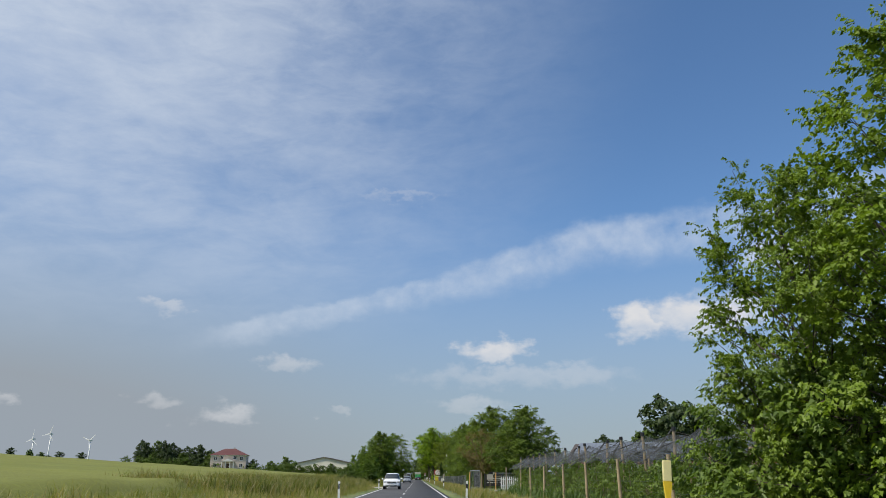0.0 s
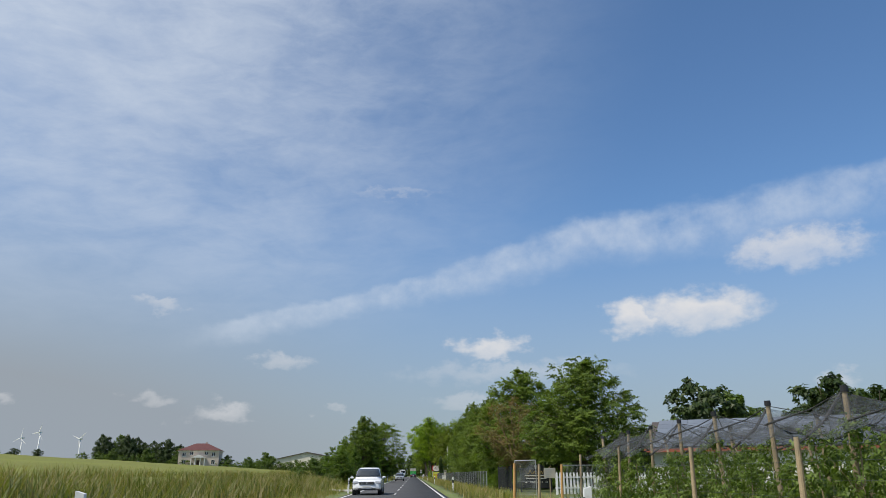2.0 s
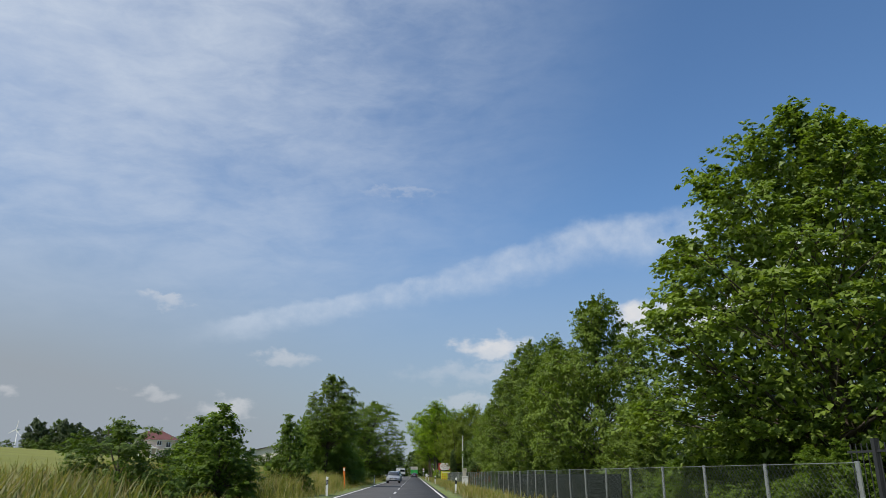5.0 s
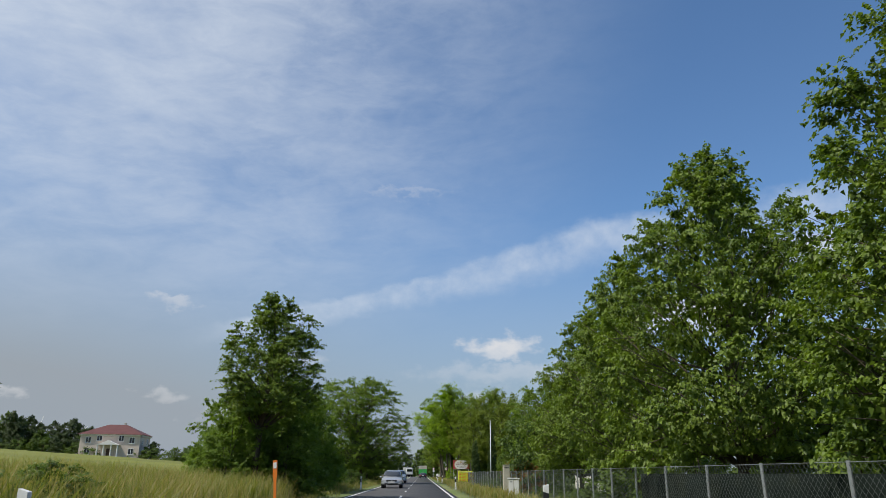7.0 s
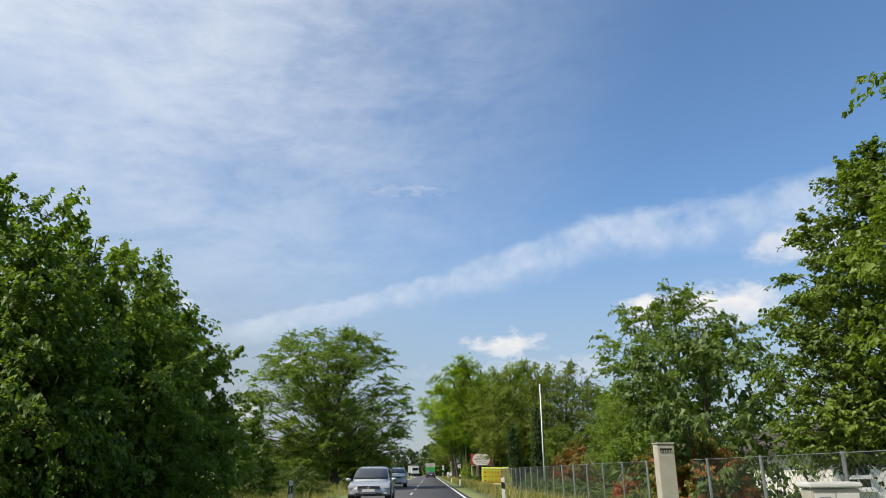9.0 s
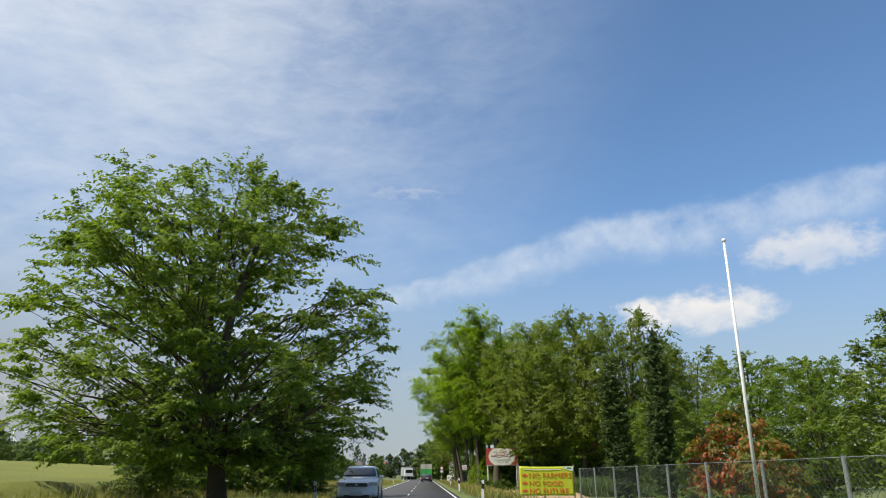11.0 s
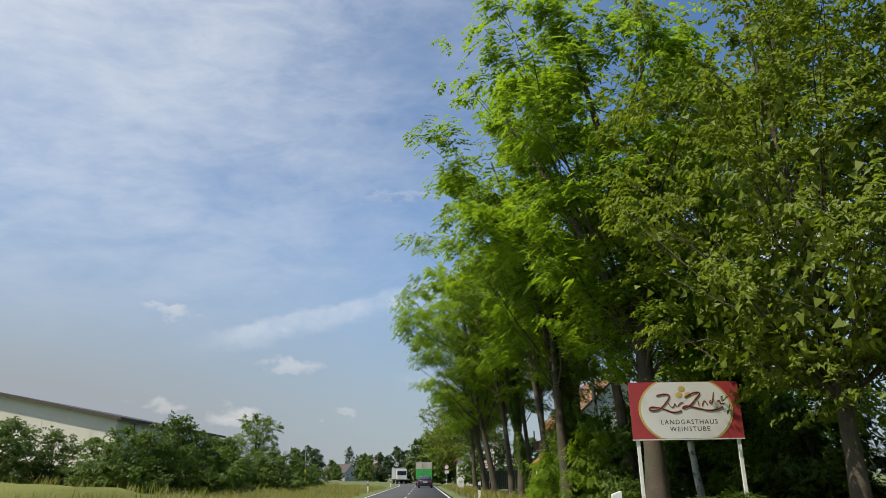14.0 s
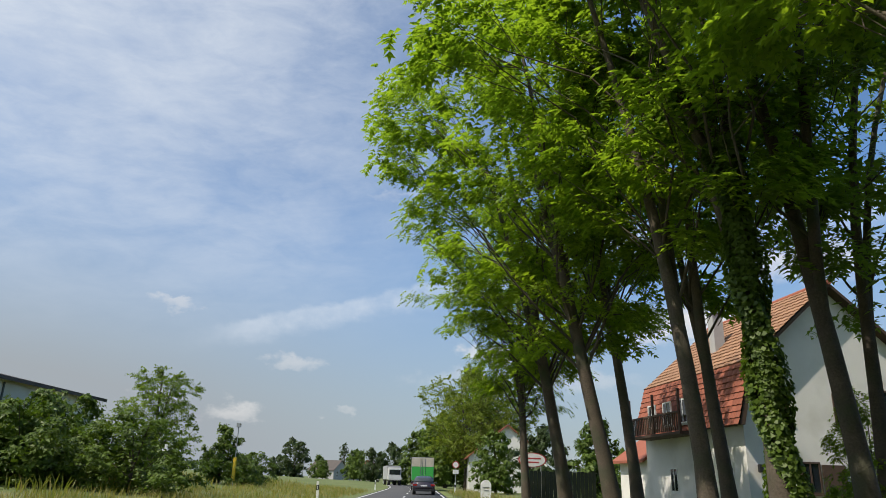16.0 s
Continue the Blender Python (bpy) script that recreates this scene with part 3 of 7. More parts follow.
def make_tree(name, label, category, kind, h, foot, radius, seed, leaf_mat, bark, leaf=0.16, clumps=130, per=200, clump=0.75, flat=0.6,
              shell=0.45, lump=0.22, trunk=0.18, lean=(0, 0), forks=1, limbs=0, twigs=True, group="", aspect=0.6, tip=0.92, droop=0.35, form="blade", core=0,
              rise=0.5, sprays=6, up=0.35):
    """A tree at the origin: trunk, boughs that fan out into sprays, and leaves along the sprays' twigs."""
    r = np.random.default_rng(seed)
    root = thing(name, label, category, group=group)
    ph = r.uniform(0, 6.28, 6)

    def axis(z, f=0):
        k = np.maximum(np.asarray(z, float), 0) / h
        wob = 0.02 * h * np.sin(k * 5 + ph[0])
        split = 0.0 if f == 0 else 0.16 * h * np.clip((k - 0.28) / 0.7, 0, 1) * f
        return np.stack([lean[0] * k ** 1.3 + wob + split * np.cos(ph[1]), lean[1] * k ** 1.3 + 0.7 * wob + split * np.sin(ph[1])], -1)

    def unit(v):
        return v / (np.linalg.norm(v, axis=-1, keepdims=True) + 1e-9)
    lines = []
    for f in range(forks):
        side = 0 if f == 0 else (1 if f % 2 else -1) * (1 + f // 2 * 0.6)
        zs = np.linspace(-0.1 if f == 0 else 0.26 * h, tip * h * (1 - 0.06 * f), 9)
        lines.append([((*axis(z, side), z), trunk * (1.25 if z < 0.05 else 1.0) * max(0.12, 1 - z / h * 0.9) * (1 if f == 0 else 0.8)) for z in zs])
    v, q = tubes(lines, 8)
    mesh_object("trunk", v, q, bark, root, smooth=True)
    # the boughs' ends, inside an uneven outline
    nb = limbs or max(12, clumps // 7)
    pick = np.linspace(0.01, 1.0, 400)
    width = profile(kind, pick)
    slope = np.gradient(width, pick) * radius / max(h - foot, 0.1)
    weight = np.cumsum((0.08 + width) * np.sqrt(1 + np.minimum(slope * slope, 9.0)))
    sb = np.interp((np.arange(nb) + r.uniform(0.2, 0.8, nb)) / nb, weight / weight[-1], pick)
    ab = np.arange(nb) * 2.39996 + r.normal(0, 0.3, nb)
    fac = 1.06 - lump * (0.42 + 0.28 * np.sin(ab * 2 + ph[2] + sb * 5) + 0.22 * np.sin(ab * 3 + ph[3] - sb * 9)) - 0.4 * lump * r.uniform(0, 1, nb)
    rb = np.maximum(radius * profile(kind, sb) * fac - 0.12 * clump, 0.06 * radius)
    zb = foot + sb * (h - foot - 0.4 * clump)
    out_b = np.stack([np.cos(ab), np.sin(ab), np.zeros(nb)], 1)
    tip_b = out_b * rb[:, None] + np.concatenate([axis(zb), zb[:, None]], 1)
    z0 = np.maximum(np.maximum(foot * 0.75, 0.12 * h), zb - rb * rise * r.uniform(0.7, 1.4, nb) - 0.05 * h)
    z0 = np.minimum(z0, zb - 0.02 * h)
    z0 = np.where(z0 < 0.05, 0.05, z0)
    start = np.stack([np.array([*axis(z, 0 if forks == 1 else r.choice([0, 1, -1][:forks])), z]) for z in z0])
    # sprays along the outer part of each bough, fanning out sideways
    m = max(1, round(clumps / nb))
    n = nb * m
    b = np.repeat(np.arange(nb), m)
    f = 1 - (1 - shell * 0.6) * r.uniform(0, 1, n) ** 1.6
    f[::m] = 1.0
    along = unit(tip_b - start)
    side = unit(np.cross(along, np.array([0, 0, 1.0])) + 1e-4)
    fan = r.normal(0, 1, n)
    fan[::m] *= 0.2
    arch = 0.10 * rb[b] * np.sin(f * 3.0)
    c = start[b] + (tip_b - start)[b] * f[:, None] + side[b] * (fan * (0.20 * rb[b] * f + 0.25 * clump))[:, None]
    c[:, 2] += arch + r.normal(0, 0.30 * clump, n)
    c[:, 2] = np.minimum(c[:, 2], h - 0.2 * clump)
    head = unit(along[b] * 0.7 + side[b] * fan[:, None] * 0.45 + out_b[b] * 0.35 + np.array([0, 0, up]))
    size = clump * r.uniform(0.65, 1.25, n)
    lines = []
    for i in range(nb):
        w = trunk * 0.28 * max(0.3, 1 - z0[i] / h)
        pts = [start[i] + (tip_b[i] - start[i]) * k + np.array([*r.normal(0, 0.04 * rb[i], 2), 0.10 * rb[i] * math.sin(k * 3) + r.normal(0, 0.03 * rb[i])]) for k in (0.25, 0.5, 0.75)]
        lines.append([(start[i], w), (pts[0], w * 0.8), (pts[1], w * 0.58), (pts[2], w * 0.36), (tip_b[i], max(0.007, w * 0.14))])
        if twigs:
            for j in range(i * m, (i + 1) * m):
                a = start[i] + (tip_b[i] - start[i]) * max(0.15, f[j] - 0.3)
                lines.append([(a, w * 0.32), ((a + c[j]) / 2 + r.normal(0, 0.05, 3), w * 0.22), (c[j], 0.008)])
    v, q = tubes(lines, 5)
    tagged(mesh_object("branchwork", v, q, bark, root, smooth=True), kind="stuff")
    # each spray: twigs that spread like a fan, with leaves in two rows
    k = max(3, per // sprays)
    dirs = unit(head[:, None] + r.normal(0, 0.62, (n, sprays, 3)) * np.array([1, 1, flat]))
    length = size[:, None] * r.uniform(0.7, 1.35, (n, sprays))
    base = c[:, None] - head[:, None] * size[:, None, None] * 0.45
    g = r.uniform(0.05, 1.0, (n, sprays, k)) ** 0.8
    row = unit(np.cross(dirs, np.array([0, 0, 1.0])) + 1e-4)
    sign = np.where(r.random((n, sprays, k)) < 0.5, -1.0, 1.0)[..., None]
    pos = base[:, :, None] + dirs[:, :, None] * (length[..., None] * g)[..., None]
    pos = pos + row[:, :, None] * sign * leaf * r.uniform(0.1, 1.0, (n, sprays, k, 1)) * (1.15 - g[..., None] * 0.6)
    pos[..., 2] -= droop * length[..., None] * g ** 2 + leaf * r.uniform(-0.35, 0.5, g.shape)
    nrm = np.array([0, 0, 0.62]) + head[:, None, None] * 0.42 + row[:, :, None] * sign * 0.18 + r.normal(0, 0.2 if form == "feather" else 0.34, pos.shape)
    way = row[:, :, None] * sign * 0.7 + dirs[:, :, None] * 0.7 + np.array([0, 0, -0.45]) + r.normal(0, 0.3, pos.shape)
    keep = pos[..., 2].ravel() > 0.05
    p, nn, ww = pos.reshape(-1, 3)[keep], nrm.reshape(-1, 3)[keep], way.reshape(-1, 3)[keep]
    if form == "feather":
        v = feathers(r, p, nn, leaf, ww)
    elif form == "sliver":
        v = slivers(r, p, nn, leaf, aspect, ww).reshape(-1, 3)
    else:
        v = leaves(r, p, nn, leaf, aspect, 0.14, ww)
    if form == "blade":
        q = (np.arange(len(v) // 4)[:, None] * 4 + np.array([[0, 1, 2, 0, 2, 3]])).reshape(-1, 3)
    else:
        q = np.arange(len(v)).reshape(-1, 3)
    if core:
        # broad loose filler leaves added inside the crown to block light and sky
        ci = c[:, None] - head[:, None] * (size[:, None, None] * 0.6 + rb[b][:, None, None] * r.uniform(0.0, 0.55, (n, core, 1))) + r.normal(0, 0.3 * clump, (n, core, 3))
        ci[..., 2] = np.clip(ci[..., 2] - 0.15, foot, h * 0.93)
        inner = slivers(r, ci.reshape(-1, 3), r.normal(size=(n * core, 3)) + np.array([0, 0, 0.4]), max(leaf * (0.5 if form == "feather" else 1.25), 0.15), 0.75).reshape(-1, 3)
        q = np.concatenate([q, np.arange(len(inner)).reshape(-1, 3) + len(v)])
        v = np.concatenate([v, inner])
    tagged(mesh_object("crown", v, q, leaf_mat, root), kind="stuff")
    return root


placed = set()


def plant(tree, x, y, size=1.0, tall=1.0, turn=0.0, label="", sink=0.0):
    """Sets the tree itself the first time, and copies of it after that."""
    m = Matrix.Translation((x, y, float(ground_z(x, y)) - 0.05 - sink)) @ Matrix.Rotation(turn, 4, "Z") @ Matrix.Diagonal((size, size, size * tall, 1))
    if tree.name not in placed:
        placed.add(tree.name)
        tree.matrix_basis = m
        ob = tree
    else:
        ob = copy_thing(tree, Matrix.Identity(4))
        ob.matrix_basis = m
    if label:
        ob["label"] = label
    return ob


LIME = "dense dark green linden tree behind the roadside fence"
lime_a = make_tree("linden_tree", LIME, "tree", "linden", 10.0, 1.7, 4.3, 21, LINDEN, BARK, leaf=0.114, clumps=420, per=150, clump=0.76, flat=0.55, trunk=0.2, group="row of lindens", lump=0.2, shell=0.6, form="blade", core=44, sprays=6, limbs=64, aspect=0.75, rise=0.45)
lime_c = make_tree("linden_tree", LIME, "tree", "linden", 10.0, 2.3, 4.3, 61, LINDEN, BARK, leaf=0.114, clumps=420, per=150, clump=0.76, flat=0.55, trunk=0.2, group="row of lindens", lump=0.2, shell=0.6, form="blade", core=44, sprays=6, limbs=64, aspect=0.75, rise=0.45)
lime_b = make_tree("linden_tree", LIME, "tree", "linden", 10.0, 1.6, 4.0, 22, LINDEN, BARK, leaf=0.114, clumps=400, per=150, clump=0.76, flat=0.55, trunk=0.2, group="row of lindens", lump=0.22, shell=0.6, form="blade", core=44, sprays=6, limbs=60, aspect=0.75, rise=0.45)
tall_lime = make_tree("linden_tree", "slim pointed linden rising out of a hedge", "tree", "linden", 10.6, 4.0, 3.0, 23, LINDEN, BARK, leaf=0.114, clumps=260, per=150, clump=0.7, flat=0.45, trunk=0.2, lump=0.25, shell=0.45, form="blade", core=32, sprays=6, limbs=50, aspect=0.75, rise=0.6)
walnut = make_tree("walnut_tree", "broad old walnut tree with an open round crown", "tree", "broad", 14.0, 1.8, 7.0, 24, WALNUT, BARK, leaf=0.155, clumps=640, per=200, clump=1.1, flat=0.5, trunk=0.33, shell=0.3, forks=3, limbs=64, lump=0.2, twigs=True, form="blade", aspect=0.55, core=12, sprays=8, rise=0.5, lean=(-0.8, 0.2))
walnut_b = make_tree("walnut_tree", "open-crowned walnut tree beside the road", "tree", "broad", 9.6, 1.4, 3.7, 25, WALNUT, BARK, leaf=0.145, clumps=210, per=180, clump=0.95, flat=0.6, trunk=0.2, shell=0.3, forks=2, limbs=34, lump=0.22, form="blade", aspect=0.5, core=12, sprays=7, rise=0.5)
ash = make_tree("ash_tree", "light green broad tree with loose leaf clusters", "tree", "broad", 12.6, 3.2, 5.3, 45, ASH, BARK, leaf=0.165, clumps=240, per=170, clump=1.25, flat=0.5, trunk=0.22, shell=0.35, forks=2, limbs=30, lump=0.2, group="trees at the grove's edge", form="blade", aspect=0.5, core=30, sprays=7, rise=0.8)
robin_a = make_tree("robinia_tree", "tall robinia with bright feathery leaves over the road", "tree", "vase", 18.5, 6.0, 6.3, 26, ROBINIA, BARK, leaf=0.34, clumps=130, per=64, clump=1.4, flat=0.36, trunk=0.26, lean=(-3.4, 0.4), forks=2, limbs=30, lump=0.26, group="robinia grove", aspect=0.5, shell=0.4, form="feather", droop=0.25, core=0, sprays=8, rise=0.9)
robin_b = make_tree("robinia_tree", "tall leaning robinia with dark bare trunk", "tree", "vase", 17.0, 5.6, 5.2, 27, ROBINIA, BARK, leaf=0.34, clumps=130, per=64, clump=1.35, flat=0.36, trunk=0.22, lean=(-1.8, -0.6), forks=2, limbs=22, lump=0.32, group="robinia grove", aspect=0.5, shell=0.4, form="feather", droop=0.25, core=0, sprays=8, rise=0.9)
robin_d = make_tree("robinia_tree", "slender bare-stemmed robinia with a thin high crown", "tree", "vase", 16.5, 6.8, 5.4, 46, ROBINIA, BARK, leaf=0.36, clumps=70, per=56, clump=1.35, flat=0.36, trunk=0.21, lean=(-3.0, 0.3), forks=2, limbs=14, lump=0.34, group="robinia grove", aspect=0.5, shell=0.35, form="feather", droop=0.25, core=0, sprays=7, rise=0.9)
robin_e = make_tree("robinia_tree", "thin robinia with a bare stem and sparse dark leaves", "tree", "vase", 16.5, 6.8, 4.2, 47, WALNUT, BARK, leaf=0.36, clumps=46, per=56, clump=1.35, flat=0.36, trunk=0.21, lean=(-3.0, 0.3), forks=2, limbs=12, lump=0.34, group="robinia grove", aspect=0.5, shell=0.35, form="feather", droop=0.25, core=0, sprays=7, rise=0.9)
robin_c = make_tree("robinia_tree", "large forked robinia with ivy-dark trunk", "tree", "vase", 17.6, 5.0, 5.4, 28, ROBINIA, BARK, leaf=0.34, clumps=170, per=72, clump=1.4, flat=0.38, trunk=0.32, lean=(-1.6, 0.3), forks=3, limbs=26, lump=0.26, group="robinia grove", aspect=0.5, shell=0.35, form="feather", droop=0.25, core=0, sprays=8, rise=0.8)
shrub_a = make_tree("hedge_shrub", "dense green hedge shrub", "shrub", "dome", 4.5, 0.1, 3.0, 29, SHRUB, BARK, leaf=0.155, clumps=120, per=96, clump=0.7, flat=0.7, trunk=0.07, shell=0.55, forks=3, twigs=False, limbs=24, group="roadside hedge", form="sliver", core=14, sprays=6, rise=1.1)
shrub_b = make_tree("hedge_shrub", "uneven dense green hedge shrub", "shrub", "dome", 4.5, 0.1, 2.7, 30, SHRUB, BARK, leaf=0.155, clumps=110, per=96, clump=0.7, flat=0.7, trunk=0.07, shell=0.55, forks=3, twigs=False, limbs=22, lump=0.3, group="roadside hedge", form="sliver", core=14, sprays=6, rise=1.1)
hazel = make_tree("hazel_shrub", "tall dense dark green hazel by the road", "shrub", "dome", 6.0, 0.1, 3.4, 43, HAZEL, BARK, leaf=0.14, clumps=260, per=120, clump=0.8, flat=0.65, trunk=0.08, shell=0.6, forks=3, twigs=False, limbs=32, lump=0.2, group="roadside hazels", form="blade", core=12, sprays=6, rise=1.2, aspect=0.75, up=0.5)
sapling = make_tree("robinia_sapling", "bright green robinia thicket at the grove's foot", "shrub", "dome", 5.0, 0.2, 2.5, 44, ROBINIA, BARK, leaf=0.32, clumps=75, per=40, clump=1.0, flat=0.4, trunk=0.06, shell=0.4, forks=3, twigs=False, limbs=18, lump=0.3, group="robinia thicket", form="feather", aspect=0.5, sprays=6, core=6, rise=1.2)
shrub_c = make_tree("hedge_shrub", "dense green hedge shrub", "shrub", "dome", 4.5, 0.1, 3.0, 41, SHRUB, BARK, leaf=0.26, clumps=90, per=54, clump=0.75, flat=0.7, trunk=0.07, shell=0.5, forks=3, twigs=False, limbs=18, lump=0.28, group="farm hedge", form="sliver", core=6, rise=1.1)
shrub_d = make_tree("undergrowth_shrub", "dark undergrowth shrub", "shrub", "dome", 4.5, 0.1, 3.0, 42, SHRUB, BARK, leaf=0.36, clumps=60, per=36, clump=0.8, flat=0.75, trunk=0.07, shell=0.5, forks=2, twigs=False, limbs=12, lump=0.25, group="undergrowth", form="sliver", rise=1.1)
cone = make_tree("conical_thuja", "dark green conical thuja on the roadside", "shrub", "cone", 4.4, 0.1, 1.25, 31, HAZEL, BARK, leaf=0.13, clumps=160, per=80, clump=0.42, flat=1.0, trunk=0.06, shell=0.3, twigs=False, lump=0.15, form="sliver", core=10, rise=1.5, up=0.9, sprays=5, limbs=64)
cypress = make_tree("columnar_cypress", "slender dark columnar cypress", "tree", "column", 7.4, 0.3, 0.42, 32, CYPRESS, BARK, leaf=0.085, clumps=260, per=110, clump=0.3, flat=0.6, trunk=0.07, shell=0.6, twigs=False, lump=0.08, droop=0.0, group="two cypresses", form="sliver", rise=3.0, up=2.5, sprays=5, limbs=130, core=8)
red_shrub = make_tree("photinia_shrub", "shrub with red young shoots over green leaves", "shrub", "dome", 2.9, 0.1, 2.0, 33, REDLEAF, BARK, leaf=0.13, clumps=120, per=110, clump=0.5, flat=0.7, trunk=0.05, shell=0.55, twigs=False, group="red shrubs", form="sliver", rise=1.2, limbs=30, core=10)
sparse = make_tree("withered_tree", "half-withered tree with bare brown branches", "tree", "vase", 6.7, 1.9, 2.7, 34, BROWNLEAF, PALEBARK, leaf=0.095, clumps=230, per=90, clump=0.6, flat=0.8, trunk=0.13, shell=0.25, forks=3, limbs=46, lump=0.25, form="sliver", sprays=6, rise=1.0, up=0.6, core=0)
poplar = make_tree("poplar_tree", "tall dark columnar poplar above the village", "tree", "column", 30.0, 1.0, 4.6, 51, DARKLEAF, BARK, leaf=0.9, clumps=150, per=40, clump=1.9, flat=1.2, trunk=0.4, shell=0.5, twigs=False, form="sliver", group="far poplars", limbs=30, rise=2.5, up=1.5)
far_a = make_tree("distant_tree", "distant broad-leaved tree with dark crown", "tree", "round", 10.0, 0.2, 4.2, 35, DARKLEAF, BARK, leaf=0.52, clumps=90, per=60, clump=1.2, flat=0.7, trunk=0.2, twigs=False, group="distant trees", form="sliver", core=8, limbs=18)
far_b = make_tree("distant_tree", "distant dense green tree", "tree", "linden", 10.0, 0.6, 3.8, 36, SHRUB, BARK, leaf=0.52, clumps=90, per=60, clump=1.1, flat=0.7, trunk=0.2, twigs=False, group="distant trees", form="sliver", core=8, limbs=20)
apple = make_tree("espalier_apple", "leafy apple tree trained along wires", "fruit tree", "column", 2.5, 0.35, 0.85, 37, APPLE, WOOD, leaf=0.12, clumps=34, per=46, clump=0.42, flat=0.9, trunk=0.035, shell=0.15, twigs=False, lump=0.45, group="apple rows", form="sliver", core=6, limbs=12, rise=1.0)
big_hedge = make_tree("hornbeam_tree", "bushy hornbeam with bright green leaves", "tree", "dome", 8.6, 0.1, 3.7, 38, HEDGE, BARK, leaf=0.085, clumps=320, per=260, clump=0.8, flat=0.6, trunk=0.16, shell=0.5, limbs=44, lump=0.3, form="blade", core=24, sprays=8, aspect=0.7, rise=0.9)
birch = make_tree("birch_tree", "slender birch with white bark among robinias", "tree", "vase", 15.0, 6.0, 2.6, 39, WALNUT, BIRCHBARK, leaf=0.15, clumps=90, per=90, clump=0.8, flat=0.7, trunk=0.13, lean=(-0.8, 0.3), limbs=22, form="sliver", sprays=6, droop=0.6)

# right side, in driving order
plant(big_hedge, 10.7, 11.6, 1.2, 1.15)
plant(big_hedge, 7.45, 13.4, 0.72, 1.28, 2.2, "slim bushy hornbeam beside the larger one")
plant(shrub_a, 6.9, 13.2, 0.76, 1.1, 2.0, "low bushy shrub growing into the fence")
plant(lime_c, 11.7, 80.0, 1.0, 0.92, 0.4, "rounded linden tree standing by the farm entrance")
plant(sparse, 7.3, 84.5)
for y, k in ((92.6, 0.40), (95.4, 0.46), (98.6, 0.42), (101.5, 0.36)):
    plant(hazel, 7.6, y, k, 0.8, y, "dark hazel shrub beneath the linden")
plant(lime_b, 8.0, 104.5, 0.42, 1.0, 2.0, "young light green linden behind the fence")
plant(far_b, 12.4, 92.5, 0.8, 0.9, 2.2, "tree behind the row of lindens")
plant(far_b, 14.5, 99.0, 0.8, 0.9, 3.0, "tree behind the row of lindens")
for i, (x, y, rad, high) in enumerate(((9.7, 95.6, 4.8, 10.6), (8.6, 112.5, 3.6, 9.8), (8.4, 122, 3.0, 9.4), (8.5, 131, 3.7, 11.0), (8.2, 139.8, 2.9, 10.4), (9.4, 151.5, 3.9, 10.8))):
    plant((lime_b, lime_a)[i % 2], x, y, rad / (4.0, 4.3)[i % 2], high / 10 / (rad / (4.0, 4.3)[i % 2]), i * 1.3)
plant(hazel, 13.6, 160.5, 0.5, 0.8, 1.0, "dark hazel shrub beside the low white house")
plant(lime_b, 10.2, 158.5, 0.8, 1.08, 0.9, "lighter young linden behind the wire fence")
plant(shrub_a, 8.6, 166, 1.15, 1.2, 1.0, "dark elder shrub hanging over the fence")
plant(walnut_b, 11.6, 177, 1.08, 0.96, 2.2, "round walnut tree in the garden")
for i in range(5):
    plant((walnut_b, lime_b)[i % 2], 11.5 + (i * 37 % 5), 186 + i * 9.0, (0.66, 0.62)[i % 2], 0.95, i * 2.1, "garden tree behind the hedge")
plant(red_shrub, 7.6, 164.5, 0.75)
plant(red_shrub, 7.9, 170, 0.7, 1.0, 1.0)
plant(red_shrub, 11.9, 203.5, 1.15, 1.12, 2.0)
plant(shrub_b, 14.8, 206.5, 0.8, 0.85, 0.6, "green shrub behind the red one")
plant(cypress, 6.55, 200.5, 1.0, 0.72)
plant(cypress, 8.7, 202.6, 1.0, 0.92, 1.0)
plant(walnut_b, 23.2, 226, 1.05, 0.98, 0.3, "dark round tree behind the reeds")
plant(walnut_b, 31.5, 233, 1.1, 0.92, 1.3, "dark round tree behind the reeds")
plant(ash, 9.4, 239.6, 0.95, 1.2, 0.5)
plant(ash, 13.4, 237.6, 1.0, 1.24, 3.5)
plant(ash, 17.6, 235.8, 1.0, 1.2, 5.0)
plant(ash, 24.0, 240.0, 1.0, 1.0, 2.0)
for i, (t, x, y, k, a) in enumerate(((robin_c, 6.9, 244.8, 1.0, 0.0), (robin_d, 7.6, 250.0, 1.05, 0.3), (robin_b, 5.9, 252.6, 1.05, 0.2), (robin_c, 12.5, 252, 1.0, 2.4),
                                     (robin_d, 7.5, 259.2, 1.0, 1.4), (robin_d, 6.8, 262.7, 0.98, 0.5), (robin_e, 9.4, 264.3, 1.0, 0.4), (robin_d, 6.1, 267.9, 1.0, -0.2), (robin_e, 8.1, 269.0, 1.0, 0.4),
                                     (robin_d, 5.7, 270.2, 0.95, 0.3), (robin_a, 5.1, 275.0, 0.9, 0.1), (robin_d, 6.7, 278.4, 0.95, 0.6), (robin_a, 4.9, 280.3, 0.92, 0.4), (robin_b, 4.8, 287.5, 0.9, 0.1),
                                     (robin_e, 17.5, 272.0, 1.0, 4.1), (robin_e, 13.4, 258.5, 1.0, 2.6), (robin_e, 9.8, 272.0, 0.95, 2.2), (robin_d, 7.4, 273.6, 0.9, 1.2))):
    plant(t, x, y, k, 1.0, a)
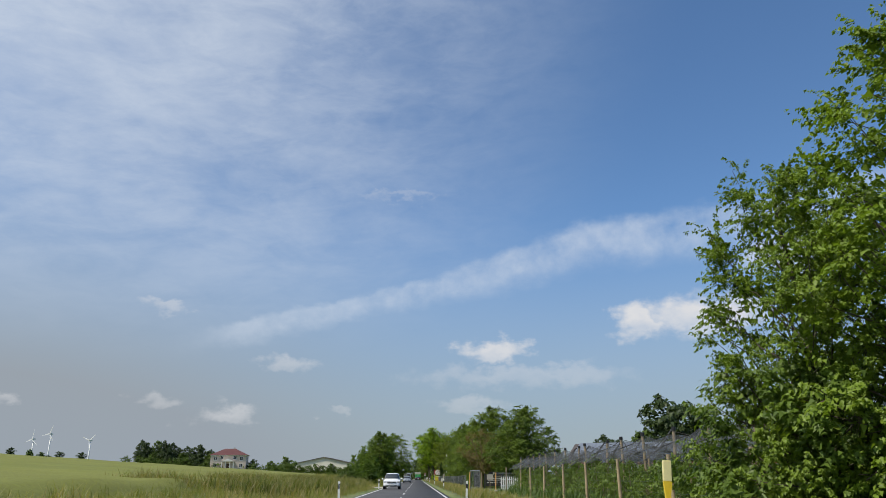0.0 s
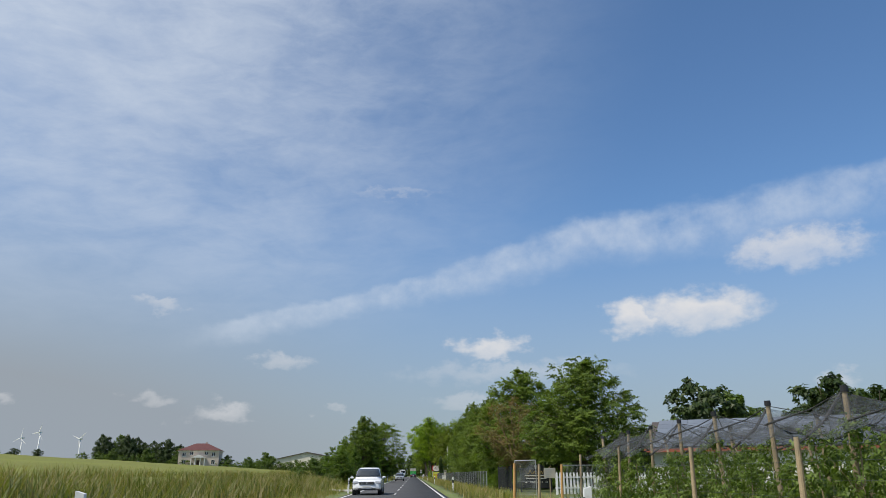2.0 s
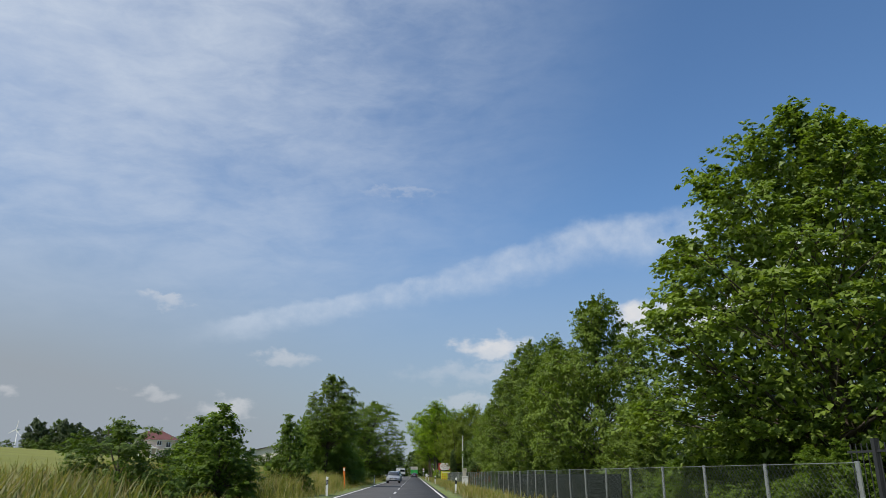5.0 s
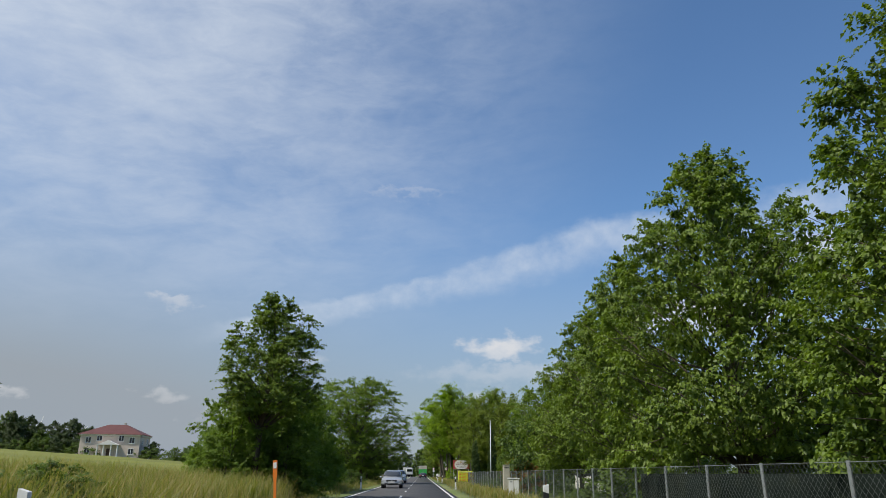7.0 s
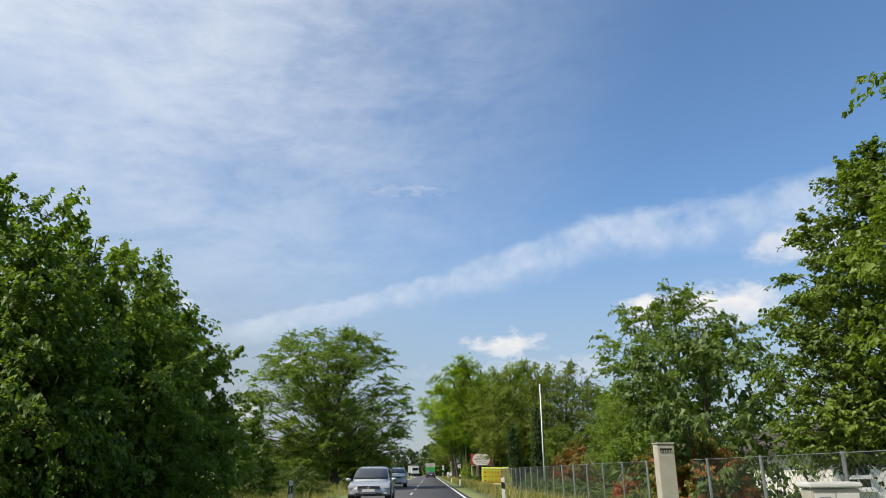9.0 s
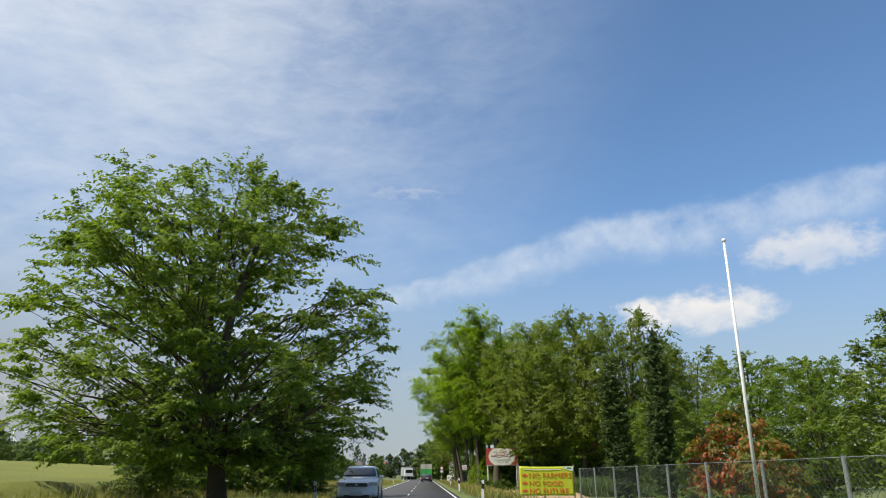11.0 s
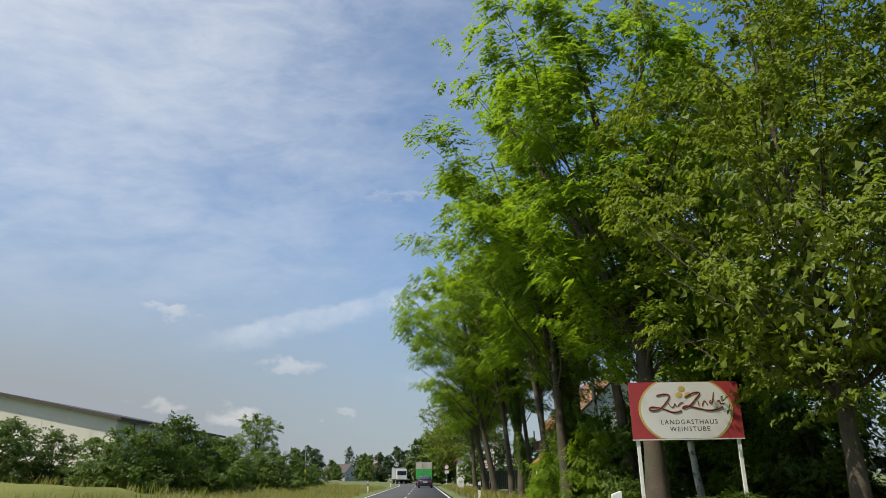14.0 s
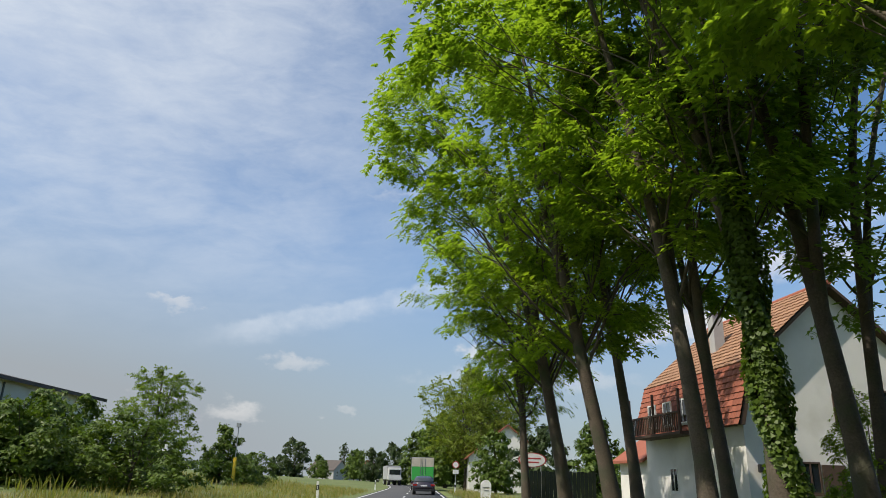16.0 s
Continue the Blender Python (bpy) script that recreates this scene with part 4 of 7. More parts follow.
for x, y, k, tl, a in ((6.3, 254.6, 0.74, 1.3, 2.0), (6.5, 251.2, 0.55, 1.25, 0.7), (8.0, 253.0, 0.75, 1.3, 4.1), (5.9, 257.6, 0.5, 1.0, 5.2)):
    plant(sapling, x, y, k, tl, a)
plant(shrub_b, 6.6, 239.4, 0.45, 0.45, 0.9, "low shrub under the inn sign")
plant(birch, 9.4, 248.5)
plant(birch, 8.2, 256.5, 0.95, 1.0, 0.5)
plant(shrub_b, 7.6, 248.0, 0.5, 0.6, 0.0, "low shrub under the inn sign")
plant(shrub_a, 6.8, 256, 0.55, 0.75, 1.0, "shady shrub at the foot of the robinias")
plant(shrub_b, 7.2, 262, 0.55, 0.7, 2.0, "shady shrub at the foot of the robinias")
plant(shrub_a, 6.8, 269.0, 0.42, 0.55, 3.0, "low shrub before the inn")
plant(hazel, 9.8, 266.0, 0.36, 0.95, 1.0, "broad-leaved green laurel before the inn")
plant(sapling, 10.4, 272.5, 0.5, 1.5, 1.0, "slender sapling before the inn gable")
plant(shrub_b, 5.2, 238, 0.42, 0.45, 3.0, "low shrub under the inn sign")
plant(shrub_a, 8.6, 239, 0.38, 0.42, 1.7, "low shrub under the inn sign")
plant(ash, 5.4, 345, 1.15, 1.05, 1.0, "tall light green tree beside the road")
plant(ash, 9.0, 352, 1.25, 1.05, 2.6, "tall light green tree beside the road")
for i, (x, y, k) in enumerate(((3.6, 372, 1.3), (10.5, 376, 1.4), (-0.5, 402, 1.2), (4.6, 400, 1.3), (7.5, 330, 0.7), (10, 318, 0.6), (12, 305, 0.6))):
    plant((far_b, far_a)[i % 2], x, y, k, 1.0, i * 1.7)
for i, (x, y, k, tl) in enumerate(((7.6, 250, 0.62, 1.15), (9.2, 255, 0.75, 1.1), (11.5, 252, 0.8, 1.2), (8.0, 259.5, 0.6, 1.2), (11.0, 259, 0.75, 1.25), (13.5, 247, 0.9, 1.2), (15.5, 256, 1.0, 1.3), (7.0, 265.0, 0.45, 0.9), (16, 243, 0.9, 1.1), (20, 250, 1.1, 1.2), (12.2, 246.5, 0.85, 1.0), (18.5, 245.5, 1.0, 1.1))):
    plant((shrub_c, sapling)[i % 2], x, y, k, tl, i * 1.8, ("shady understorey shrub beneath the robinias", "bright robinia thicket beneath the tall trees")[i % 2])
for i in range(21):
    plant(shrub_d, 9.2 + 1.2 * (i % 3), 91 + i * 3.0, 0.55 + 0.06 * (i % 4), 0.95, i * 1.3, "dark undergrowth shrub beneath the lindens")
for x, y, k, tl, t in ((8.6, 257.0, 0.75, 1.0, 0), (10.8, 259.5, 0.85, 1.0, 1), (7.6, 261.0, 0.48, 0.9, 2), (12.8, 257, 1.1, 1.1, 3), (9.6, 252.5, 0.8, 0.9, 4), (15, 262, 1.1, 1.2, 5), (11.4, 250.6, 1.1, 1.3, 6), (13.6, 253.4, 1.25, 1.5, 7), (16.5, 258, 1.3, 1.6, 8)):
    plant(sapling, x, y, k, tl, t)
# the tree tops beyond the orchard
for i, (x, y, k) in enumerate(((86, 238, 2.65), (96, 244, 2.6), (92, 188, 2.1), (101, 190, 2.0), (111, 196, 2.0), (124, 205, 2.1), (70, 250, 1.3), (106, 250, 1.9), (82, 240, 2.1), (75, 236, 1.7), (118, 232, 2.2), (132, 214, 2.2), (64, 240, 1.4), (142, 222, 2.2))):
    plant((far_a, far_b)[i % 2], x, y, k * 1.12, 0.95, i * 1.1)

# left side
plant(cone, -7.1, 121.5, 1.1, 0.97)
plant(cone, -7.4, 108.0, 1.25, 0.72, 1.0)
plant(cone, -8.4, 110.0, 1.2, 0.7, 2.0)
plant(cone, -9.6, 112.2, 1.1, 0.75, 3.0)
plant(shrub_b, -9.9, 105.0, 0.85, 0.72, 0.5, "low green shrub in the roadside grass")
plant(shrub_a, -8.0, 128.0, 0.45, 0.7, 0.5, "low green shrub in the roadside grass")
plant(shrub_b, -15.0, 125.0, 0.6, 0.6, 2.5, "low green shrub in the roadside grass")
plant(tall_lime, -8.0, 148.0)
plant(hazel, -9.5, 147.8, 0.62, 1.15, 0.0)
plant(hazel, -6.9, 149.0, 0.66, 0.98, 1.0)
plant(hazel, -9.2, 150.5, 0.75, 0.95, 2.0)
plant(hazel, -9.4, 158.6, 0.9, 1.42, 3.0)
plant(hazel, -9.2, 165.4, 1.0, 1.32, 1.0)
plant(hazel, -9.5, 169.5, 1.02, 1.2, 5.0)
plant(hazel, -12.0, 160.0, 1.0, 1.25, 2.0)
plant(hazel, -8.9, 161.8, 0.9, 1.42, 4.0)
plant(cone, -8.6, 179.0, 1.1, 0.9, 1.5)
plant(shrub_a, -6.9, 183.5, 0.5, 0.75, 0.0)
plant(shrub_b, -9.0, 188.0, 0.5, 0.6, 0.0)
plant(walnut, -7.95, 203.2, 1.03, 0.9)
plant(walnut_b, -8.3, 219.5, 0.97, 0.98)
plant(hazel, -13.2, 216.0, 0.95, 0.8, 0.7)
plant(hazel, -8.9, 222.6, 0.62, 0.75, 3.9)
plant(shrub_a, -9.6, 218.5, 0.85, 0.9, 1.0)
plant(shrub_b, -11.5, 207.0, 0.7, 0.7, 2.0)
plant(shrub_a, -6.9, 221.5, 0.5, 0.62, 3.0)
for i in range(17):
    plant((shrub_c, shrub_b, shrub_a)[i % 3], -13.5 - i * 2.4, 272.5 - (i % 3) * 1.2 - i * 0.35, 0.82 + 0.1 * (i * 7 % 4), (0.76 if i > 4 else 0.82) + 0.08 * (i * 5 % 3), i * 1.9, "dense green hedge before the farm hall")
plant(far_b, -31.5, 266, 0.5, 1.0, 0.4, "small dark tree in the hedge")
for i, (x, y, k, tl) in enumerate(((-16.5, 286, 0.8, 1.0), (-18.5, 291, 0.9, 1.1), (-20.4, 298, 1.0, 1.1), (-21.0, 284, 0.9, 1.15), (-18.6, 281, 0.85, 1.1), (-16.3, 300, 0.7, 0.8), (-26, 305, 1.0, 1.0), (-13.5, 312, 0.6, 0.9), (-14.5, 320, 0.7, 0.9))):
    plant(shrub_c, x, y, k, tl, i * 1.4)
for i in range(9):
    plant((shrub_a, shrub_b)[i % 2], -29.5 + i * 2.1, 286.5 + (i * 5 % 3) * 1.6, 0.9 + 0.1 * (i % 3), 0.62 + 0.05 * (i * 4 % 3), i * 2.3, "dense green hedge beside the meadow")
plant(walnut_b, -19.5, 309, 0.85, 1.0, 1.0, "slim open tree behind the hedges")
plant(far_b, -15.8, 314, 0.45, 1.1, 2.0, "young tree behind the hedges")
for i, (x, y, k) in enumerate(((-42, 500, 1.3), (-36, 512, 0.9), (-52, 520, 0.8), (-30, 480, 0.6), (-62, 470, 0.7), (-18, 470, 0.95), (-13, 455, 0.9), (-24, 520, 1.2), (-8, 480, 1.2))):
    plant((far_a, far_b)[i % 2], x, y, k, 1.0, i * 2.3)
plant(poplar, -64.5, 861)
plant(poplar, -58.5, 868, 0.6, 1.25, 2.0)
# trees round the villa and along the ridge
for i, (x, y, k, tl) in enumerate(((-109, 292, 0.8, 1.15), (-105, 296, 0.8, 1.3), (-100, 290, 0.75, 1.25), (-94, 292, 0.6, 0.9), (-88, 288, 0.6, 0.8), (-82, 292, 0.5, 0.9),
                                   (-64, 286, 0.5, 0.9), (-60, 300, 0.6, 0.8), (-79, 283, 0.35, 1.3), (-56, 310, 0.9, 0.8), (-99, 289, 0.75, 0.9), (-92, 288, 0.7, 0.85), (-86, 287, 0.65, 0.85), (-82, 291, 0.75, 0.9), (-109, 289, 0.6, 0.9), (-103, 286, 0.5, 1.0), (-97, 284, 0.4, 0.9), (-91, 283, 0.4, 0.8), (-85, 282, 0.35, 0.8), 
                                   (-149, 252, 1.0, 0.95), (-141, 256, 0.36, 0.8), (-134.5, 256, 0.36, 0.8), (-160, 330, 0.5, 0.6), (-176, 345, 0.5, 0.6), (-146, 320, 0.5, 0.6), (-190, 380, 0.6, 0.5))):
    plant((far_a, far_b)[(i * 3) % 2], x, y, k, tl, i * 0.9)

for i in range(7):
    plant(far_a, -108 + i * 4.0, 294 + (i * 5 % 3), 0.72 + 0.08 * (i % 3), 1.0, i * 1.7, "dark tree of the villa garden")
for i in range(16):
    plant(shrub_d, -112 + i * 4.4, 283 + (i * 7 % 4), 0.75 + 0.12 * (i % 3), 0.8, i * 1.2, "hedge shrub round the villa garden")


def far_woods():
    r = np.random.default_rng(77)
    n = 240
    x = r.uniform(-900, 900, n)
    y = 900 + r.uniform(0, 500, n) - np.abs(x) * 0.3
    c = np.stack([x, y, ground_z(x, y) + r.uniform(2, 9, n)], 1)
    u = r.normal(size=(n, 70, 3))
    u /= np.linalg.norm(u, axis=2)[..., None]
    pos = (c[:, None] + u * r.uniform(3, 7, (n, 1, 1)) * np.array([1.4, 1.0, 0.9])).reshape(-1, 3)
    v = leaves(r, pos, u.reshape(-1, 3) + np.array([0, 0, 0.4]), 2.6, 0.7)
    tagged(mesh_object("far_woods", v, np.arange(len(v)).reshape(-1, 4), DARKLEAF), "line of far dark green woods", "woods", kind="stuff")


far_woods()

# ---- road furniture ----


def delineator(m, group="delineator posts"):
    root = thing("delineator_post", "white roadside delineator post with black band", "post", m, group)
    bm = bmesh.new()
    prism(bm, [(-0.06, 0), (0.06, 0), (0.06, 0.62), (-0.06, 0.58)], -0.05, 0.05)
    part("shaft", bm, WHITE, root)
    bm = bmesh.new()
    prism(bm, [(-0.063, 0.58), (0.063, 0.62), (0.063, 0.86), (-0.063, 0.82)], -0.053, 0.053)
    part("band", bm, BLACK, root, "slanting black band")
    bm = bmesh.new()
    prism(bm, [(-0.06, 0.82), (0.06, 0.86), (0.06, 0.99), (-0.06, 1.03)], -0.05, 0.05)
    part("head", bm, WHITE, root)
    part("reflector", boxed(-0.02, 0.02, -0.062, -0.054, 0.64, 0.80), LAMP, root, "pale reflector")
    return root


post = delineator(pose(-4.65, 42.5, -0.02, 0, 0, 4))
for i, (x, y) in enumerate(((-4.5, 83.4), (-4.75, 121), (-4.7, 168.5), (-4.6, 206.5), (-4.68, 233.5), (-5.2, 293.4), (-4.9, 335), (2.8, 43.9), (3.0, 86.8), (2.85, 129), (2.75, 172), (2.7, 211.5), (2.62, 233.8), (2.9, 262), (3.1, 322))):
    copy_thing(post, pose(x, y, -0.03, 0, (-1) ** i * 1.5, 180 if x > 0 else 0))


def marker_post(name, label, m, low, high, mat_low, mat_high):
    """A pipeline marker: a narrow shaft that widens to a flat head."""
    root = thing(name, label, "marker post", m)
    bm = bmesh.new()
    prism(bm, [(-0.05, 0), (0.05, 0), (0.05, low * 0.75), (0.085, low), (-0.085, low), (-0.05, low * 0.75)], -0.035, 0.035)
    part("shaft", bm, mat_low, root)
    part("head", boxed(-0.085, 0.085, -0.035, 0.035, low, high, 0.01), mat_high, root)
    return root


marker_post("gas_marker_post", "yellow gas pipeline marker post with pale head", pose(4.75, 14.4, 0, 0, 3, 0), 1.12, 1.52, YELLOW, CREAMYELLOW)
om = marker_post("cable_marker_post", "orange plastic cable marker post in the grass", pose(-5.6, 140.4, 0, 0, -4, 0), 1.15, 1.66, ORANGE, ORANGE)
part("plate", boxed(-0.06, 0.06, -0.045, -0.037, 1.36, 1.58), WHITE, om, "small white plate")

# ---- orchard under nets ----


def orchard():
    root = thing("orchard_fence", "wooden orchard fence with thin line wires", "fence")
    bm = rod(bmesh.new(), (0, 0, -0.1), (0, 0, 1.9), 0.07, 0.06, 10)
    first = None
    r = random.Random(3)
    for i in range(7):
        y = 17.3 + i * 5.9
        m = pose(8.0 + r.uniform(-0.06, 0.06), y, 0, r.uniform(-2, 2), r.uniform(-2.5, 2.5), 0)
        if first is None:
            first = part("post", bm, WOOD, root)
            first.matrix_basis = m
        else:
            shared("post", first, root, m)
    lines = [[((8.0, y, z), 0.003) for y in np.linspace(16.6, 55.1, 8)] for z in (0.35, 0.7, 1.05, 1.4, 1.7, 1.95)]
    lines += [[((8.0, y, 0.02), 0.0018), ((8.0, y, 1.7), 0.0018)] for y in np.arange(16.6, 55, 0.3)]
    v, q = tubes(lines, 3)
    tagged(mesh_object("wire_mesh", v, q, GREENWIRE, root, "thin steel wires"), kind="stuff")

    net = thing("hail_net_canopy", "dark hail net sagging between leaning wooden poles", "net canopy")
    first = None
    for row, x in enumerate((9.6, 13.2, 16.8, 20.4)):
        for i in range(17 if row == 0 else 9):
            y = 13.9 + i * (3.36 if row == 0 else 6.72) + row * 0.4
            m = pose(x, y, 0, (4 if y < 66 else -12) + r.uniform(-2, 2), r.uniform(-7, 3), 0)
            if first is None:
                first = part("pole", rod(bmesh.new(), (0, 0, -0.1), (0, 0, 2.95), 0.075, 0.06, 9), WOOD, net)
                first.matrix_basis = m
                capm = part("cap", rod(bmesh.new(), (0, 0, 2.9), (0, 0, 3.04), 0.085, 0.08, 9), BLACK, first, "black pole cap")
            else:
                p = shared("pole", first, net, m)
                shared("cap", capm, p, Matrix.Identity(4))
    # the net: peaks over the pole rows, sags between them and hangs down on the road side
    xs, ys = np.linspace(8.2, 22.2, 57), np.linspace(12.5, 66.5, 109)
    X, Y = np.meshgrid(xs, ys)
    across = np.abs(((X - 9.6) / 3.6 + 0.5) % 1 - 0.5) * 2
    along = np.abs(((Y - 13.9) / 3.36 + 0.5) % 1 - 0.5) * 2
    Z = 2.92 - 0.62 * across ** 0.7 * (0.6 + 0.4 * along) - 0.36 * along ** 0.8 * (1 - across * 0.5) + 0.05 * np.sin(X * 5 + Y * 3)
    Z = Z - np.clip(9.6 - X, 0, 2) * 0.30
    nx, ny = len(xs), len(ys)
    k = (np.arange(ny - 1)[:, None] * nx + np.arange(nx - 1)[None]).ravel()
    mesh_object("net", np.stack([X, Y, Z], 2).reshape(-1, 3), np.stack([k, k + 1, k + nx + 1, k + nx], 1), NET, net, "fine dark net", smooth=True)
    lines = []
    for i in range(16):
        y = 13.9 + i * 3.36
        for x in (9.6, 13.2, 16.8):
            k1, k2 = r.uniform(-0.25, 0.2), r.uniform(-0.3, 0.2)
            lines.append([((x, y, 2.92), 0.012), ((x + 0.5, y + 0.8, 2.58 + k1), 0.02), ((x + 1.2, y + 1.3, 2.36 + k1), 0.022), ((x + 1.8, y + 1.7, 2.28), 0.028)])
            lines.append([((x, y, 2.92), 0.012), ((x - 0.3, y + 0.8, 2.5 + k2), 0.02), ((x - 1.0, y + 1.7, 2.2 + k2), 0.03)])
            lines.append([((x + 1.8, y + 1.7, 2.28), 0.024), ((x + 1.3, y + 2.5, 2.42 + k2), 0.022), ((x, y + 3.36, 2.9), 0.012)])
        lines.append([((9.6, y, 2.9), 0.03), ((9.2, y + 0.15, 2.3), 0.045), ((8.5, y + 0.1, 1.8), 0.03)])
    v, q = tubes(lines, 6)
    mesh_object("gathered_net", v, q, NETFOLD, net, "net gathered into dark ropes")
    # loose end of the net hanging from the last pole
    u, w = np.meshgrid(np.linspace(0, 1, 9), np.linspace(0, 1, 13))
    P = np.stack([9.7 - 0.9 * u * w + 0.1 * np.sin(w * 9), 64.7 + 1.8 * u - 0.5 * w, 2.9 - 2.2 * w + 0.15 * np.sin(u * 6)], 2).reshape(-1, 3)
    k = (np.arange(12)[:, None] * 9 + np.arange(8)[None]).ravel()
    mesh_object("hanging_net", P, np.stack([k, k + 1, k + 10, k + 9], 1), NETFOLD, net, "loose net hanging in folds", smooth=True)
    n = 0
    for row, x in enumerate((9.3, 12.6, 16.0, 19.4)):
        for i in range((36, 33, 26, 16)[row]):
            y = 14 + i * (1.5, 1.65, 2.1, 3.4)[row]
            plant(apple, x + r.uniform(-0.2, 0.2), y, 0.85 + r.uniform(-0.2, 0.22), 1.0 + r.uniform(-0.15, 0.2), r.uniform(0, 6))
            n += 1


orchard()

# ---- farm entrance ----


def mesh_panel(name, label, m, w, h, gap=0.06, wire=STEEL):
    """A site fence panel: tube frame with upright wires and three cross wires."""
    root = thing(name, label, "fence panel", m, "site fence panels")
    bm = bmesh.new()
    rod(bm, (0, 0, 0.05), (0, 0, h), 0.022)
    rod(bm, (w, 0, 0.05), (w, 0, h), 0.022)
    rod(bm, (0, 0, h), (w, 0, h), 0.022)
    rod(bm, (0, 0, 0.12), (w, 0, 0.12), 0.022)
    part("frame", bm, wire, root)
    first = part("wire", rod(bmesh.new(), (0, 0, 0.12), (0, 0, h), 0.005, 0.005, 5), wire, root)
    first.location.x = gap
    for x in np.arange(2 * gap, w - 0.03, gap):
        shared("wire", first, root, Matrix.Translation((x, 0, 0)))
    for z in (0.35, h * 0.5, h * 0.8):
        part("cross_wire", rod(bmesh.new(), (0, 0.006, z), (w, 0.006, z), 0.005, 0.005, 5), wire, root)
    for x in (0.0, w):
        part("foot", boxed(x - 0.12, x + 0.12, -0.3, 0.3, 0, 0.13, 0.02), CONCRETE, root)
    return root


mesh_panel("site_fence_panel", "galvanised site fence panel standing askew", pose(4.5, 64.1, 0, 0, 0, -50), 1.2, 1.75)
mesh_panel("site_fence_panel", "galvanised site fence panel across the entrance", pose(6.95, 66.0, 0, 0, 0, 2), 3.3, 1.56)
mesh_panel("site_fence_panel", "galvanised site fence panel across the entrance", pose(10.35, 66.2, 0, 0, 0, -4), 3.4, 1.5)
for x, y, h, mt in ((4.42, 64.05, 1.65, NEWWOOD), (5.35, 63.1, 1.6, WOOD), (6.9, 65.9, 1.62, NEWWOOD), (8.7, 62.6, 2.3, WOOD), (7.9, 66.3, 2.05, WOOD)):
    bm = rod(bmesh.new(), (0, 0, -0.1), (0, 0, h), 0.065, 0.055, 10)
    ob = part("timber_post", bm, mt)
    ob.matrix_basis = pose(x, y, 0, 2, 1.5, 0)
    tagged(ob, "round timber post holding the site fence", "post", "entrance posts")
for x, y in ((6.45, 66.4), (9.6, 65.9)):
    root = thing("notice_board", "small weathered notice board tied to the fence", "notice", pose(x, y - 0.1, 0, 0, 0, 5))
    part("board", boxed(-0.28, 0.28, -0.015, 0.015, 1.0, 1.45, 0.005), CONCRETE, root)
    for k in range(4):
        part("text_bar", boxed(-0.2, 0.16 - k * 0.05, -0.022, -0.017, 1.36 - k * 0.1, 1.38 - k * 0.1), STEEL, root)
    part("stake", boxed(-0.02, 0.02, 0.016, 0.05, 0, 1.5), WOOD, root)


def slat_row():
    # added white slats, standing in for a sunlit surface between dark bars
    root = thing("white_picket_fence", "white slats standing in for a sunlit surface behind the entrance", "fence")
    first = None
    for i in range(30):
        m = pose(8.5 + i * 0.21, 75.0 + i * 0.02, 0)
        if first is None:
            bm = bmesh.new()
            prism(bm, [(-0.055, 0.05), (0.055, 0.05), (0.055, 1.2), (0, 1.28), (-0.055, 1.2)], -0.012, 0.012)
            first = part("slat", bm, WHITE, root)
            first.matrix_basis = m
        else:
            shared("slat", first, root, m)
    for z in (0.35, 0.95):
        part("rail", boxed(8.4, 14.8, 75.04, 75.08, z, z + 0.07), WHITE, root)
    for x in np.arange(8.5, 14.9, 1.9):
        part("post", boxed(x - 0.05, x + 0.05, 75.09, 75.19, 0, 1.1), WHITE, root)


slat_row()


def text_mesh(body, size, mat, parent, m, extrude=0.004, spacing=1.0, name="lettering"):
    cu = bpy.data.curves.new(name, "FONT")
    cu.body, cu.size, cu.extrude = body, size, extrude
    cu.align_x, cu.align_y, cu.space_character = "CENTER", "CENTER", spacing
    cu.resolution_u = 3
    tmp = bpy.data.objects.new(name, cu)
    scene.collection.objects.link(tmp)
    dg = bpy.context.evaluated_depsgraph_get()
    me = bpy.data.meshes.new_from_object(tmp.evaluated_get(dg))
    bpy.data.objects.remove(tmp)
    me.materials.clear()
    me.materials.append(mat)
    ob = new(name, me)
    ob.parent = parent
    ob.matrix_basis = m
    return ob


UP = Matrix.Rotation(math.pi / 2, 4, "X")


def swirl(name, pts, r, mat, parent):
    """A brush stroke: a curve with a round section."""
    cu = bpy.data.curves.new(name, "CURVE")
    cu.dimensions, cu.bevel_depth, cu.resolution_u, cu.bevel_resolution = "3D", r, 6, 1
    sp = cu.splines.new("NURBS")
    sp.points.add(len(pts) - 1)
    for p, (x, z) in zip(sp.points, pts):
        p.co = (x, 0, z, 1)
    sp.use_endpoint_u, sp.order_u = True, 3
    tmp = bpy.data.objects.new(name, cu)
    scene.collection.objects.link(tmp)
    me = bpy.data.meshes.new_from_object(tmp.evaluated_get(bpy.context.evaluated_depsgraph_get()))
    bpy.data.objects.remove(tmp)
    me.materials.clear()
    me.materials.append(mat)
    ob = new(name, me)
    ob.parent = parent
    return ob


